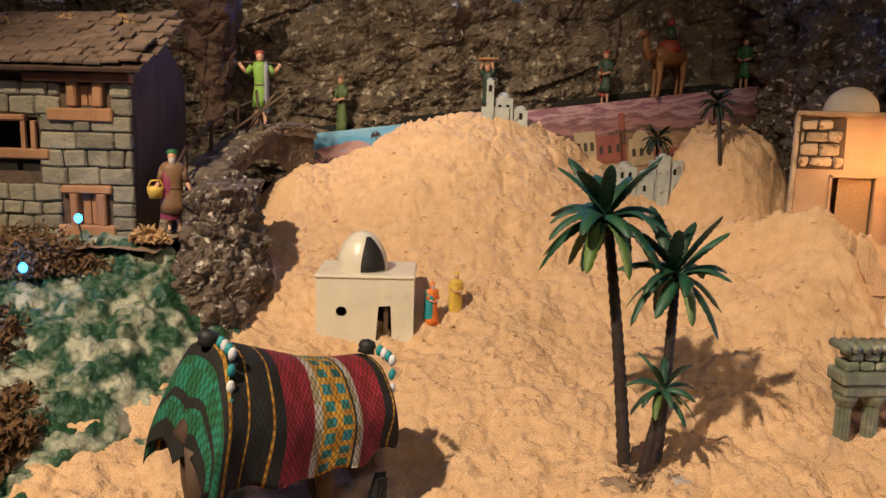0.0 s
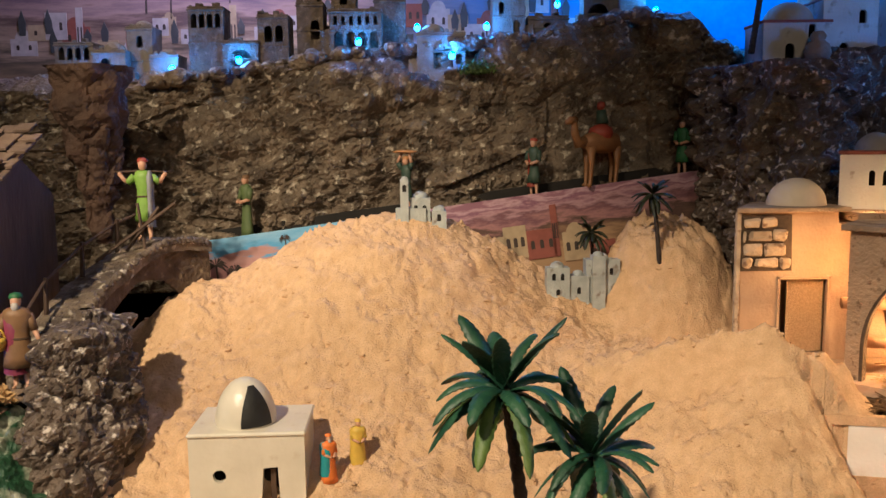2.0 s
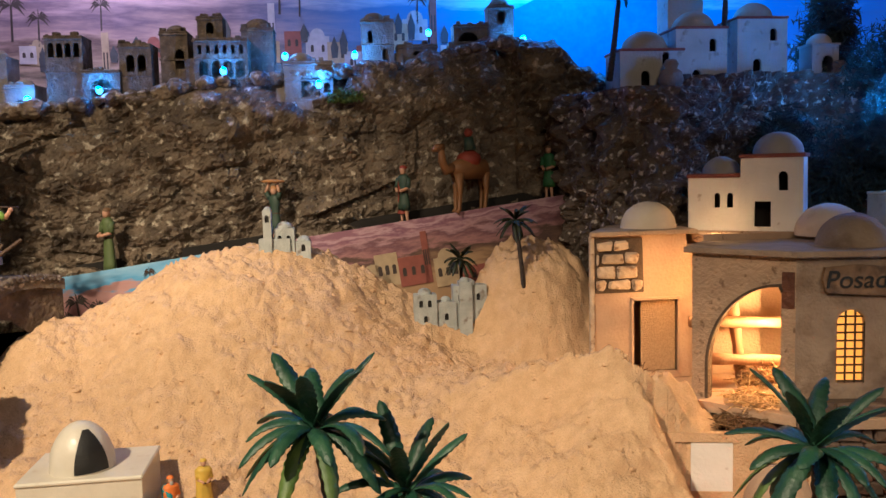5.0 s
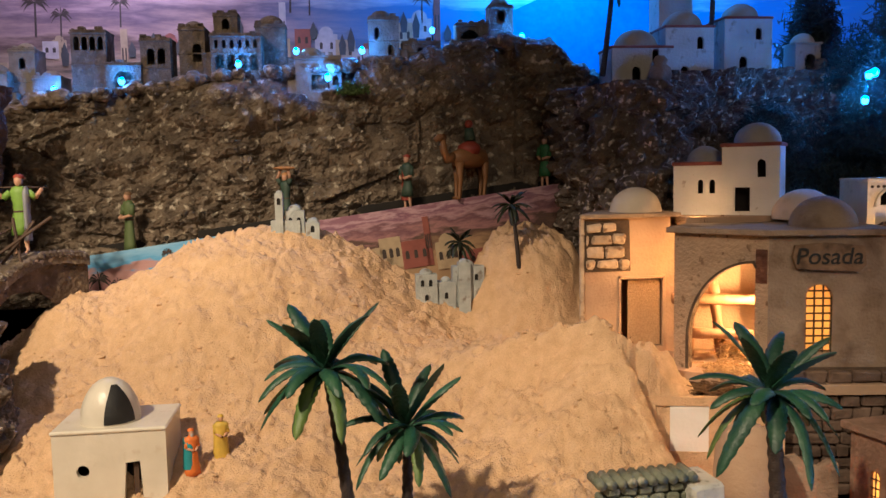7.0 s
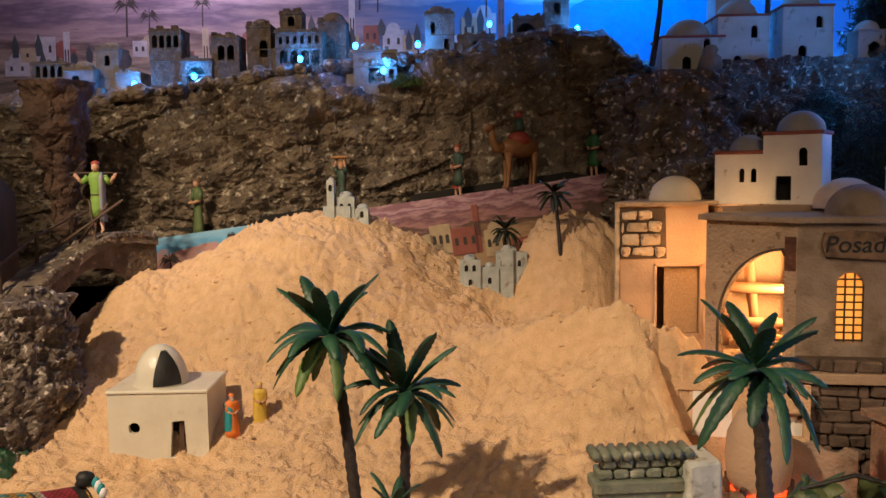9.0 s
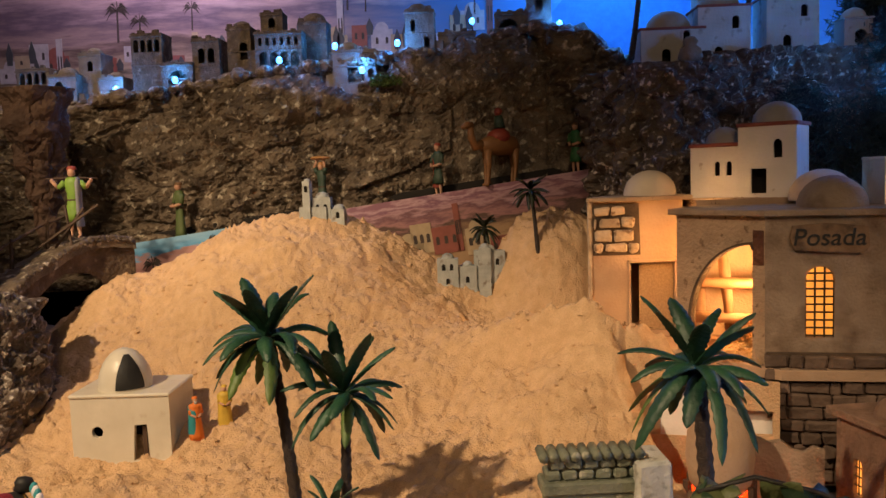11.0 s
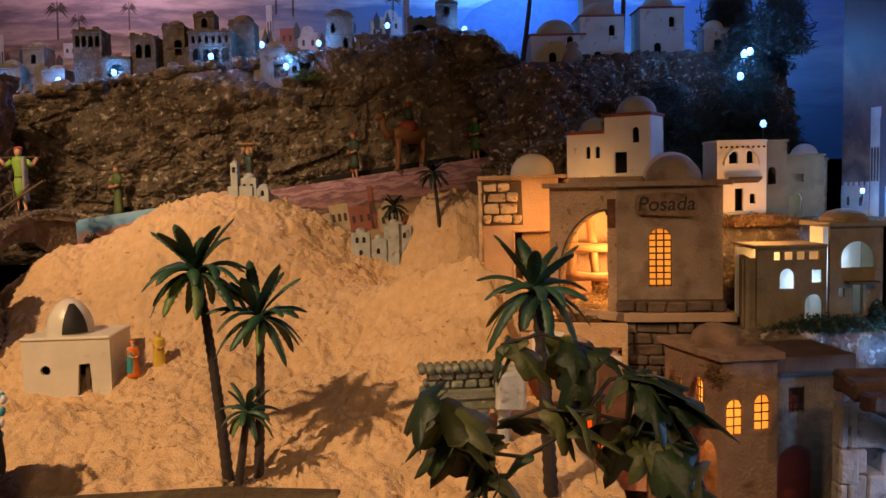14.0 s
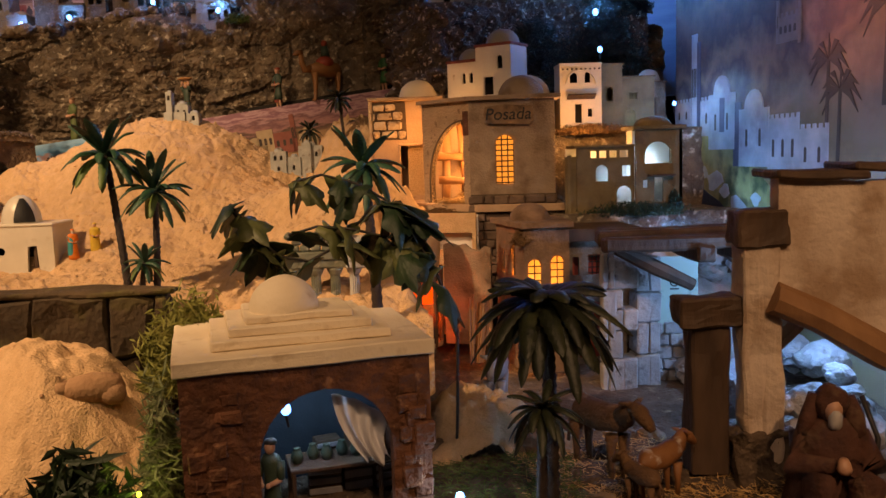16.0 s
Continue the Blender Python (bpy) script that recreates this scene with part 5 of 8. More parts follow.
def scatter(name, label, category, center, size, count, length, radius, material, seed, flatness=0.3, kind="stuff"):
    """Loose stalks lying in a heap, one mesh."""
    rnd = random.Random(seed)
    bm = bmesh.new()
    for _ in range(count):
        a = rnd.random() * 6.28
        d = Vector((math.cos(a), math.sin(a), rnd.uniform(-flatness, flatness))) * length * rnd.uniform(0.4, 1.0)
        c = Vector((rnd.gauss(0, 0.42) * size[0], rnd.gauss(0, 0.42) * size[1], abs(rnd.gauss(0, 0.4)) * size[2]))
        tube(bm, [c - d / 2, c + Vector((0, 0, rnd.uniform(0, 0.1) * length)), c + d / 2], radius, 3, 0, False)
    ob = link(name, bm, material)
    ob.matrix_world = pose(*center)
    return tagged(ob, label, category, "", kind)


scatter("straw", "golden straw strewn on the inn floor", "straw", (0.63, 1.0, 0.336), (0.035, 0.04, 0.006), 260, 0.03, 0.0006, STRAW, 1)
scatter("straw", "dry straw tufts before the tower doorway", "straw", (0.515, 1.095, 0.336), (0.028, 0.018, 0.022), 320, 0.022, 0.0006, MOSS, 2, 0.8)
scatter("straw", "straw heap inside the stable", "straw", (0.665, 1.06, 0.336), (0.03, 0.02, 0.03), 260, 0.025, 0.0007, STRAW, 3, 0.8)
scatter("dry_grass", "dry brown grass along the inn roof edge", "dry grass", (0.66, 1.105, 0.512), (0.05, 0.006, 0.006), 220, 0.012, 0.0005, MOSS, 4, 0.8)
scatter("dry_grass", "dry roots hanging below the gate sill", "dry grass", (0.60, 0.975, 0.318), (0.05, 0.03, 0.008), 220, 0.03, 0.0007, MOSS, 14, 0.5)

# white house on the inn's roof
def white_house(x, y, z, turn, group):
    ob = thing("white_house", "white plaster twin house with red roof trim and grey domes", "house", x, y, z, turn, group)
    for x0, x1, y0, h, fr, dr in ((-0.066, -0.0005, 0.004, 0.067, [arch(0.004, 0.028, 0.0075, 0.019, 6), arch(0.020, 0.028, 0.0075, 0.019, 6)], 0.025), (0.0, 0.074, 0.0, 0.091, [arch(0.014, 0.050, 0.011, 0.024, 6), rect(-0.020, 0.000, 0.004, 0.036)], 0.031)):
        w, cx, d = (x1 - x0), (x0 + x1) / 2, 0.062
        for m, width, holes in ((pose(cx, y0, 0), w, fr), (pose(x1, y0 + d / 2, 0, 0, 0, 90), d - 0.010, []), (pose(x0, y0 + d / 2, 0, 0, 0, -90), d - 0.010, []), (pose(cx, y0 + d, 0, 0, 0, 180), w, [])):
            bm = bmesh.new()
            panel(bm, rect(-width / 2, width / 2, -0.004, h), holes, 0.004, m)
            wobble(bm, 0.0006, 50)
            part("wall", bm, WHITE, ob)
        slab(ob, "roof", x0 - 0.002, x1 + 0.002, y0 - 0.002, y0 + d + 0.002, h, h + 0.005, TRIM, "brick-red roof trim")
        add_dome(ob, cx + 0.004, y0 + d / 2, h + 0.005, dr, dr * 0.9, GREYDOME)
        # indoor shade, put in as a black sheet
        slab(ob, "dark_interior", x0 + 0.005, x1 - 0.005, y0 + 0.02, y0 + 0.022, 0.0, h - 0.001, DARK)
    return ob


white_house(0.675, 1.130, 0.5205, -35, "white houses")

# ---------------------------------------------------------------- house with lit windows, in front of the inn
dom = thing("domed_house", "rust-brown plaster house with a dome and glowing arched windows", "house", 0.735, 0.78, 0.115)
DB = (0.735, 0.78, 0.115)
PL = [(0.711, 0.720), (0.775, 0.726), (0.768, 0.845), (0.681, 0.832)]
fw, dfm, _ = run_wall(dom, PL[0], PL[1], 0.105, 0.312, RUSTP, [arch(0.0145, 0.228, 0.019, 0.040), arch(0.047, 0.232, 0.019, 0.040)], 0.005, "wall", DB)
lw, dlm, ll = run_wall(dom, PL[3], PL[0], 0.105, 0.312, RUSTP, [arch(0.030, 0.240, 0.012, 0.036), arch(0.072, 0.240, 0.014, 0.044), arch(0.090, 0.118, 0.032, 0.098)], 0.005, "wall", DB)
run_wall(dom, PL[1], PL[2], 0.105, 0.312, RUSTP, [], 0.005, "wall", DB)
run_wall(dom, PL[2], PL[3], 0.105, 0.312, RUSTP, [], 0.005, "wall", DB)
poly_slab(dom, [(0.706, 0.712), (0.781, 0.719), (0.775, 0.852), (0.672, 0.838)], 0.312, 0.320, RUSTP, "roof", DB)
add_dome(dom, 0.727 - DB[0], 0.785 - DB[1], 0.320 - DB[2], 0.030, 0.024, RUSTP)
for wob, m, wins in ((fw, dfm, ((0.0145, 0.228, 0.019, 0.040), (0.047, 0.232, 0.019, 0.040))), (lw, dlm, ((0.030, 0.240, 0.012, 0.036), (0.072, 0.240, 0.014, 0.044)))):
    for cx, z, w, h in wins:
        bm = bmesh.new()
        panel(bm, arch(cx, z - 0.001, w + 0.002, h + 0.002), (), 0.0008, m @ pose(0, 0.0053, 0))
        part("window_paper", bm, AMBERPAPER, wob, "glowing amber window paper")
        bm = bmesh.new()
        for k in range(1, 4):
            tube(bm, [(cx - w / 2, 0.002, z + h * k / 4), (cx + w / 2, 0.002, z + h * k / 4)], 0.0008, 4)
        tube(bm, [(cx, 0.002, z), (cx, 0.002, z + h)], 0.0008, 4)
        bmesh.ops.transform(bm, matrix=m, verts=bm.verts)
        part("window_bars", bm, IRON, wob)
scatter("ivy", "dry ivy creeping on the domed house corner", "ivy", (0.705, 0.725, 0.29), (0.012, 0.02, 0.02), 200, 0.010, 0.0007, MOSS, 21, 1.0)
# annex with a dark roof
ann = thing("annex", "dark-roofed annex with red lattice windows", "house", 0.83, 0.80, 0.10)
AB = (0.83, 0.80, 0.10)
aw, am, _ = run_wall(ann, (0.776, 0.775), (0.87, 0.785), 0.10, 0.285, TOWNPALE, [rect(0.012, 0.022, 0.235, 0.262), rect(0.036, 0.056, 0.235, 0.265), arch(0.045, 0.11, 0.045, 0.085)], 0.005, "wall", AB)
poly_slab(ann, [(0.770, 0.755), (0.885, 0.765), (0.872, 0.88), (0.77, 0.875)], 0.287, 0.306, DARKWOOD, "roof", AB, "dark wooden roof")
bm = bmesh.new()
panel(bm, rect(0.002, 0.09, 0.10, 0.285), (), 0.001, am @ pose(0, 0.02, 0))
part("red_screen", bm, REDC, ann, "red cloth behind the openings")
bm = bmesh.new()
for k in range(4):
    tube(bm, [(0.036 + 0.0066 * k, 0.002, 0.235), (0.036 + 0.0066 * k, 0.002, 0.265)], 0.0008, 4)
    tube(bm, [(0.036, 0.002, 0.238 + 0.008 * k), (0.056, 0.002, 0.238 + 0.008 * k)], 0.0008, 4)
bmesh.ops.transform(bm, matrix=am, verts=bm.verts)
part("window_lattice", bm, IRON, ann)

# cellar front below the inn's gate
cel = thing("cellar_wall", "cracked plaster cellar wall with a pale board and a dark gap", "wall", 0.57, 0.92, 0.12)
CB = (0.57, 0.92, 0.12)
run_wall(cel, (0.497, 0.95), (0.655, 0.915), 0.12, 0.322, SAND, [rect(0.018, 0.078, 0.258, 0.312), rect(0.10, 0.155, 0.262, 0.290)], 0.008, "wall", CB, "wall caked with sand")
run_wall(cel, (0.531, 0.9440), (0.576, 0.9340), 0.20, 0.312, WHITE, [], 0.001, "board", CB, "pale board behind the gap")
run_wall(cel, (0.590, 0.9450), (0.66, 0.93), 0.20, 0.318, WHITE, [], 0.004, "board", CB, "pale board behind the gap")
run_wall(cel, (0.600, 0.862), (0.672, 0.838), 0.12, 0.285, STUCCO, [], 0.008, "broken_wall", CB, "", lambda w: [(0, 0.12), (w, 0.12), (w, 0.272), (w * 0.86, 0.275), (w * 0.74, 0.268), (w * 0.6, 0.270), (w * 0.45, 0.279), (w * 0.3, 0.276), (w * 0.12, 0.281), (0, 0.278)])
# round oven with glowing embers
ov = thing("oven", "round clay oven with glowing red mouth", "oven", 0.562, 0.818, 0.13)
bm = bmesh.new()
lathe(bm, [(0.024, 0.112), (0.030, 0.122), (0.033, 0.145), (0.031, 0.170), (0.022, 0.190), (0.010, 0.197), (0.0, 0.198)], (0, 0, 0), 24)
part("clay_body", bm, OCHRE, ov, "", True)
bm = bmesh.new()
lathe(bm, [(0.0, 0.0), (0.033, 0.0), (0.033, 0.006), (0.0, 0.006)], (0, 0, 0), 24)
part("hearth_plate", bm, OCHRE, ov)
for k in range(8):
    a = 2 * math.pi * k / 8
    bm = bmesh.new()
    tube(bm, [(0.031 * math.cos(a), 0.031 * math.sin(a), 0.0), (0.033 * math.cos(a), 0.033 * math.sin(a), 0.122)], 0.0035, 7)
    part("post", bm, DARKWOOD, ov)
bm = bmesh.new()
lathe(bm, [(0.026, 0.066), (0.027, 0.113)], (0, 0, 0), 20)
part("ember_screen", bm, EMBER, ov, "glowing orange red film")
# firewood bundle
fb = thing("firewood_bundle", "upright bundle of dry sticks tied with cord", "firewood", 0.640, 0.74, 0.12)
rnd = random.Random(4)
for k in range(16):
    a, r = rnd.random() * 6.28, 0.012 * math.sqrt(rnd.random())
    bm = bmesh.new()
    tube(bm, [(r * math.cos(a), r * math.sin(a), 0), (1.9 * r * math.cos(a) + 0.006, 1.9 * r * math.sin(a), rnd.uniform(0.075, 0.10))], 0.0017, 5)
    part("stick", bm, WOOD, fb)

# ---------------------------------------------------------------- ruined temple front
ru = thing("temple_ruin", "green-grey ruined temple front with fluted columns", "ruin", 0.430, 0.735, 0.165, 6)
bm = bmesh.new()
box(bm, -0.048, 0.050, -0.012, 0.014, 0.100, 0.112, 0.002), box(bm, -0.052, 0.044, -0.015, 0.016, 0.112, 0.124, 0.002)
wobble(bm, 0.001, 80)
part("architrave", bm, RUIN, ru)
rnd = random.Random(3)
for row in range(2):
    for k in range(6 - row):
        bm = bmesh.new()
        x = -0.048 + 0.015 * k + 0.004 * row
        box(bm, x, x + 0.0135, -0.010, 0.012, 0.124 + 0.010 * row, 0.133 + 0.010 * row, 0.002)
        wobble(bm, 0.0012, 90)
        part("block", bm, RUIN, ru)
for k in range(10):
    bm = bmesh.new()
    x = -0.050 + 0.0095 * k
    tube(bm, [(x, -0.013, 0.1465), (x + 0.001, 0.014, 0.1465)], 0.0046, 7)
    part("roof_tile", bm, RUIN, ru, "", True)
for k in range(4):
    x = -0.040 + 0.027 * k
    bm = bmesh.new()
    n = 28
    lathe(bm, [(0.0, 0.0), (0.0105, 0.0), (0.0105, 0.006), (0.008, 0.009)], (x, 0, 0), 16)
    rings = []
    for j in range(7):
        z = 0.009 + 0.0135 * j
        rings.append([bm.verts.new((x + (0.0078 - 0.0008 * j / 6) * (1 if q % 2 else 0.86) * math.cos(2 * math.pi * q / n), (0.0078 - 0.0008 * j / 6) * (1 if q % 2 else 0.86) * math.sin(2 * math.pi * q / n), z)) for q in range(n)])
    for a, b in zip(rings, rings[1:]):
        for q in range(n):
            bm.faces.new((a[q], a[(q + 1) % n], b[(q + 1) % n], b[q]))
    lathe(bm, [(0.008, 0.090), (0.0115, 0.097), (0.0115, 0.100), (0.0, 0.100)], (x, 0, 0), 16)
    part("column", bm, MARBLE if k == 3 else RUIN, ru)
bm = bmesh.new()
box(bm, 0.030, 0.062, -0.022, 0.026, 0.098, 0.142, 0.003)
wobble(bm, 0.004, 50)
part("broken_corner", bm, MARBLE, ru, "pale broken corner of the cornice")


# ---------------------------------------------------------------- blue-lit village by the side wall
def terrace(name, label, x0, x1, y0, y1, z0, z1, material):
    bm = sheet(36, 30, lambda u, v: Vector((x0 + (x1 - x0) * u, y0 + (y1 - y0) * max(0.0, (v - 0.4) / 0.6), z0 + (z1 - z0) * min(1.0, v / 0.4))))
    for vt in bm.verts:
        k = 0.5 if vt.co.z > z1 - 0.001 else 1.0
        vt.co += Vector((0, -1, 0.3)) * 0.010 * k * crag(vt.co, 28.0)
    return structure(name, bm, material, label, True)


terrace("terrace_low", "brown rocky terrace under the village", 0.775, 1.08, 0.862, 1.3, 0.09, 0.318, ROCK)
terrace("terrace_high", "mossy rock step under the tower houses", 0.795, 1.08, 0.995, 1.3, 0.30, 0.452, ROCK)
vt = thing("tower_house", "pale yellow tower house with arched loggia and awning", "house", 0.848, 1.015, 0.455, 0, "village houses")
walls(vt, 0.072, 0.06, 0.112, CREAM, [arch(-0.012, 0.078, 0.013, 0.018), arch(0.012, 0.078, 0.010, 0.018), rect(-0.010, 0.002, 0.010, 0.042), rect(0.012, 0.020, 0.020, 0.034)])
slab(vt, "roof", -0.037, 0.037, -0.001, 0.061, 0.108, 0.112, CREAM)
for k in range(9):
    slab(vt, "beam_end", -0.032 + 0.0078 * k, -0.029 + 0.0078 * k, -0.003, 0.001, 0.100, 0.103, DARKWOOD)
bm = bmesh.new()
for j in range(14):
    a0, a1 = math.pi * j / 14, math.pi * (j + 1) / 14
    tube(bm, [(0.026 * math.cos(a0), -0.001, 0.076 + 0.024 * math.sin(a0)), (0.026 * math.cos(a1), -0.001, 0.076 + 0.024 * math.sin(a1))], 0.0018, 5)
part("arch_moulding", bm, CREAM, vt)
bm = bmesh.new()
box(bm, -0.024, 0.024, -0.016, 0.001, 0.0, 0.003)
bmesh.ops.transform(bm, matrix=pose(0, 0, 0.050, -22), verts=bm.verts)
part("awning", bm, DARKWOOD, vt, "sloping wooden awning")
slab(vt, "balcony", -0.026, 0.026, -0.010, 0.0, 0.004, 0.008, CREAM)
# black sheet painted as the shade behind the loggia
slab(vt, "dark_interior", -0.031, 0.031, 0.03, 0.032, 0.0, 0.107, DARK)
cube_house("village_house", "shadowed block house beside the tower", 0.905, 1.045, 0.452, 0.044, 0.06, 0.112, OLIVE, [arch(0.0, 0.05, 0.012, 0.025)], group="village houses")
cube_house("village_house", "greenish plaster house with blue-lit arched door", 0.955, 1.05, 0.452, 0.060, 0.055, 0.090, OLIVE, [arch(-0.012, 0.004, 0.020, 0.032), rect(-0.015, 0.0, 0.052, 0.064)], group="village houses")
cube_house("village_house", "small domed house lost in blue shade", 1.0, 1.12, 0.452, 0.050, 0.05, 0.085, TOWNPALE, [arch(0.0, 0.03, 0.012, 0.03)], 0.022, 0.024, None, 0, PLASTER, group="village houses")
ch = thing("cliff_house", "two-storey olive plaster house with blue-lit arches", "house", 0.89, 0.88, 0.318, 0, "village houses")
HB = (0.89, 0.88, 0.318)
run_wall(ch, (0.815, 0.88), (0.906, 0.88), 0.318, 0.421, OLIVE, [arch(0.040, 0.368, 0.020, 0.026, 12), arch(0.075, 0.326, 0.024, 0.034), rect(0.072, 0.086, 0.375, 0.392), rect(0.022, 0.032, 0.405, 0.416), rect(0.036, 0.048, 0.405, 0.416), rect(0.052, 0.064, 0.405, 0.416), rect(0.068, 0.082, 0.405, 0.416)], 0.005, "wall", HB)
run_wall(ch, (0.906, 0.872), (0.98, 0.872), 0.318, 0.447, OLIVE, [rect(0.030, 0.044, 0.333, 0.372), arch(0.036, 0.394, 0.042, 0.034), rect(0.012, 0.020, 0.356, 0.368)], 0.005, "wall", HB)
run_wall(ch, (0.98, 0.872), (0.98, 0.95), 0.318, 0.447, OLIVE, [], 0.005, "wall", HB)
run_wall(ch, (0.815, 0.95), (0.800, 0.88), 0.318, 0.410, OLIVE, [], 0.005, "wall", HB)
run_wall(ch, (0.797, 0.884), (0.82, 0.884), 0.318, 0.408, OLIVE, [], 0.005, "buttress", HB)
poly_slab(ch, [(0.81, 0.876), (0.906, 0.876), (0.906, 0.95), (0.81, 0.95)], 0.421, 0.425, OLIVE, "roof", HB)
poly_slab(ch, [(0.902, 0.866), (0.985, 0.866), (0.985, 0.95), (0.902, 0.95)], 0.447, 0.453, OLIVE, "roof", HB)
add_dome(ch, 0.943 - HB[0], 0.91 - HB[1], 0.453 - HB[2], 0.030, 0.016, OLIVE)
bm = bmesh.new()
box(bm, 0.925 - HB[0], 0.966 - HB[0], -0.022, -0.006, 0.056, 0.059, 0.0006)
part("door_hood", bm, DARKWOOD, ch)
lamp("cliff_house_lamp", "POINT", (0.94, 0.912, 0.40), 0.05, (0.38, 0.66, 1.0), 0.005)
lamp("cliff_house_lamp_b", "POINT", (0.885, 0.912, 0.37), 0.04, (0.38, 0.66, 1.0), 0.005)
lamp("cliff_house_glow", "POINT", (0.850, 0.905, 0.411), 0.055, (1.0, 0.62, 0.25), 0.004)
lamp("village_lamp", "POINT", (0.950, 1.068, 0.475), 0.05, (0.38, 0.66, 1.0), 0.004)
# added white sheets: two reflect the house lamps, two keep their colours apart
slab(ch, "back_wall", -0.085, 0.0165, 0.046, 0.050, 0.0, 0.102, WHITE, "white inner wall")
slab(ch, "back_wall", 0.017, 0.088, 0.046, 0.050, 0.0, 0.128, WHITE, "white inner wall")
slab(ch, "partition", 0.0145, 0.0165, 0.008, 0.045, 0.0, 0.128, WHITE)
slab(ch, "upper_floor", -0.074, 0.014, 0.008, 0.045, 0.081, 0.084, WHITE)


def bush(name, label, center, size, count, leaf, material, seed, category="bush", lift=0.0, thin=0.32):
    """A clump of many small leaves on an uneven blob."""
    rnd = random.Random(seed)
    verts, faces = [], []
    for _ in range(count):
        d = Vector((rnd.gauss(0, 1), rnd.gauss(0, 1), rnd.gauss(0, 1))).normalized()
        r = rnd.random() ** 0.4 * (1 + 0.45 * tri_noise(d * 2 + Vector((seed, 0, 0)), 1.3))
        c = Vector((d.x * size[0], d.y * size[1], abs(d.z) * size[2] + lift)) * r
        a = Vector((rnd.gauss(0, 1), rnd.gauss(0, 1), rnd.gauss(0, 1))).normalized() * leaf * rnd.uniform(0.5, 1.2)
        b = a.cross(Vector((rnd.gauss(0, 1), rnd.gauss(0, 1), rnd.gauss(0, 1)))).normalized() * leaf * thin
        i = len(verts)
        verts += [c - a, c + b, c + a, c - b + a.cross(b).normalized() * leaf * 0.1]
        faces.append((i, i + 1, i + 2, i + 3))
    me = bpy.data.meshes.new(name)
    me.from_pydata([tuple(v) for v in verts], [], faces)
    me.materials.append(material)
    ob = new(name, me)
    ob.matrix_world = pose(*center)
    return tagged(ob, label, category, "", "stuff")


bush("moss", "dark moss along the terrace edge", (0.86, 0.985, 0.445), (0.08, 0.02, 0.014), 2600, 0.004, MOSS, 31, "moss")
bush("moss", "dark hedge before the cliff house", (0.905, 0.862, 0.314), (0.085, 0.008, 0.020), 2600, 0.004, VINE, 32, "moss")
bush("moss", "dark shrub on the cliff house steps", (0.965, 0.865, 0.32), (0.012, 0.008, 0.03), 700, 0.004, VINE, 33, "moss")

# ---------------------------------------------------------------- ruined stable with stone pillars
def block_pillar(x, y, z0, z1, w, label, seed, group="stone pillars"):
    rnd = random.Random(seed)
    ob = thing("stone_pillar", label, "pillar", x, y, z0, rnd.uniform(-6, 6), group)
    z = 0.0
    while z < z1 - z0 - 0.008:
        h = min(rnd.uniform(0.028, 0.05), z1 - z0 - z)
        for s in (-1, 1):
            if rnd.random() < 0.35 and s > 0:
                continue
            a, b = (-w / 2, 0.0) if s < 0 else (0.0, w / 2)
            bm = bmesh.new()
            box(bm, a + 0.0007, b - 0.0007 if s > 0 else b + (w / 2 if rnd.random() < 0.3 else -0.0007), -w / 2, w / 2, z + 0.0008, z + h - 0.0008, 0.002)
            wobble(bm, 0.0022, 45)
            part("stone", bm, BLUESTONE, ob)
        z += h
    return ob


block_pillar(0.832, 0.660, 0.095, 0.280, 0.040, "ruined pillar of pale stone blocks", 1)
block_pillar(0.866, 0.668, 0.095, 0.276, 0.034, "cracked pillar of pale stone blocks", 2)
block_pillar(0.812, 0.650, 0.095, 0.310, 0.020, "slim yellowish stone pillar with a capital", 3)
lwall = thing("low_wall", "low wall of pale stacked stone slabs", "wall", 0.92, 0.70, 0.095)
rnd = random.Random(12)
for row in range(5):
    x = -0.045
    while x < 0.05:
        w = rnd.uniform(0.02, 0.04)
        bm = bmesh.new()
        box(bm, x, x + w - 0.0015, -0.012, 0.012, 0.017 * row, 0.017 * row + 0.0158, 0.002)
        wobble(bm, 0.002, 50)
        part("stone", bm, BLUESTONE, lwall)
        x += w
# leaflet, its lettering too small to read but for two letters
leafl = thing("leaflet", "pale green folded leaflet standing behind the pillars", "leaflet", 0.915, 0.690, 0.165, -4)
bm = bmesh.new()
box(bm, -0.030, 0.030, 0.0, 0.0012, 0.0, 0.105)
part("sheet", bm, mat("green_leaflet", (0.42, 0.58, 0.48), (0.50, 0.64, 0.52), 20, 0.5, 0.0, 100, (0.2, 0.36, 0.3), 18, (0.55, 0.6)), leafl)
tx = bpy.data.curves.new("print", "FONT")
tx.body, tx.size, tx.extrude = "IO:", 0.018, 0.0002
tx.materials.append(BLACK)
to = new("print", tx)
to.parent = leafl
to.matrix_local = pose(0.004, -0.0006, 0.058, 90, -90, 0)

roofb = thing("stable_roof", "heavy dark wooden beams roofing the ruined stable", "roof", 0.88, 0.60, 0.30, 2)
for x0, x1, y0, y1, z0, z1 in ((-0.092, 0.14, -0.01, 0.015, 0.0, 0.018), (-0.08, 0.14, 0.03, 0.055, -0.004, 0.016), (0.02, 0.045, -0.04, 0.06, -0.022, 0.0), (0.075, 0.10, -0.05, 0.06, -0.024, 0.0), (-0.09, 0.14, -0.035, -0.012, -0.006, 0.012)):
    bm = bmesh.new()
    box(bm, x0, x1, y0, y1, z0, z1, 0.003)
    bmesh.ops.subdivide_edges(bm, edges=bm.edges[:], cuts=2, use_grid_fill=True)
    wobble(bm, 0.003, 30)
    part("beam", bm, DARKWOOD, roofb)
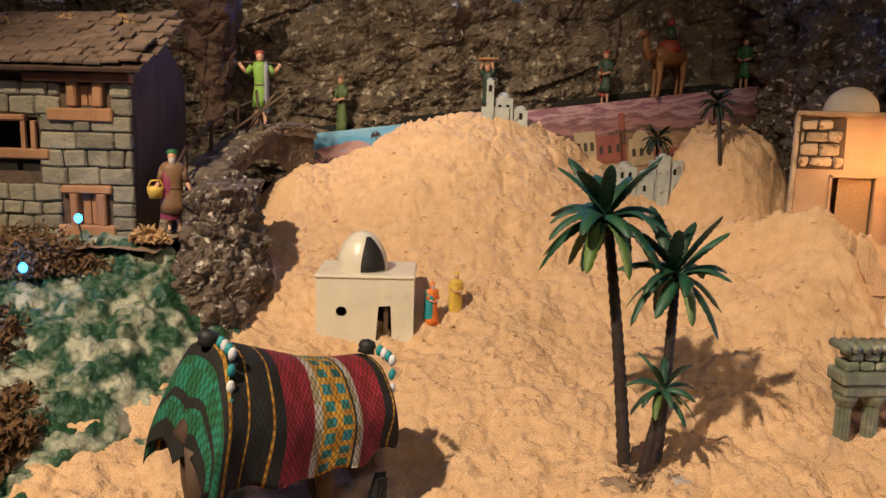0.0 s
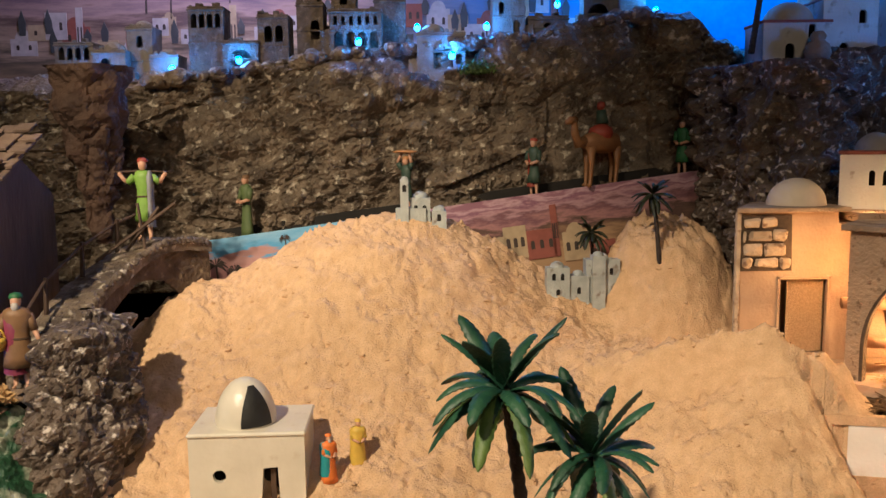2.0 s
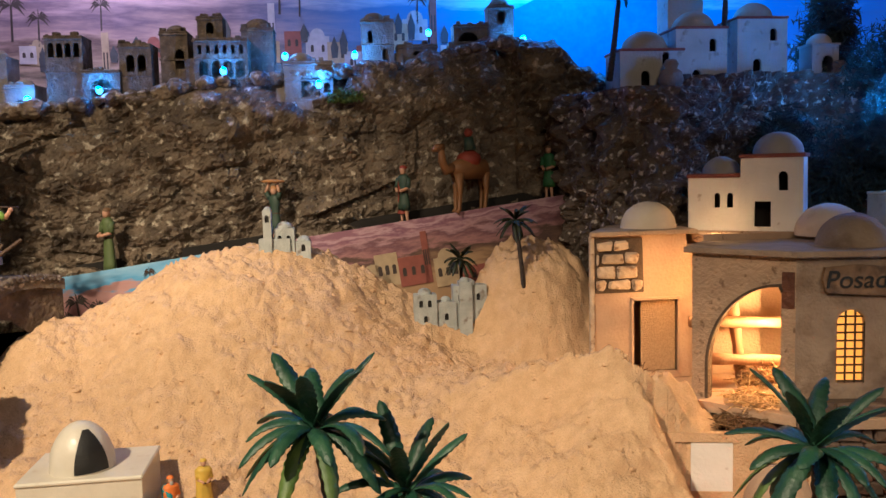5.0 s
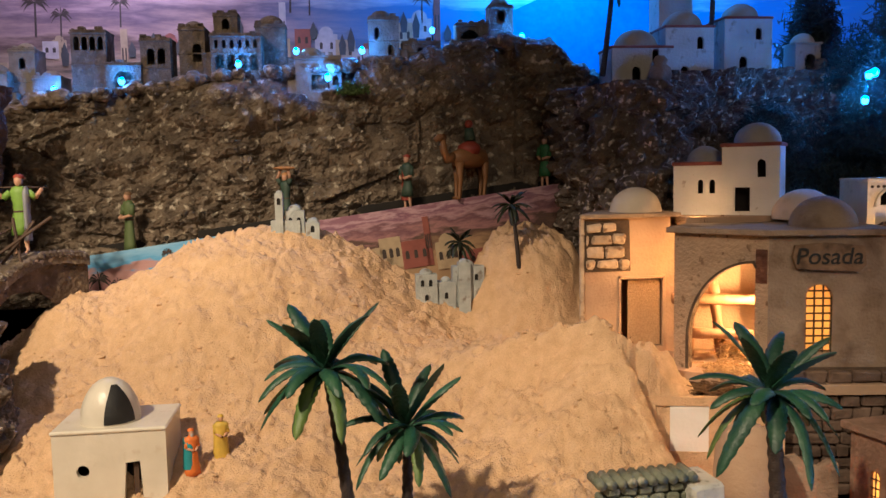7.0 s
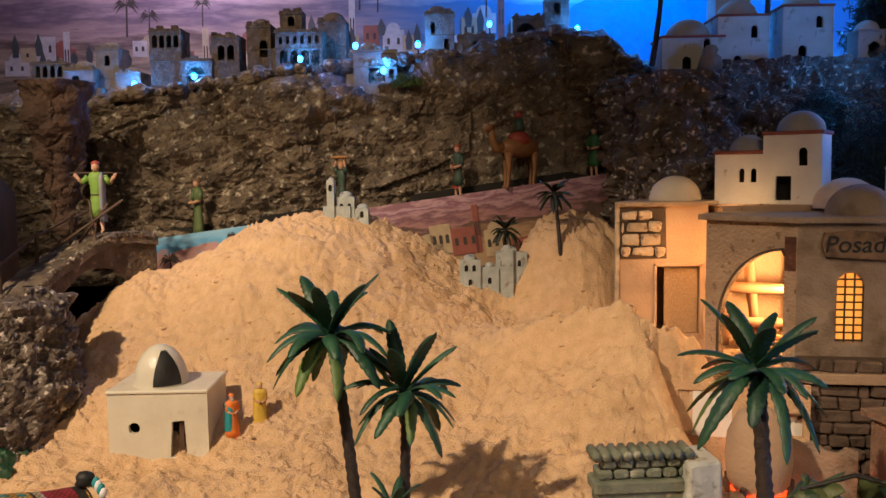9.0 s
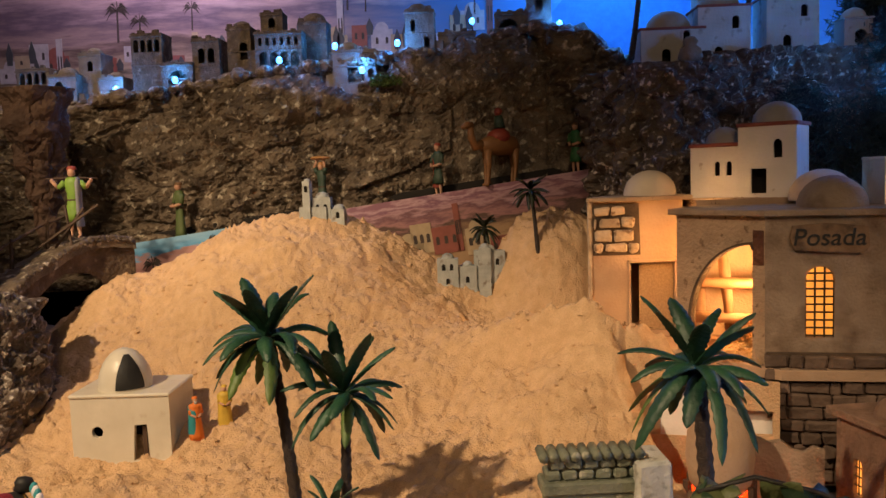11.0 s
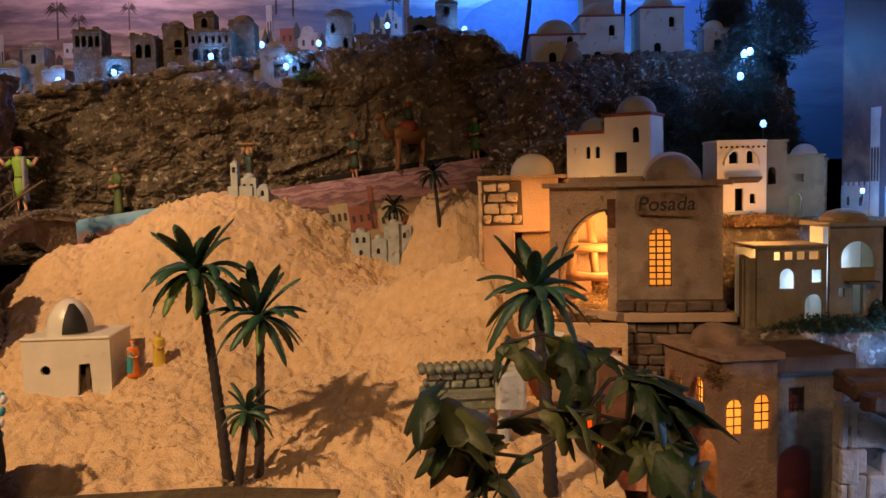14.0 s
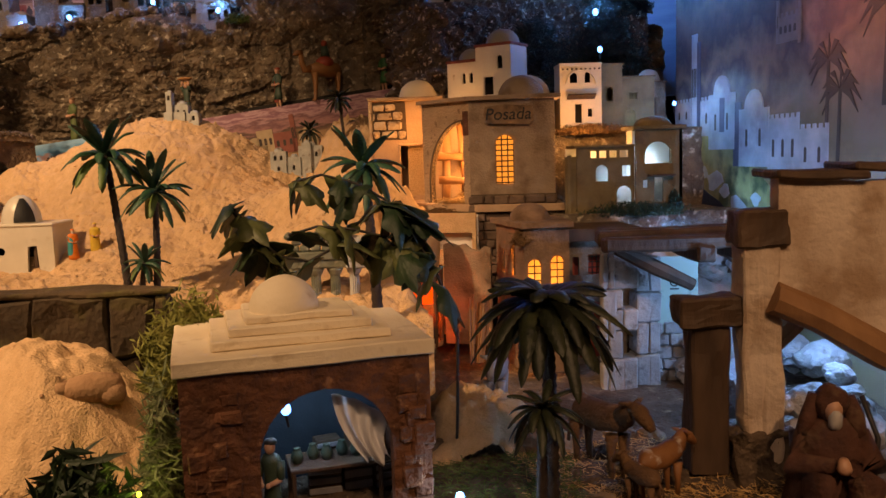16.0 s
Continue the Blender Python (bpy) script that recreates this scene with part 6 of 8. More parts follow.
bm = bmesh.new()
tube(bm, [(-0.066, 0, -0.005), (-0.02, 0, -0.03), (0.03, 0, -0.055)], [0.009, 0.010, 0.008], 8)
part("brace", bm, DARKWOOD, roofb)

# shed near the end of the path
shed = thing("stable_shed", "plastered stable shed with timber posts and dark roof boards", "shed", 0.90, 0.343, 0.10)
SB = (0.90, 0.343, 0.10)
SHEDP = mat("shed_plaster", (0.56, 0.43, 0.33), (0.72, 0.58, 0.46), 20, 0.9, 0.8, 120, (0.40, 0.27, 0.18), 14, (0.48, 0.62))


def chunk(ob, name, x0, x1, y0, y1, z0, z1, material, amp=0.002, cuts=5, rot=0.0):
    bm = bmesh.new()
    box(bm, -(x1 - x0) / 2, (x1 - x0) / 2, y0, y1, -(z1 - z0) / 2, (z1 - z0) / 2, 0.002)
    bmesh.ops.subdivide_edges(bm, edges=bm.edges[:], cuts=cuts, use_grid_fill=True)
    wobble(bm, amp, 40)
    bmesh.ops.transform(bm, matrix=pose((x0 + x1) / 2, 0, (z0 + z1) / 2, 0, rot, 0), verts=bm.verts)
    return part(name, bm, material, ob)


chunk(shed, "plaster_post", -0.029, 0.008, -0.012, 0.016, 0.0, 0.245, SHEDP, 0.005, 7, -2)
chunk(shed, "post_foot", -0.036, 0.026, -0.016, 0.020, -0.005, 0.045, DARKEARTH, 0.010, 6, -4)
chunk(shed, "timber_post", -0.074, -0.038, 0.0, 0.03, 0.0, 0.150, DARKWOOD, 0.003)
chunk(shed, "capital", -0.087, -0.010, -0.006, 0.03, 0.148, 0.176, DARKWOOD, 0.003)
chunk(shed, "capital", -0.036, 0.012, -0.016, 0.022, 0.225, 0.258, DARKWOOD, 0.003)
run_wall(shed, (0.903, 0.335), (1.14, 0.335), 0.2, 0.4, SHEDP, [], 0.02, "wall", SB, "", lambda w: [(0, 0.272), (0.04, 0.258), (0.10, 0.222), (0.16, 0.196), (w, 0.18), (w, 0.38), (0.13, 0.384), (0.075, 0.382), (0, 0.393)])
bm = bmesh.new()
tube(bm, [(-0.004, -0.014, 0.178), (0.04, -0.016, 0.158), (0.10, -0.016, 0.122), (0.18, -0.016, 0.085)], [0.016, 0.015, 0.016, 0.015], 8)
wobble(bm, 0.002, 40)
part("brace", bm, WOOD, shed, "reddish timber brace")
bm = bmesh.new()
tube(bm, [(-0.005, 0.02, 0.11), (0.05, 0.025, 0.16)], [0.011, 0.012], 8)
part("strut", bm, WOOD, shed)
for k, (x0, x1) in enumerate(((-0.002, 0.085), (0.07, 0.16), (0.15, 0.24))):
    chunk(shed, "roof_board", x0, x1, -0.018, 0.05, 0.286 + (0.005 if k % 2 else 0.0), 0.294 + (0.005 if k % 2 else 0.0), DARKWOOD, 0.002, 3, 1.5)

# rubble under the blue lamps
def boulder(name, label, x, y, z, r, material, seed, group="rubble"):
    bm = bmesh.new()
    bmesh.ops.create_icosphere(bm, subdivisions=3, radius=r)
    for v in bm.verts:
        v.co *= 1 + 0.30 * crag(v.co + Vector((seed, 0, 0)), 0.8 / r) - 0.2
        v.co.z *= 0.7
    ob = link(name, bm, material)
    ob.matrix_world = pose(x, y, z, 0, 0, seed * 40)
    return tagged(ob, label, "rock", group)


rnd = random.Random(77)
for k in range(22):
    boulder("rock", "pale angular rock on the stable floor", 0.93 + rnd.random() * 0.15, 0.38 + rnd.random() * 0.30, 0.105 + rnd.random() * 0.05, rnd.uniform(0.018, 0.036), BLUESTONE, k)
for k in range(9):
    boulder("rock", "sandy stone beside the path", 0.57 + rnd.random() * 0.14, 0.40 + rnd.random() * 0.22, 0.105, rnd.uniform(0.015, 0.03), BASE, 40 + k, "path stones")
for k in range(8):
    boulder("rock", "white rock on the blue-lit river bank", 0.93 + rnd.random() * 0.12, 0.74 + rnd.random() * 0.12, 0.22 + 0.05 * rnd.random(), rnd.uniform(0.015, 0.03), BLUESTONE, 60 + k, "river rocks")
bank = sheet(40, 40, lambda u, v: Vector((0.90 + 0.22 * u, 0.70 + 0.20 * v, 0.10 + 0.17 * v + 0.02 * math.sin(u * 7)))) 
for v in bank.verts:
    v.co.z += 0.01 * crag(v.co, 25)
structure("river_bank", bank, PALEGROUND, "pale rocky bank below the village", True)

def seated_man(x, y, z, s, turn):
    """A seated figurine wrapped in a hooded cloak, one mesh."""
    bm = bmesh.new()
    lathe(bm, [(0.0, 0.0), (0.36 * s, 0.0), (0.35 * s, 0.10 * s), (0.30 * s, 0.30 * s), (0.25 * s, 0.52 * s), (0.22 * s, 0.66 * s), (0.12 * s, 0.76 * s), (0.0, 0.78 * s)], (0, 0, 0), 28, 0, 1.0, 0.85)
    for q in (-1, 1):
        tube(bm, [(0.12 * q * s, -0.05 * s, 0.34 * s), (0.17 * q * s, -0.36 * s, 0.36 * s), (0.16 * q * s, -0.38 * s, 0.05 * s)], [0.15 * s, 0.13 * s, 0.11 * s], 12)
        tube(bm, [(0.22 * q * s, 0.0, 0.62 * s), (0.30 * q * s, -0.14 * s, 0.42 * s), (0.08 * q * s, -0.36 * s, 0.48 * s)], [0.09 * s, 0.09 * s, 0.06 * s], 10)
    ball(bm, (0.0, -0.36 * s, 0.49 * s), 0.06 * s, 10, 1)
    ball(bm, (0.0, -0.075 * s, 0.855 * s), 0.085 * s, 14, 1, 0.9, 1.0, 1.15)
    ball(bm, (0.0, -0.13 * s, 0.78 * s), 0.075 * s, 12, 2, 0.9, 0.8, 1.3)
    ball(bm, (0.0, 0.0, 0.89 * s), 0.140 * s, 16, 0, 0.95, 0.95, 1.12)
    tube(bm, [(0.13 * s, 0.03 * s, 0.95 * s), (0.17 * s, 0.0, 0.78 * s), (0.20 * s, -0.02 * s, 0.62 * s)], [0.05 * s, 0.07 * s, 0.08 * s], 8)
    tube(bm, [(-0.13 * s, 0.03 * s, 0.95 * s), (-0.17 * s, 0.0, 0.78 * s), (-0.20 * s, -0.02 * s, 0.62 * s)], [0.05 * s, 0.07 * s, 0.08 * s], 8)
    tube(bm, [(0.30 * s, -0.12 * s, 0.30 * s), (0.36 * s, -0.02 * s, 0.62 * s), (0.26 * s, 0.10 * s, 0.92 * s)], 0.022 * s, 6, 3)
    wobble(bm, 0.03 * s, 5.0 / s)
    for v in bm.verts:
        a = math.atan2(v.co.y, v.co.x)
        k = 1 + 0.055 * math.sin(a * 13 + v.co.z * 3 / s) * max(0.0, 1 - v.co.z / (0.75 * s))
        v.co.x, v.co.y = v.co.x * k, v.co.y * k
        v.co.z = max(v.co.z, 0.0)
    ob = link("figurine", bm, [REDC2, SKIN, GREYHAIR, IRON], True)
    ob.matrix_world = pose(x, y, z, 0, 0, turn)
    return tagged(ob, "seated old man figurine in a hooded red-brown cloak", "figurine", "stable figurines")


REDC2 = mat("red_brown_cloak", (0.05, 0.018, 0.012), (0.11, 0.042, 0.026), 40, 0.85, 0.9, 120, (0.15, 0.09, 0.055), 30, (0.55, 0.7))
seated_man(0.924, 0.270, 0.098, 0.108, -12)


def straw_litter(name, label, x0, x1, y0, y1, count, material, seed, length=0.012, lift=0.0):
    """Loose stalks lying over the ground."""
    rnd = random.Random(seed)
    verts, faces = [], []
    for _ in range(count):
        x, y = rnd.uniform(x0, x1), rnd.uniform(y0, y1)
        c = Vector((x, y, earth_z(x, y) + 0.001 + lift * rnd.random()))
        a = rnd.random() * 6.3
        d = Vector((math.cos(a), math.sin(a), rnd.uniform(-0.1, 0.35))) * length * rnd.uniform(0.4, 1.0)
        s = Vector((-d.y, d.x, 0)).normalized() * 0.0005
        i = len(verts)
        verts += [c - s, c + s, c + d + s * 0.5, c + d - s * 0.5 + Vector((0, 0, 0.0006))]
        faces.append((i, i + 1, i + 2, i + 3))
    me = bpy.data.meshes.new(name)
    me.from_pydata([tuple(v) for v in verts], [], faces)
    me.materials.append(material)
    return tagged(new(name, me), label, "straw", "", "stuff")


def earth_z(x, y):
    return 0.10 + 0.012 * tri_noise((x, y, 0), 7) + 0.006 * tri_noise((x, y, 3), 40)


straw_litter("straw", "loose straw trodden into the stable ground", 0.66, 0.98, 0.20, 0.46, 5200, STRAW, 3)
straw_litter("straw", "dry grass litter round the palm feet", 0.56, 0.72, 0.18, 0.40, 2600, GREENMOSS, 4, 0.014, 0.004)
rnd = random.Random(88)
for k in range(26):
    boulder("rock", "brown rubble stone on the stable ground", 0.60 + rnd.random() * 0.34, 0.20 + rnd.random() * 0.28, 0.098, rnd.uniform(0.007, 0.018), DARKEARTH if k % 3 else BASE, 110 + k, "stable rubble")


def path_point(u, v):
    x, y = 0.535 + 0.20 * u, 0.40 + 0.24 * v
    z = 0.085 + 0.055 * bump2(x, y, 0.61, 0.50, 0.05, 0.055) + 0.035 * bump2(x, y, 0.66, 0.45, 0.05, 0.04)
    return (x, y, z + 0.010 * crag((x, y, 0.0), 28) + 0.003 * tri_noise((x, y, 1), 70))


structure("path_mound", sheet(90, 90, path_point), SAND, "lumpy orange sand bank beside the path", True)



def ox(label, x, y, z, s, turn, material, lying=False, graze=False):
    """A four-legged animal figurine, one mesh, head along -x."""
    bm = bmesh.new()
    up = 0.12 if lying else 0.42
    g = 0.72 if graze else 0.9
    tube(bm, [(0.42 * s, 0, (up + 0.2) * s), (0.30 * s, 0, (up + 0.22) * s), (0, 0, (up + 0.2) * s), (-0.28 * s, 0, (up + 0.25) * s), (-0.40 * s, 0, (up + 0.30) * s)], [0.06 * s, 0.18 * s * g, 0.19 * s * g, 0.17 * s * g, 0.09 * s], 12)
    hx, hz = (-0.62, 0.02) if graze else (-0.52, 0.40)
    tube(bm, [(-0.34 * s, 0, (up + 0.28) * s), ((hx + 0.04) * s, 0, (up + hz + 0.03) * s), (hx * s, 0, (up + hz) * s)], [0.13 * s, 0.08 * s, 0.07 * s], 12)
    tube(bm, [((hx + 0.03) * s, 0, (up + hz + 0.04) * s), ((hx - 0.08) * s, 0, (up + hz - 0.03) * s), ((hx - 0.20) * s, 0, (up + hz - 0.13) * s), ((hx - 0.23) * s, 0, (up + hz - 0.16) * s)], [0.085 * s, 0.088 * s, 0.058 * s, 0.04 * s], 10)
    for q in (-1, 1):
        tube(bm, [((hx + 0.03) * s, 0.06 * q * s, (up + hz + 0.07) * s), ((hx + 0.07) * s, 0.17 * q * s, (up + hz + 0.09) * s)], [0.04 * s, 0.012 * s], 6)
        for lx in (-0.26, 0.30):
            if lying:
                tube(bm, [(lx * s, 0.12 * q * s, 0.2 * s), ((lx - 0.10) * s, 0.20 * q * s, 0.06 * s), ((lx - 0.34) * s, 0.20 * q * s, 0.035 * s)], [0.08 * s, 0.05 * s, 0.03 * s], 7)
            else:
                tube(bm, [(lx * s, 0.09 * q * s, 0.5 * s), ((lx + 0.02) * s, 0.09 * q * s, 0.24 * s), (lx * s, 0.09 * q * s, 0.0)], [0.075 * s, 0.042 * s, 0.036 * s], 7)
    tube(bm, [(0.42 * s, 0, (up + 0.2) * s), (0.50 * s, 0.02 * s, (up + 0.05) * s), (0.5 * s, 0.05 * s, max(0.03, up - 0.2) * s)], [0.025 * s, 0.018 * s, 0.022 * s], 6)
    wobble(bm, 0.015 * s, 5.0 / s)
    ob = link("animal_figurine", bm, material, True)
    ob.matrix_world = pose(x, y, z, 0, 0, turn)
    return tagged(ob, label, "figurine", "animal figurines")


SPOT = mat("spotted_hide", (0.30, 0.13, 0.05), (0.22, 0.09, 0.035), 40, 0.6, 0.2, 200, (0.6, 0.55, 0.5), 18, (0.55, 0.6))
ox("brown and white cow figurine standing near the palm", 0.785, 0.305, 0.097, 0.064, 215, SPOT)
ox("pale brown goat figurine beside the cow", 0.762, 0.285, 0.097, 0.050, 300, FUR)
ox("brown donkey figurine standing near the palm", 0.745, 0.375, 0.097, 0.092, 120, FUR)
ox("dark grey ox figurine on the sandy path", 0.655, 0.56, 0.105, 0.085, 80, GREYC)

# ---------------------------------------------------------------- garden wall and sand in front of it
gw = thing("garden_wall", "low dark brown stone garden wall across the sand", "wall", 0.04, 0.402, 0.10, 1)
rnd = random.Random(9)
bm = bmesh.new()
box(bm, -0.44, 0.27, 0.002, 0.018, 0.0, 0.186)
part("core", bm, MORTAR, gw)
for row in range(3):
    x = -0.44
    while x < 0.27:
        w = rnd.uniform(0.03, 0.09)
        bm = bmesh.new()
        box(bm, x, min(x + w, 0.275) - 0.002, -0.006 - 0.004 * rnd.random(), 0.02, 0.063 * row, 0.063 * row + 0.0605, 0.003)
        bmesh.ops.subdivide_edges(bm, edges=bm.edges[:], cuts=2, use_grid_fill=True)
        wobble(bm, 0.006, 38)
        part("stone", bm, WALLSTONE, gw)
        x += w
bm = bmesh.new()
box(bm, -0.445, 0.278, -0.009, 0.026, 0.187, 0.1925, 0.0015)
bmesh.ops.subdivide_edges(bm, edges=bm.edges[:], cuts=8, use_grid_fill=True)
wobble(bm, 0.005, 34)
part("coping", bm, WALLSTONE, gw, "dark mossy coping")


def mound_z(x, y):
    z = 0.10 + 0.118 * math.exp(-0.6 * (((x - 0.215) / 0.10) ** 2 + ((y - 0.375) / 0.09) ** 2) ** 1.6) + 0.05 * bump2(x, y, 0.08, 0.40, 0.1, 0.06) + 0.02 * bump2(x, y, 0.24, 0.27, 0.08, 0.05)
    return z + 0.010 * crag((x, y * 0.7, 0.0), 13) + 0.005 * crag((x, y, 2.0), 36) + 0.002 * tri_noise((x, y, 1), 90, 3)


def patch_point(u, v):
    x, y = -0.05 + 0.40 * u, 0.12 + 0.275 * v
    return (x, y, mound_z(x, y))


structure("sand_mound", sheet(170, 120, patch_point), SAND, "small sandy mound in front of the garden wall", True)


def resting_calf(x, y, z, s, turn):
    """A calf lying on the sand with its head stretched out, one mesh, head along -x."""
    bm = bmesh.new()
    tube(bm, [(0.50 * s, 0, 0.20 * s), (0.40 * s, 0, 0.27 * s), (0.05 * s, 0, 0.30 * s), (-0.28 * s, 0, 0.27 * s), (-0.42 * s, 0, 0.22 * s)], [0.10 * s, 0.24 * s, 0.27 * s, 0.22 * s, 0.10 * s], 16)
    ball(bm, (0.36 * s, -0.12 * s, 0.20 * s), 0.20 * s, 14, 0, 1.1, 0.8, 1.0)
    tube(bm, [(-0.30 * s, 0, 0.30 * s), (-0.55 * s, -0.04 * s, 0.28 * s), (-0.78 * s, -0.08 * s, 0.20 * s)], [0.17 * s, 0.11 * s, 0.10 * s], 12)
    tube(bm, [(-0.74 * s, -0.08 * s, 0.22 * s), (-0.95 * s, -0.10 * s, 0.14 * s)], [0.115 * s, 0.07 * s], 12)
    ball(bm, (-0.98 * s, -0.10 * s, 0.13 * s), 0.070 * s, 10, 1)
    for q in (-1, 1):
        ball(bm, (-0.70 * s, (-0.07 + 0.13 * q) * s, 0.29 * s), 0.055 * s, 8, 0, 0.6, 1.3, 0.8)
        tube(bm, [(-0.20 * s, 0.14 * q * s, 0.14 * s), (-0.42 * s, 0.17 * q * s, 0.05 * s), (-0.20 * s, 0.20 * q * s, 0.04 * s)], [0.07 * s, 0.05 * s, 0.04 * s], 8)
    wobble(bm, 0.03 * s, 4.0 / s)
    ob = link("calf_figurine", bm, [CALF, BLACK], True)
    ob.matrix_world = pose(x, y, z, 0, 0, turn)
    return tagged(ob, "sandy brown calf figurine lying on a sandy mound", "figurine", "stable animals")


CALF = mat("sandy_hide", (0.34, 0.19, 0.10), (0.44, 0.26, 0.145), 40, 0.85, 0.5, 260, (0.24, 0.13, 0.07), 22, (0.52, 0.7))
resting_calf(0.262, 0.325, mound_z(0.262, 0.325) - 0.008, 0.056, 12)

# cream box at the far end of the wall
cube_house("plaster_cube", "plain cream plaster cube house on the wall", 0.035, 0.36, 0.10, 0.075, 0.05, 0.185, CREAM, [])

# ---------------------------------------------------------------- gate house with stepped roof
gh = thing("gate_house", "dark red stone gate house with cream stepped roof and dome", "house", 0.476, 0.2425, 0.095, 15.6)
W, D, HT = 0.206, 0.150, 0.156
walls(gh, W, D, HT, REDBRICK, [arch(0.013, 0.004, 0.112, 0.130, 16)], [], [], 0.012)
for k, (i, z0, z1) in enumerate(((-0.004, 0.156, 0.169), (0.026, 0.1692, 0.177), (0.040, 0.1772, 0.185), (0.054, 0.1852, 0.192))):
    bm = bmesh.new()
    y1 = D - i * 0.75
    box(bm, -W / 2 + i * 1.05, W / 2 - i * 1.05, i * 0.8 - 0.002, y1 + 0.002, z0, z1, 0.0012)
    bmesh.ops.subdivide_edges(bm, edges=bm.edges[:], cuts=4, use_grid_fill=True)
    wobble(bm, 0.0012, 40)
    part("roof_step", bm, CREAM, gh)
add_dome(gh, -0.010, D / 2 - 0.002, 0.1915, 0.031, 0.030, CREAM)
for k in range(40):
    a = rnd.random()
    bm = bmesh.new()
    side_l = k % 2
    x0 = rnd.uniform(-0.100, -0.070) if side_l else rnd.uniform(0.072, 0.088)
    z0 = rnd.uniform(0.0, 0.13)
    box(bm, x0, x0 + rnd.uniform(0.010, 0.018), -0.0035 * rnd.random() - 0.001, 0.002, z0, z0 + rnd.uniform(0.010, 0.022), 0.0015)
    wobble(bm, 0.0015, 90)
    part("stone_chip", bm, REDBRICK, gh)
# curtain, shelf and pots within
cur = thing("curtain", "white draped curtain inside the gate house arch", "curtain", 0.515, 0.276, 0.10, 15.6)
def curtain_point(u, v):
    top, low = Vector((-0.026 + 0.050 * u, 0, 0.117 - 0.026 * u ** 1.6)), Vector((0.004 + 0.020 * u, 0, 0.052 + 0.004 * math.sin(u * 9)))
    p = low.lerp(top, v)
    return Vector((p.x - 0.006 * math.sin(math.pi * v), 0.005 * math.sin(u * 17) * (1.1 - 0.5 * v), p.z))


bm = sheet(30, 24, curtain_point)
r = bmesh.ops.extrude_face_region(bm, geom=bm.faces[:])
bmesh.ops.translate(bm, verts=[g for g in r["geom"] if isinstance(g, bmesh.types.BMVert)], vec=(0, 0.001, 0))
part("cloth", bm, CLOTH, cur, "", True)
tb = thing("stall_table", "small dark stall table inside the gate house", "table", 0.482, 0.315, 0.10, 15.6)
slab(tb, "tabletop", -0.04, 0.045, -0.02, 0.025, 0.040, 0.044, DARKWOOD)
for lx, ly in ((-0.037, -0.017), (0.042, -0.017), (-0.037, 0.022), (0.042, 0.022)):
    slab(tb, "leg", lx - 0.002, lx + 0.002, ly - 0.002, ly + 0.002, 0.0, 0.0398, DARKWOOD)
for k in range(6):
    pot = thing("jar", "small dark jar on the stall table", "jar", 0.452 + 0.013 * k, 0.305 + 0.004 * k + 0.006 * (k % 2), 0.144, 0, "jars on the stall")
    bm = bmesh.new()
    lathe(bm, [(0.0, 0.0), (0.004, 0.0), (0.0058, 0.006), (0.004, 0.011), (0.003, 0.013), (0.0036, 0.014), (0.0, 0.0135)], (0, 0, 0), 12)
    part("body", bm, DARKGREEN, pot, "", True)
# sheet added at the back, the inside's bluish shade put into its colour
slab(gh, "back_cloth", -0.088, 0.088, D - 0.020, D - 0.017, 0.004, 0.150, flat("blue_green_cloth", (0.016, 0.030, 0.042), 0.9), "dark blue-green cloth lining")
for k, (x, y, z, w, h) in enumerate(((0.470, 0.345, 0.10, 0.030, 0.030), (0.500, 0.352, 0.10, 0.026, 0.036), (0.474, 0.347, 0.1305, 0.024, 0.022), (0.527, 0.358, 0.10, 0.026, 0.026), (0.503, 0.354, 0.1365, 0.022, 0.018))):
    crate = thing("crate", "small dark crate stacked behind the stall", "crate", x, y, z, 12 + 5 * k, "crates behind the stall")
    slab(crate, "body", -w / 2, w / 2, -w / 2 + 0.002, w / 2 - 0.002, 0.0, h, DARKWOOD)
    for j in range(3):
        slab(crate, "slat", -w / 2 - 0.0006, w / 2 + 0.0006, -w / 2, -w / 2 + 0.0018, h * (0.08 + 0.32 * j), h * (0.30 + 0.32 * j), GREYC)
figure("figurine", "dark robed stall keeper figurine inside the gate house", 0.437, 0.262, 0.098, 0.085, -20, DARKGREEN, None, BLACK, "front", False, None, "stall figurines")


# ---------------------------------------------------------------- vine, bushes
def vine_leaf(size, seed):
    bm = bmesh.new()
    rnd = random.Random(seed)
    c = bm.verts.new((0.25 * size, 0, 0.06 * size))
    n = 20
    ring = []
    for k in range(n):
        a = 2 * math.pi * k / n
        r = size * (0.52 + 0.13 * math.cos(5 * a) + 0.04 * rnd.random())
        x, y = 0.45 * size + r * math.cos(a) * 1.1, r * math.sin(a) * 0.62
        ring.append(bm.verts.new((x, y, -0.42 * (x / size) ** 2 * size * 0.8 - 0.25 * abs(y))))
    for k in range(n):
        bm.faces.new((c, ring[k], ring[(k + 1) % n]))
    r = bmesh.ops.extrude_face_region(bm, geom=bm.faces[:])
    bmesh.ops.translate(bm, verts=[g for g in r["geom"] if isinstance(g, bmesh.types.BMVert)], vec=(0, 0, -0.0008))
    return bm


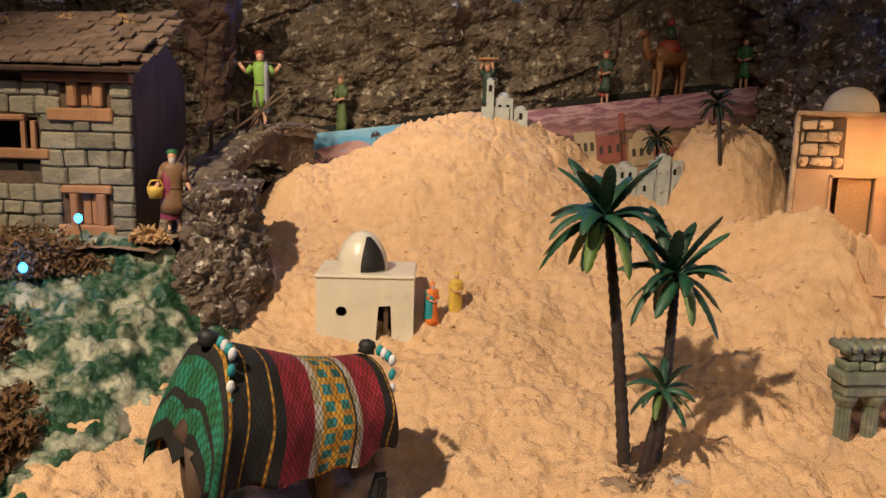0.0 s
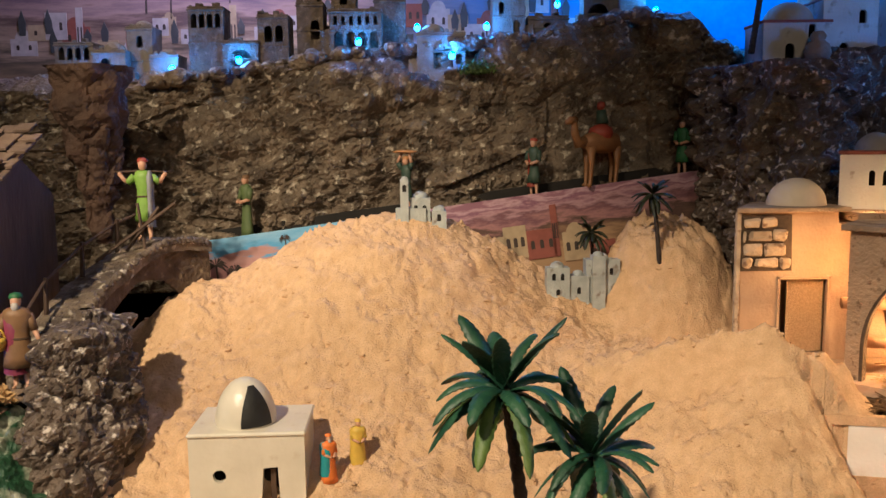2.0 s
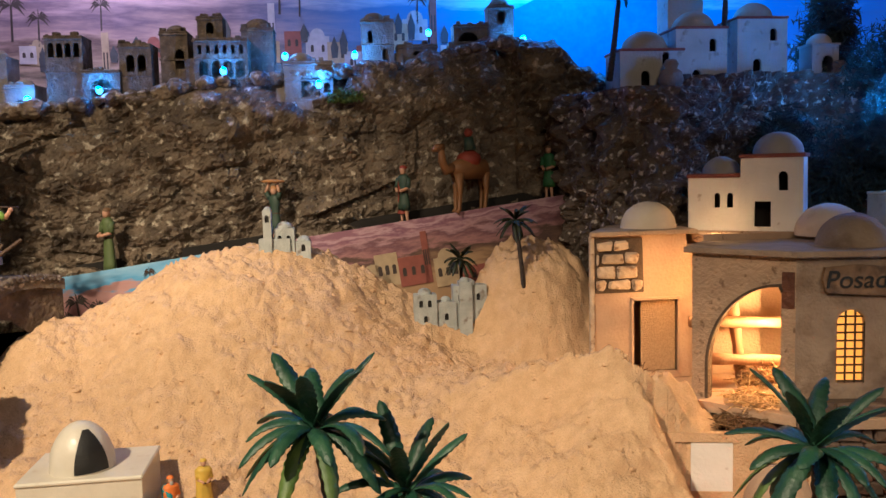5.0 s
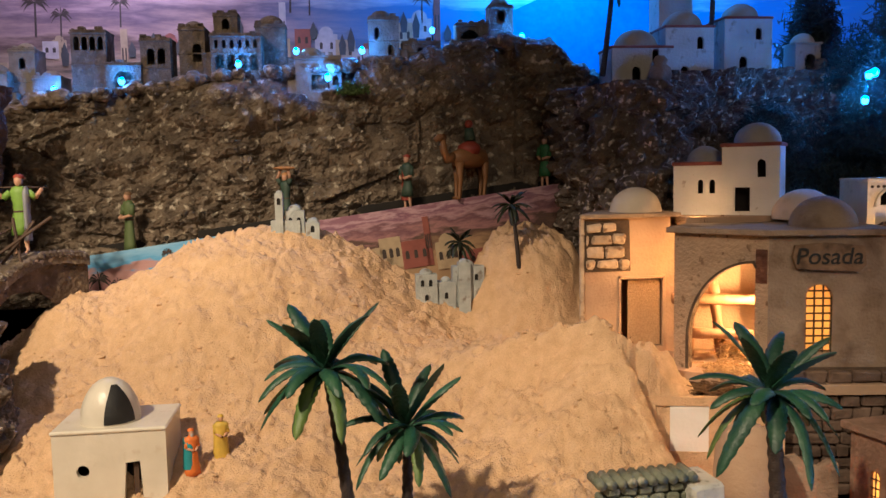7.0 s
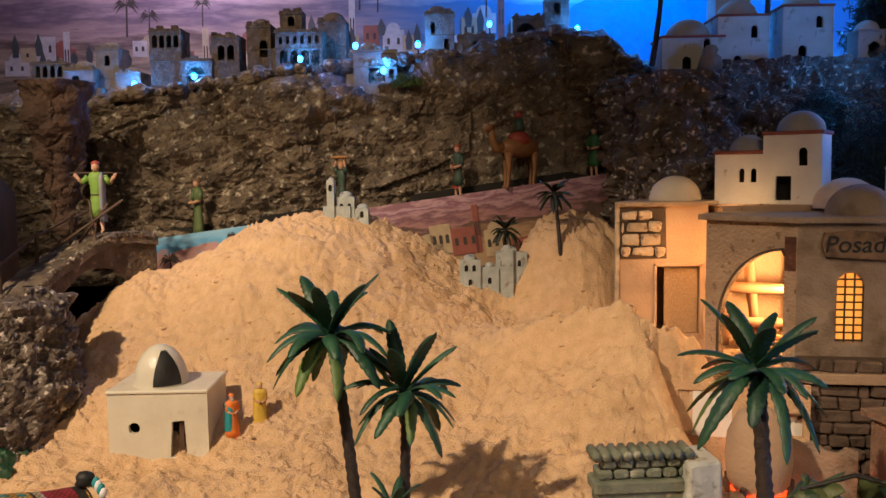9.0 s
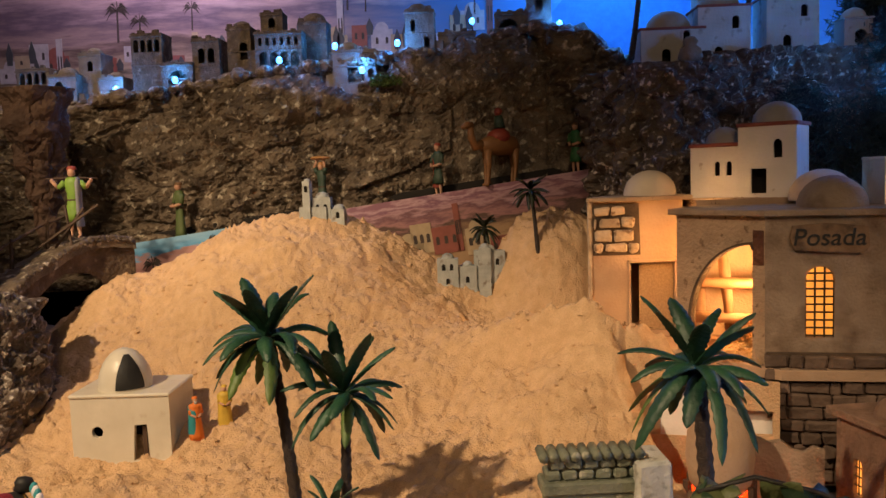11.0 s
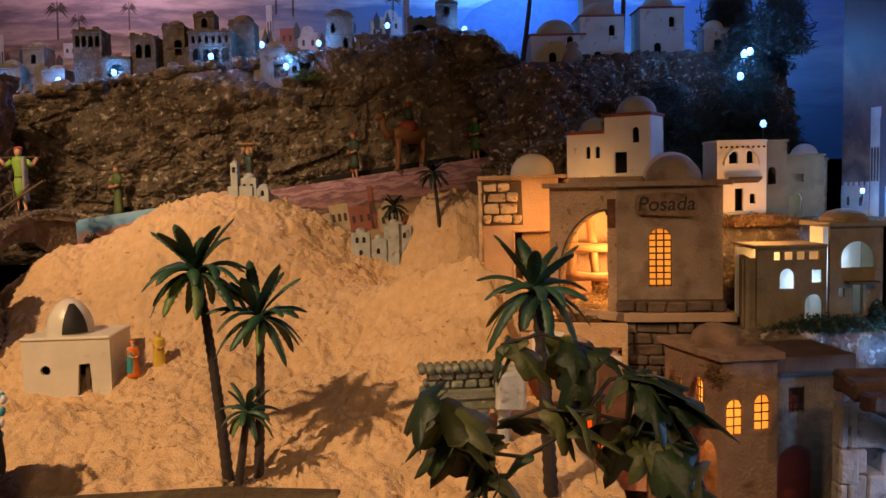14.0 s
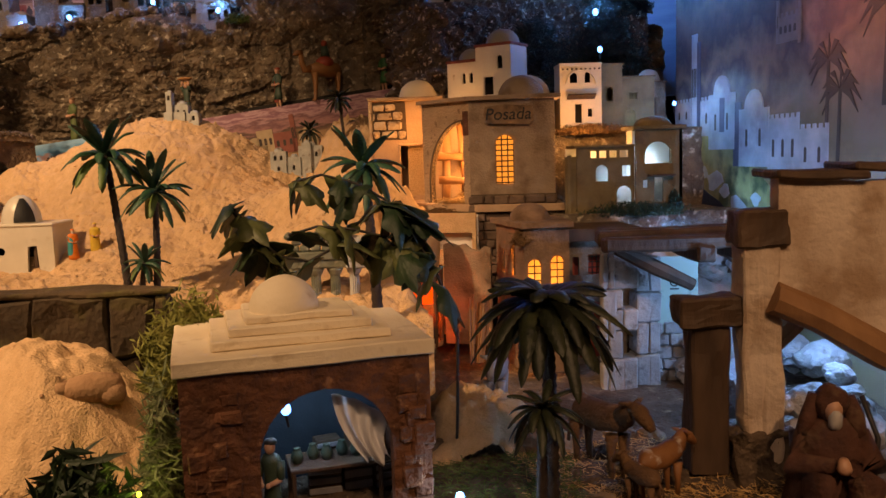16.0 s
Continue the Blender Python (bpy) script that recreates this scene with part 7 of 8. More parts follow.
vine = thing("vine", "artificial vine with large drooping green leaves on a wire", "vine", 0.50, 0.42, 0.10)
VB = Vector((0.50, 0.42, 0.10))
vpts = [Vector(p) for p in ((0.385, 0.388, 0.377), (0.4, 0.4, 0.352), (0.425, 0.41, 0.322), (0.455, 0.42, 0.314), (0.49, 0.425, 0.332), (0.52, 0.43, 0.367), (0.55, 0.43, 0.372), (0.565, 0.43, 0.332), (0.585, 0.43, 0.297), (0.605, 0.425, 0.235), (0.603, 0.42, 0.16), (0.6, 0.42, 0.1))]
bm = bmesh.new()
tube(bm, [p - VB for p in vpts], 0.0016, 6)
part("stem", bm, IRON, vine, "dark wire stem", True)
rnd = random.Random(16)
for k in range(34):
    j = rnd.random() * 8.6
    i = int(j)
    p = vpts[i].lerp(vpts[i + 1], j - i) - VB
    bm = vine_leaf(rnd.uniform(0.032, 0.052), k)
    bmesh.ops.transform(bm, matrix=pose(p.x, p.y, p.z, rnd.uniform(-40, 40), rnd.uniform(5, 60), rnd.uniform(0, 360)), verts=bm.verts)
    part("leaf", bm, VINEY if rnd.random() < 0.55 else VINE, vine, "", True)
for strand in (((0.440, 0.430, 0.395), (0.470, 0.432, 0.402), (0.505, 0.434, 0.392), (0.535, 0.432, 0.374), (0.562, 0.430, 0.350)), ((0.436, 0.415, 0.342), (0.465, 0.417, 0.350), (0.50, 0.420, 0.346), (0.53, 0.420, 0.338), (0.552, 0.420, 0.318)), ((0.385, 0.40, 0.368), (0.405, 0.402, 0.335), (0.425, 0.405, 0.312), (0.445, 0.41, 0.292), (0.45, 0.41, 0.262))):
    sp = [Vector(p) - VB for p in strand]
    bm = bmesh.new()
    tube(bm, sp, 0.0014, 6)
    part("stem", bm, IRON, vine, "dark wire stem", True)
    for k in range(9):
        j = rnd.random() * 3.99
        p = sp[int(j)].lerp(sp[int(j) + 1], j - int(j))
        bm = vine_leaf(rnd.uniform(0.030, 0.046), 90 + k)
        bmesh.ops.transform(bm, matrix=pose(p.x, p.y, p.z, rnd.uniform(-40, 40), rnd.uniform(5, 55), rnd.uniform(0, 360)), verts=bm.verts)
        part("leaf", bm, VINEY if rnd.random() < 0.3 else VINE, vine, "", True)
bush("shrub", "feathery yellow-green moss shrub at the end of the wall", (0.345, 0.375, 0.195), (0.055, 0.022, 0.088), 5200, 0.010, YGREEN, 51, thin=0.11)
bush("shrub", "dark green leafy shrub in front of the mound", (0.285, 0.235, 0.10), (0.048, 0.03, 0.075), 1500, 0.016, VINE, 52, thin=0.2)
bush("shrub", "grey-green tuft against the gate house", (0.340, 0.275, 0.12), (0.017, 0.022, 0.105), 1300, 0.013, GREYGREEN, 53, thin=0.08)
bush("shrub", "dry brown twigs at the edge of the mound", (0.175, 0.215, 0.10), (0.022, 0.03, 0.12), 1800, 0.008, DARKWOOD, 54, thin=0.15)
bush("moss", "dry brown moss below the stone house", (-0.50, 0.90, 0.325), (0.12, 0.05, 0.045), 9000, 0.006, MOSS, 55, "moss")
bush("moss", "dry brown moss heap on the rocky bank", (-0.455, 0.80, 0.245), (0.05, 0.085, 0.05), 9000, 0.006, MOSS, 56, "moss")
bush("moss", "dry brown moss on the low bank", (-0.385, 0.69, 0.20), (0.04, 0.07, 0.045), 7000, 0.006, MOSS, 57, "moss")
bush("moss", "pale dry moss at the shepherd's feet", (-0.335, 0.925, 0.358), (0.022, 0.015, 0.014), 900, 0.006, STRAW, 58, "moss")
bush("moss", "dry moss round the palm feet", (0.19, 0.668, 0.195), (0.04, 0.028, 0.018), 1800, 0.005, BASE, 59, "moss")
boulder("rock", "pale lichen rock at the palm feet", 0.222, 0.66, 0.197, 0.016, PALEGROUND, 91, "palm stones")
boulder("rock", "brown rock at the palm feet", 0.165, 0.655, 0.197, 0.020, BASE, 92, "palm stones")
bush("moss", "green lichen on the rock crest", (0.18, 1.42, 0.715), (0.03, 0.02, 0.02), 900, 0.004, GREENMOSS, 60, "moss")
bush("moss", "dark tree moss on the blue-lit slope", (0.90, 1.24, 0.56), (0.09, 0.03, 0.10), 4200, 0.008, DARKTREE, 61, "moss", thin=0.12)
bush("moss", "dark twigs high on the right slope", (0.98, 1.30, 0.70), (0.07, 0.03, 0.10), 3000, 0.009, DARKTREE, 62, "moss", thin=0.12)
bush("shrub", "dark foliage behind the white kiosk", (0.99, 1.46, 0.72), (0.05, 0.04, 0.20), 4200, 0.016, DARKTREE, 69, "shrub", thin=0.10)
for k, (x, y, z, w, h) in enumerate(((0.80, 1.25, 0.60, 0.05, 0.08), (0.86, 1.235, 0.50, 0.06, 0.07), (0.94, 1.215, 0.60, 0.05, 0.12), (1.0, 1.23, 0.72, 0.05, 0.20), (0.99, 1.20, 0.48, 0.04, 0.14))):
    bush("shrub", "dark feathery artificial foliage hanging on the rock", (x, y, z), (w, 0.025, h), 2600, 0.014, DARKTREE, 70 + k, "shrub", thin=0.07)


# ---------------------------------------------------------------- bridge with rails
br = thing("bridge", "arched stone foot bridge with rough wooden rails", "bridge", -0.29, 1.1, 0.40)
BB = Vector((-0.29, 1.1, 0.40))
deck = [Vector(p) for p in ((-0.305, 0.955, 0.375), (-0.312, 1.02, 0.410), (-0.305, 1.09, 0.443), (-0.285, 1.16, 0.470), (-0.262, 1.21, 0.484), (-0.238, 1.238, 0.484), (-0.215, 1.262, 0.478))]


def along(k):
    i = min(int(k), len(deck) - 2)
    p = deck[i].lerp(deck[i + 1], k - i)
    d = (deck[i + 1] - deck[i]).normalized()
    return p, Vector((d.y, -d.x, 0)).normalized()


bm = sheet(60, 8, lambda u, v: along(u * 5.999)[0] - BB + along(u * 5.999)[1] * (v - 0.5) * 0.055)
for v in bm.verts:
    v.co.z += 0.002 * crag(v.co, 60)
r = bmesh.ops.extrude_face_region(bm, geom=bm.faces[:])
bmesh.ops.translate(bm, verts=[g for g in r["geom"] if isinstance(g, bmesh.types.BMVert)], vec=(0, 0, -0.014))
part("deck", bm, ROCK, br)
rnd = random.Random(2)
for k in range(34):
    p, s = along(0.1 + 5.8 * k / 34)
    bm = bmesh.new()
    q = p + s * 0.027 - BB
    bmesh.ops.create_icosphere(bm, subdivisions=1, radius=0.0048)
    for v in bm.verts:
        v.co *= 1 + 0.3 * rnd.random()
    bmesh.ops.translate(bm, verts=bm.verts, vec=q)
    part("kerb_stone", bm, DARKROCK, br)
bm = sheet(40, 12, lambda u, v: along(0.4 + u * 5.59)[0] - BB + along(0.4 + u * 5.59)[1] * 0.021 + Vector((0, 0, -0.012 - v * (0.02 + 0.06 * abs(u - 0.45) ** 1.5 * 4))))
part("arch_side", bm, DARKEARTH, br, "dark earthen arch side")
prev = None
for k in (0.3, 1.3, 2.3, 3.2, 3.9):
    p, s = along(k)
    q = p - s * 0.020 - BB
    bm = bmesh.new()
    tube(bm, [q, q + Vector((0.002, 0, 0.042))], [0.0032, 0.0026], 6)
    part("post", bm, DARKWOOD, br)
    if prev is not None:
        bm = bmesh.new()
        tube(bm, [prev + Vector((0, 0, 0.036)), q + Vector((0.001, 0, 0.038))], 0.002, 6)
        part("rail", bm, DARKWOOD, br)
    prev = q
for a, b in (((-0.285, 1.175, 0.475), (-0.245, 1.185, 0.53)), ((-0.262, 1.178, 0.474), (-0.272, 1.185, 0.535)), ((-0.315, 1.15, 0.465), (-0.225, 1.19, 0.535))):
    bm = bmesh.new()
    tube(bm, [Vector(a) - BB, Vector(b) - BB], 0.0021, 6)
    part("rail", bm, DARKWOOD, br)

# ---------------------------------------------------------------- stone house on the left
sh = thing("stone_house", "slate stone cottage with wooden shutters and shingle roof", "house", -0.50, 0.972, 0.345)
SX = -0.50
bm = bmesh.new()
panel(bm, rect(-0.155, 0.133, 0.0, 0.203), [rect(0.055, 0.100, 0.165, 0.192), rect(0.055, 0.098, 0.022, 0.062), rect(-0.12, 0.018, 0.085, 0.15)], 0.012)
part("wall", bm, MORTAR, sh, "mortar core")
for x0, x1 in ((0.121, 0.133), (-0.155, -0.143)):
    bm = bmesh.new()
    panel(bm, [(0.012, 0.0), (0.19, 0.0), (0.19, 0.203), (0.11, 0.250), (0.012, 0.209)], (), 0.012, pose(x1, 0, 0, 0, 0, 90))
    part("side_wall", bm, DARKWOOD, sh, "dark gable wall")
rnd = random.Random(21)
openings = ((0.048, 0.108, 0.155, 0.205), (0.045, 0.106, 0.008, 0.074), (-0.13, 0.022, 0.072, 0.16))
z = 0.0
while z < 0.192:
    h = rnd.uniform(0.015, 0.024)
    # free stretches of this course, between the openings
    free = [(-0.155, 0.134)]
    for a, c, lo, hi in openings:
        if lo < z + h * 0.6 and z + h * 0.4 < hi:
            free = [q for s, e in free for q in ((s, min(e, a)), (max(s, c), e)) if q[1] - q[0] > 0.006]
    for s, e in free:
        x = s
        while x < e - 0.004:
            x1 = min(x + rnd.uniform(0.018, 0.046), e)
            if e - x1 < 0.010:
                x1 = e
            bm = bmesh.new()
            box(bm, x, x1 - 0.0014, -0.004 - 0.004 * rnd.random(), 0.004, z, z + h - 0.0013, 0.002)
            wobble(bm, 0.0018, 90)
            part("stone", bm, STONE, sh)
            x = x1
    z += h
for x0, x1, z0, z1 in ((0.006, 0.135, 0.192, 0.204), (0.034, 0.112, 0.146, 0.162), (0.058, 0.070, 0.163, 0.193), (0.088, 0.101, 0.163, 0.193), (0.046, 0.106, 0.060, 0.070), (0.056, 0.066, 0.020, 0.061), (0.088, 0.099, 0.020, 0.061), (0.040, 0.110, 0.008, 0.022), (-0.13, 0.034, 0.100, 0.113), (-0.13, 0.006, 0.145, 0.153)):
    bm = bmesh.new()
    box(bm, x0, x1, -0.010, 0.004, z0, z1, 0.002)
    wobble(bm, 0.001, 60)
    part("beam", bm, WOOD, sh)
for x0, x1, z0, z1 in ((0.070, 0.079, 0.165, 0.190), (0.080, 0.088, 0.165, 0.190), (0.066, 0.077, 0.022, 0.060), (0.078, 0.088, 0.022, 0.060)):
    slab(sh, "shutter", x0, x1, 0.001, 0.004, z0, z1, WOOD)
# black sheet for the shade behind shutters and balcony
slab(sh, "dark_interior", -0.14, 0.115, 0.05, 0.052, 0.0, 0.2, DARK)
for x in (-0.09, -0.045, 0.0, 0.012):
    slab(sh, "balcony_post", x, x + 0.006, -0.008, -0.002, 0.112, 0.146, WOOD)
bm = bmesh.new()
for k in range(9):
    tube(bm, [(0.012 + 0.0135 * k, -0.004, 0.206), (0.024 + 0.0135 * k, -0.004, 0.206)], 0.0045, 6)
part("eave_tiles", bm, STRAW, sh, "pale scalloped eave tiles")
for rowk in range(11):
    for k in range(15):
        x = -0.16 + 0.0208 * k + (0.010 if rowk % 2 else 0.0)
        t = rowk / 10
        bm = bmesh.new()
        box(bm, x, x + 0.0198, 0.0, 0.021, -0.002, 0.0012 + 0.001 * rnd.random(), 0.0006)
        bmesh.ops.transform(bm, matrix=pose(0, -0.030 + 0.0135 * rowk, 0.214 + 0.0062 * rowk, 22 + rnd.uniform(-2, 2), rnd.uniform(-2, 2), rnd.uniform(-2, 2)), verts=bm.verts)
        part("shingle", bm, SHINGLE, sh)
bm = bmesh.new()
box(bm, -0.16, 0.155, 0.0, 0.15, -0.004, 0.0)
bmesh.ops.transform(bm, matrix=pose(0, -0.03, 0.208, 24.5, 0, 0), verts=bm.verts)
part("roof_deck", bm, DARKWOOD, sh)
for x, y, z in ((-0.57, 1.06, 0.605), (-0.41, 1.075, 0.612), (-0.49, 1.08, 0.612)):
    bush("moss", "dry moss tuft on the shingle roof", (x, y, z), (0.025, 0.012, 0.012), 500, 0.005, STRAW, int(-x * 100), "moss")
terr = sheet(40, 20, lambda u, v: Vector((-0.70 + 0.38 * u, 0.90 + 0.35 * v, 0.345 + 0.004 * math.sin(u * 9))))
for v in terr.verts:
    v.co.z += 0.003 * crag(v.co, 40)
structure("house_terrace", terr, BASE, "earthen terrace under the stone house", True)
# ---------------------------------------------------------------- toy houses on the dunes
TOYGREY = mat("blue_grey_toy_plaster", (0.32, 0.34, 0.33), (0.46, 0.48, 0.46), 60, 0.7, 0.4, 260, (0.22, 0.19, 0.16), 80, (0.58, 0.7))


def toy_house(label, x, y, z, parts):
    ob = thing("toy_house", label, "toy house", x, y, z, 0, "toy houses on the dunes")
    for k, (x0, x1, h, dr, wins) in enumerate(parts):
        bm = bmesh.new()
        w, cx, f = x1 - x0, (x0 + x1) / 2, 0.004 * (k % 3)
        holes = [arch(wx - cx, wz, 0.0055, 0.010, 6) for wx, wz in wins]
        panel(bm, rect(-w / 2, w / 2, -0.02, h), holes, 0.003, pose(cx, f, 0))
        box(bm, x0 + 0.0003, x1 - 0.0003, f + 0.0045, 0.024 + f, -0.02, h - 0.0003)
        part("body", bm, TOYGREY, ob)
        # shade in the tiny arches, put in as a black sheet
        slab(ob, "dark_interior", x0 + 0.0006, x1 - 0.0006, f + 0.0031, f + 0.0042, -0.01, h - 0.001, DARK, "", 0.0)
        if dr:
            add_dome(ob, cx, 0.013 + f, h, dr, dr * 0.8, TOYGREY)
    return ob


toy_house("small grey toy house with a bell tower on the dune crest", 0.088, 1.258, 0.497, ((-0.027, -0.016, 0.062, 0.005, ((-0.0215, 0.045),)), (-0.034, 0.008, 0.022, 0.0, ()), (-0.014, 0.014, 0.036, 0.011, ((-0.006, 0.016), (0.006, 0.016))), (0.016, 0.036, 0.018, 0.009, ((0.026, 0.004),))))
toy_house("small white toy house cluster with domes and arches", 0.315, 1.258, 0.392, ((-0.052, -0.020, 0.042, 0.010, ((-0.042, 0.024), (-0.030, 0.024), (-0.036, 0.002))), (-0.020, 0.008, 0.030, 0.008, ((-0.006, 0.004),)), (0.004, 0.052, 0.052, 0.010, ((0.014, 0.030), (0.026, 0.030), (0.040, 0.030), (0.028, 0.002))), (0.012, 0.030, 0.058, 0.007, ())))

# ---------------------------------------------------------------- town on the rock wall
def town_house(label, x, y, z, w, d, h, material, front, domes=(), teeth=False, rz=0.0):
    ob = thing("town_house", label, "house", x, y, z, rz, "town on the rock")
    walls(ob, w, d, h, material, front, (), (), 0.004)
    slab(ob, "roof", -w / 2 - 0.001, w / 2 + 0.001, -0.001, d + 0.001, h, h + 0.003, material)
    slab(ob, "base", -w / 2, w / 2, 0.0, d, -0.035, -0.0002, material)
    for dx, r in domes:
        add_dome(ob, dx, d / 2, h + 0.003, r, r * 0.8, material)
    lean = random.Random(int(x * 1000) + 7)
    slab(ob, "cornice", -w / 2 - 0.0018, w / 2 + 0.0018, -0.0025, 0.003, h - 0.004, h - 0.0008, material)
    slab(ob, "string_course", -w / 2 - 0.0012, w / 2 + 0.0012, -0.0016, 0.003, h * 0.50, h * 0.50 + 0.0025, material)
    for sgn in (-1, 1):
        if lean.random() < 0.75:
            a, k = lean.uniform(0.008, 0.016), lean.uniform(0.25, 0.6) * h
            x0 = sgn * w / 2 if sgn > 0 else -w / 2 - a
            bm = bmesh.new()
            box(bm, x0, x0 + a, 0.004, d * 0.7, -0.03, k, 0.001)
            bmesh.ops.subdivide_edges(bm, edges=bm.edges[:], cuts=2, use_grid_fill=True)
            wobble(bm, 0.0025, 60)
            part("lean_to", bm, material, ob)
    for i in range(lean.randint(3, 6)):
        q = lean.uniform(-w / 2, w / 2 - 0.006)
        slab(ob, "parapet_stone", q, q + lean.uniform(0.004, 0.010), 0.0, 0.006, h + 0.003, h + 0.003 + lean.uniform(0.002, 0.006), material)
    if teeth:
        k = int(w / 0.012)
        for i in range(k):
            slab(ob, "merlon", -w / 2 + w * i / k, -w / 2 + w * (i + 0.55) / k, 0.0, 0.005, h + 0.003, h + 0.009, material)
    return ob


rnd = random.Random(44)
for k in range(44):
    x = -0.47 + 0.98 * k / 43 + rnd.uniform(-0.008, 0.008)
    r = rnd.uniform(0.009, 0.024)
    boulder("rock", "rough brown stone along the crest of the rock wall", x, wall_y(x) + 0.012 + rnd.random() * 0.02, wall_top(x) + 0.006, r, ROCK, 200 + k, "crest stones")


def row_arches(x0, x1, z, n, w, h):
    return [arch(x0 + (x1 - x0) * (i + 0.5) / n, z, w, h, 6) for i in range(n)]


for args in (("brown square tower with a row of roof arches", -0.247, 1.46, 0.715, 0.055, 0.05, 0.108, TOWN, row_arches(-0.025, 0.025, 0.078, 4, 0.009, 0.022)),
             ("low brown gate house lit blue through its arch", -0.193, 1.455, 0.715, 0.056, 0.05, 0.055, TOWN, [arch(0.0, 0.006, 0.034, 0.038)]),
             ("brown tower with paired arches", -0.142, 1.46, 0.715, 0.048, 0.05, 0.095, TOWN, row_arches(-0.016, 0.018, 0.055, 2, 0.012, 0.026)),
             ("brown block house with a round cap", -0.085, 1.47, 0.745, 0.042, 0.05, 0.085, TOWN, [arch(0.008, 0.03, 0.014, 0.03)], ((0.0, 0.016),)),
             ("dark palace with a blue-lit arcade and balcony", -0.012, 1.455, 0.755, 0.082, 0.05, 0.062, TOWN, row_arches(-0.036, 0.038, 0.004, 4, 0.014, 0.026) + row_arches(-0.038, 0.038, 0.040, 6, 0.006, 0.014)),
             ("tall dark tower behind the palace", -0.035, 1.51, 0.755, 0.040, 0.04, 0.105, TOWN, [arch(0.0, 0.08, 0.012, 0.018)]),
             ("dark domed block beside the palace", 0.040, 1.50, 0.755, 0.050, 0.05, 0.085, TOWN, [], ((0.0, 0.022),)),
             ("pale domed house with a blue-lit porch", 0.122, 1.44, 0.722, 0.075, 0.05, 0.056, TOWNPALE, [rect(-0.012, 0.016, 0.003, 0.034), arch(0.028, 0.01, 0.010, 0.016)], ((-0.012, 0.020),)),
             ("slim tower with a domed cap", 0.233, 1.49, 0.770, 0.052, 0.05, 0.080, TOWNPALE, [arch(0.012, 0.006, 0.010, 0.03), arch(-0.012, 0.045, 0.008, 0.02)], ((-0.004, 0.018),)),
             ("low white house with a blue arch", 0.298, 1.50, 0.775, 0.066, 0.04, 0.036, TOWNPALE, [arch(0.0, 0.006, 0.016, 0.022)]),
             ("pale gate with a wide arch", 0.400, 1.56, 0.795, 0.066, 0.04, 0.058, TOWNPALE, [arch(-0.008, 0.004, 0.036, 0.044)]),
             ("pale belfry tower with a rounded top", 0.448, 1.55, 0.795, 0.044, 0.04, 0.088, TOWNPALE, [arch(0.0, 0.060, 0.013, 0.022)], ((0.0, 0.018),)),
             ("small brown watch turret on the rock edge", 0.378, 1.45, 0.755, 0.022, 0.02, 0.040, TOWN, [arch(0.0, 0.020, 0.006, 0.012)], ((0.0, 0.009),)),
             ("grey village house with arcaded roof", -0.455, 1.46, 0.690, 0.060, 0.05, 0.080, TOWNPALE, row_arches(-0.026, 0.026, 0.055, 4, 0.009, 0.02)),
             ("grey domed house lit blue from below", -0.395, 1.445, 0.690, 0.050, 0.05, 0.066, TOWNPALE, [arch(-0.006, 0.036, 0.014, 0.02), arch(0.008, 0.002, 0.016, 0.026)], ((0.0, 0.018),)),
             ("grey tall house in blue light", -0.355, 1.47, 0.690, 0.040, 0.05, 0.105, TOWNPALE, [arch(0.0, 0.075, 0.010, 0.018)], ((0.0, 0.015),)),
             ("grey stepped house at the end of the town", -0.315, 1.46, 0.690, 0.044, 0.05, 0.060, TOWNPALE, [arch(0.0, 0.02, 0.012, 0.02)], ((0.0, 0.014),))):
    town_house(*args)
for args in (("cliff_house", 0.642, 1.352, 0.722, 0.100, 0.07, 0.056, 0.036), ("cliff_house", 0.725, 1.362, 0.722, 0.082, 0.07, 0.090, 0.033), ("cliff_house", 0.853, 1.42, 0.745, 0.085, 0.07, 0.092, 0.032), ("cliff_house", 0.740, 1.46, 0.74, 0.06, 0.05, 0.15, 0.024)):
    n_, x, y, z, w, d, h, r = args
    ob = thing("white_house", "white plaster house with red trim and dome on the cliff", "house", x, y, z, 0, "white houses")
    walls(ob, w, d, h, CLIFFWHITE, [arch(w * 0.22, h * 0.62, 0.011, 0.020, 6), arch(-w * 0.1, h * 0.05 + 0.002, 0.014, 0.022, 6)])
    slab(ob, "roof", -w / 2 - 0.002, w / 2 + 0.002, -0.002, d + 0.002, h, h + 0.004, TRIM, "brick-red trim")
    add_dome(ob, 0, d / 2, h + 0.004, r, r * 0.85, GREYDOME)
    # black sheet added for the shade behind the arches
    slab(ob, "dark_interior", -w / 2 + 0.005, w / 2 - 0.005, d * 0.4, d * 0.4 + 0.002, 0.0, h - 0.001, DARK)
cube_house("white_house", "small white kiosk with a dome in blue light", 0.95, 1.40, 0.735, 0.045, 0.04, 0.056, CLIFFWHITE, [arch(0.004, 0.004, 0.020, 0.036)], 0.020, 0.018, None, 0, PLASTER, group="white houses")
for x, y, z in ((0.665, 1.335, 0.722), (0.958, 1.375, 0.722)):
    jar = thing("clay_jar", "round clay oven jar beside a white house", "jar", x, y, z, 0, "clay jars")
    bm = bmesh.new()
    lathe(bm, [(0.0, 0.0), (0.015, 0.0), (0.019, 0.010), (0.016, 0.022), (0.009, 0.028), (0.012, 0.034), (0.007, 0.041), (0.0, 0.041)], (0, 0, 0), 18)
    part("body", bm, STUCCO, jar, "", True)

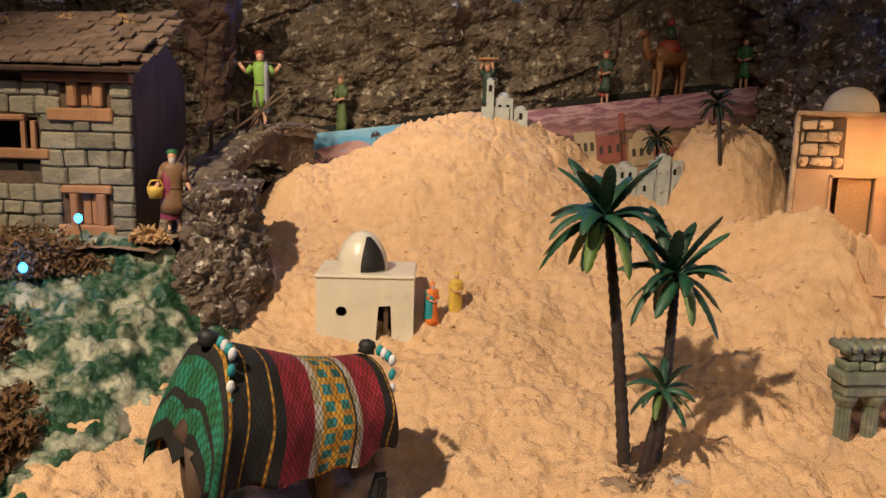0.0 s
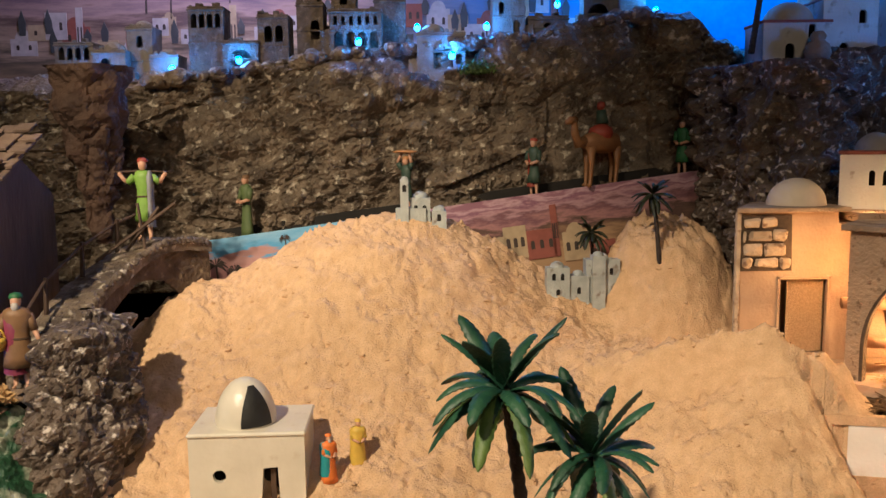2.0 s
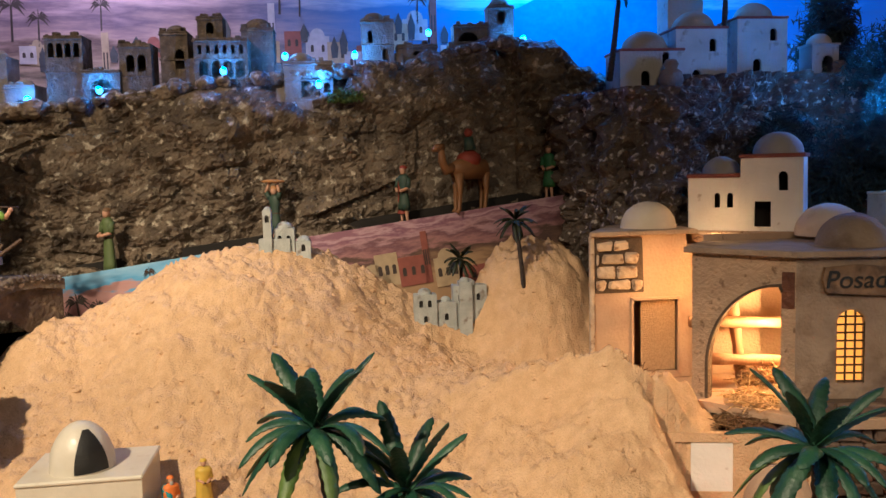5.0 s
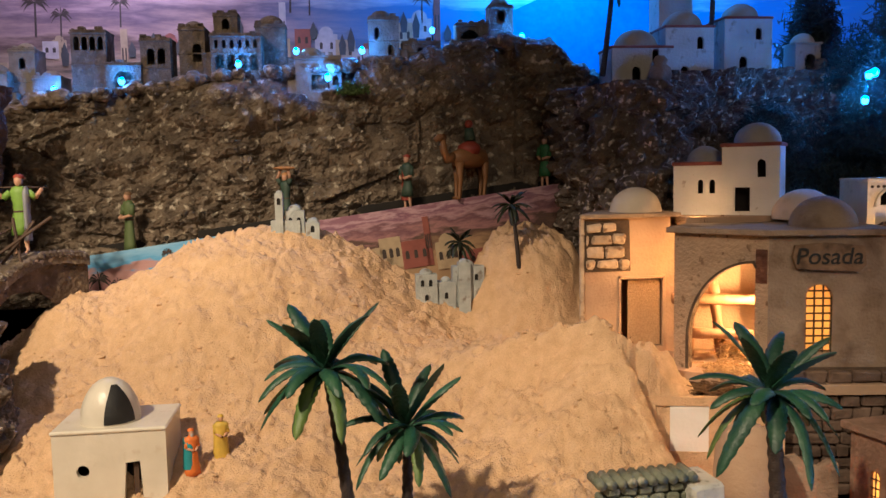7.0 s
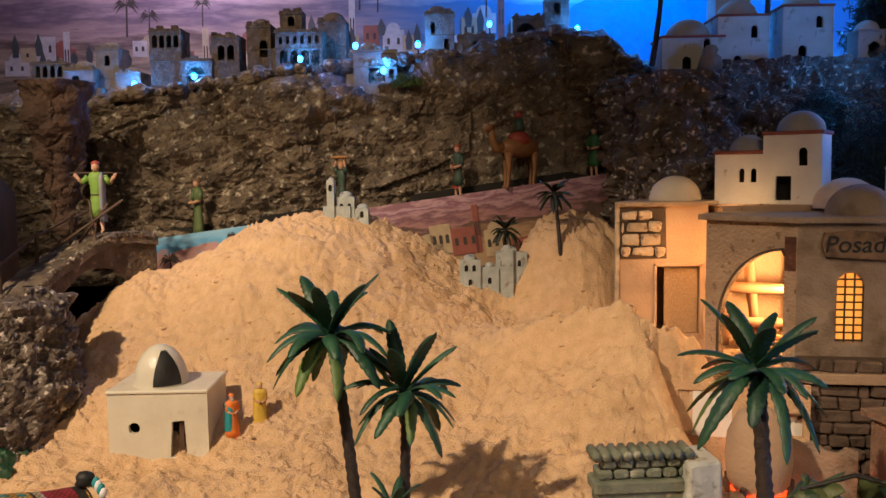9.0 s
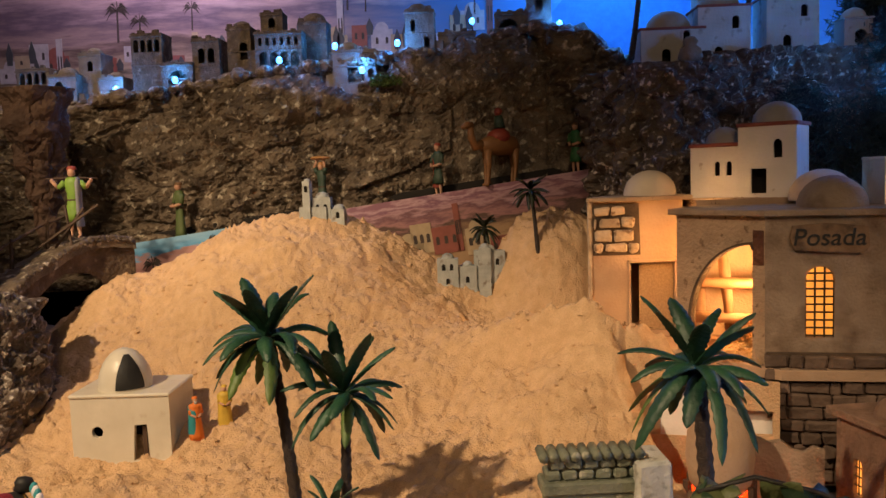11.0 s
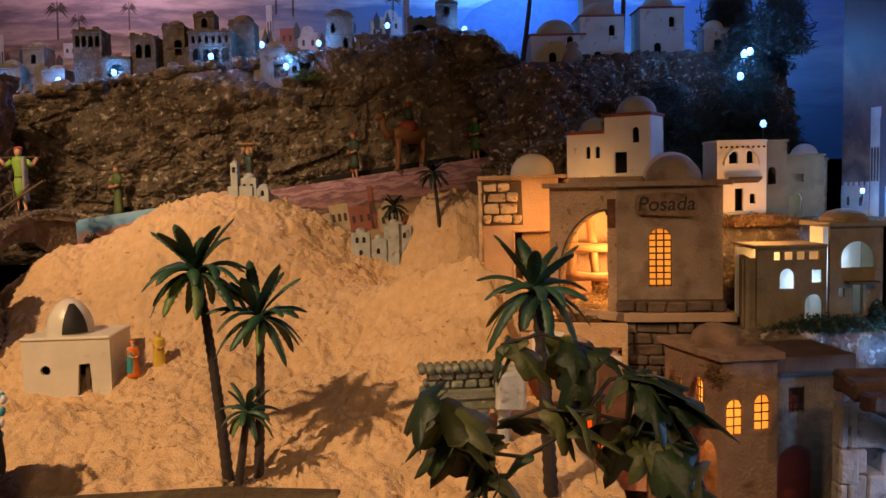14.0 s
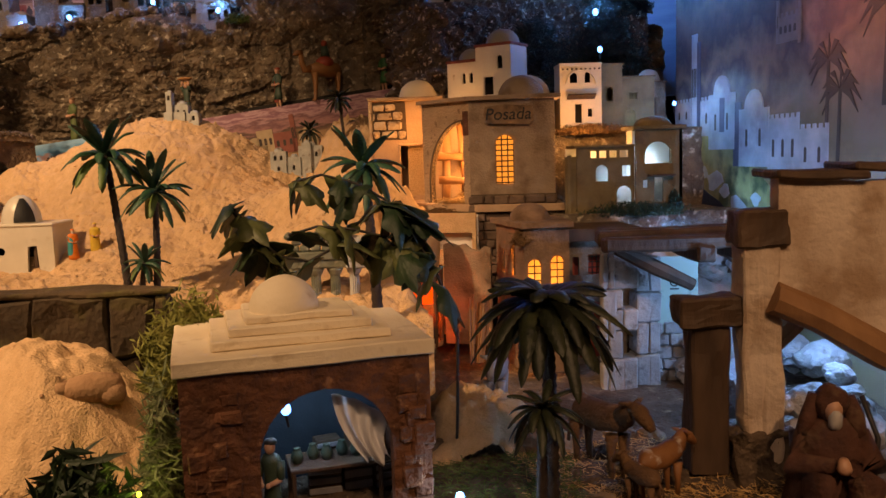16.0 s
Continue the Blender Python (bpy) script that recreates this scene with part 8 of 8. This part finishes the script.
# ---------------------------------------------------------------- small blue lamps
def led(x, y, z, watts=0.32, r=0.0052, color=(0.05, 0.30, 1.0)):
    ob = thing("led_lamp", "tiny glowing blue lamp bulb on a wire", "lamp", x, y, z, 0, "blue lamps")
    bm = bmesh.new()
    ball(bm, (0, 0, 0), r, 12, 0, 1, 1, 1.2)
    part("bulb", bm, LED, ob, "", True)
    bm = bmesh.new()
    tube(bm, [(0, 0, -r), (0.001, 0.003, -r - 0.012)], 0.0012, 6)
    part("socket", bm, IRON, ob)
    lamp("led_light", "POINT", (x, y - 0.002, z + 0.008), watts, color, 0.004)


for x, y, z in ((-0.194, 1.446, 0.741), (-0.006, 1.434, 0.766), (0.138, 1.418, 0.742), (0.195, 1.465, 0.792), (0.483, 1.535, 0.826), (-0.405, 1.432, 0.708), (-0.295, 1.435, 0.727), (0.325, 1.58, 0.845), (0.085, 1.47, 0.792)):
    led(x, y, z)
for x, y, z in ((0.914, 1.175, 0.712), (0.925, 1.178, 0.716), (0.907, 1.172, 0.676)):
    led(x, y, z, 0.6)
led(0.885, 1.03, 0.590, 0.06, 0.0045)
led(0.992, 0.955, 0.490, 0.55, 0.003, (0.08, 0.38, 1.0))
led(0.598, 0.262, 0.124, 0.12, 0.004, (0.45, 0.7, 1.0))
led(0.965, 0.83, 0.285, 0.2, 0.005)
led(0.452, 0.262, 0.208, 0.05, 0.0045, (0.45, 0.7, 1.0))
for x, y, z in ((-0.442, 0.845, 0.338), (-0.405, 0.90, 0.385), (-0.452, 0.785, 0.300)):
    led(x, y, z, 0.03, 0.0045)

# added bulb, wire and light, standing in for a leaf lit yellow
garden = thing("led_lamp", "small glowing yellow-green lamp hidden in the shrub", "lamp", 0.334, 0.232, 0.150)
bm = bmesh.new()
ball(bm, (0, 0, 0), 0.0022, 12, 0, 1, 1, 1.2)
part("bulb", bm, glow("yellow_led", (0.75, 0.95, 0.10), 3.0), garden, "", True)
bm = bmesh.new()
tube(bm, [(0, 0, -0.004), (0.002, 0.006, -0.03), (-0.01, 0.01, -0.06)], 0.0012, 6)
part("wire", bm, IRON, garden)
lamp("garden_light", "POINT", (0.332, 0.222, 0.160), 0.025, (0.80, 1.0, 0.15), 0.004)

# ---------------------------------------------------------------- the room round the model
bm = bmesh.new()
for f in (((-3, 2.4, 0), (3, 2.4, 0), (3, 2.4, 2.6), (-3, 2.4, 2.6)), ((-3, -3, 0), (-3, 2.4, 0), (-3, 2.4, 2.6), (-3, -3, 2.6)), ((3, -3, 0), (3, 2.4, 0), (3, 2.4, 2.6), (3, -3, 2.6)), ((-3, -3, 0), (3, -3, 0), (3, -3, 2.6), (-3, -3, 2.6))):
    bm.faces.new([bm.verts.new(q) for q in f])
r = bmesh.ops.solidify(bm, geom=bm.faces[:], thickness=0.05)
structure("wall_room", bm, ROOM, "plain dark wall of the room")
bm = bmesh.new()
box(bm, -3, 3, -3, 2.4, 2.6, 2.65)
structure("ceiling", bm, ROOM, "plain dark ceiling of the room")
bm = bmesh.new()
box(bm, -3, 3, -3, 2.4, -0.85, -0.8)
structure("floor", bm, ROOM, "dark floor below the table")
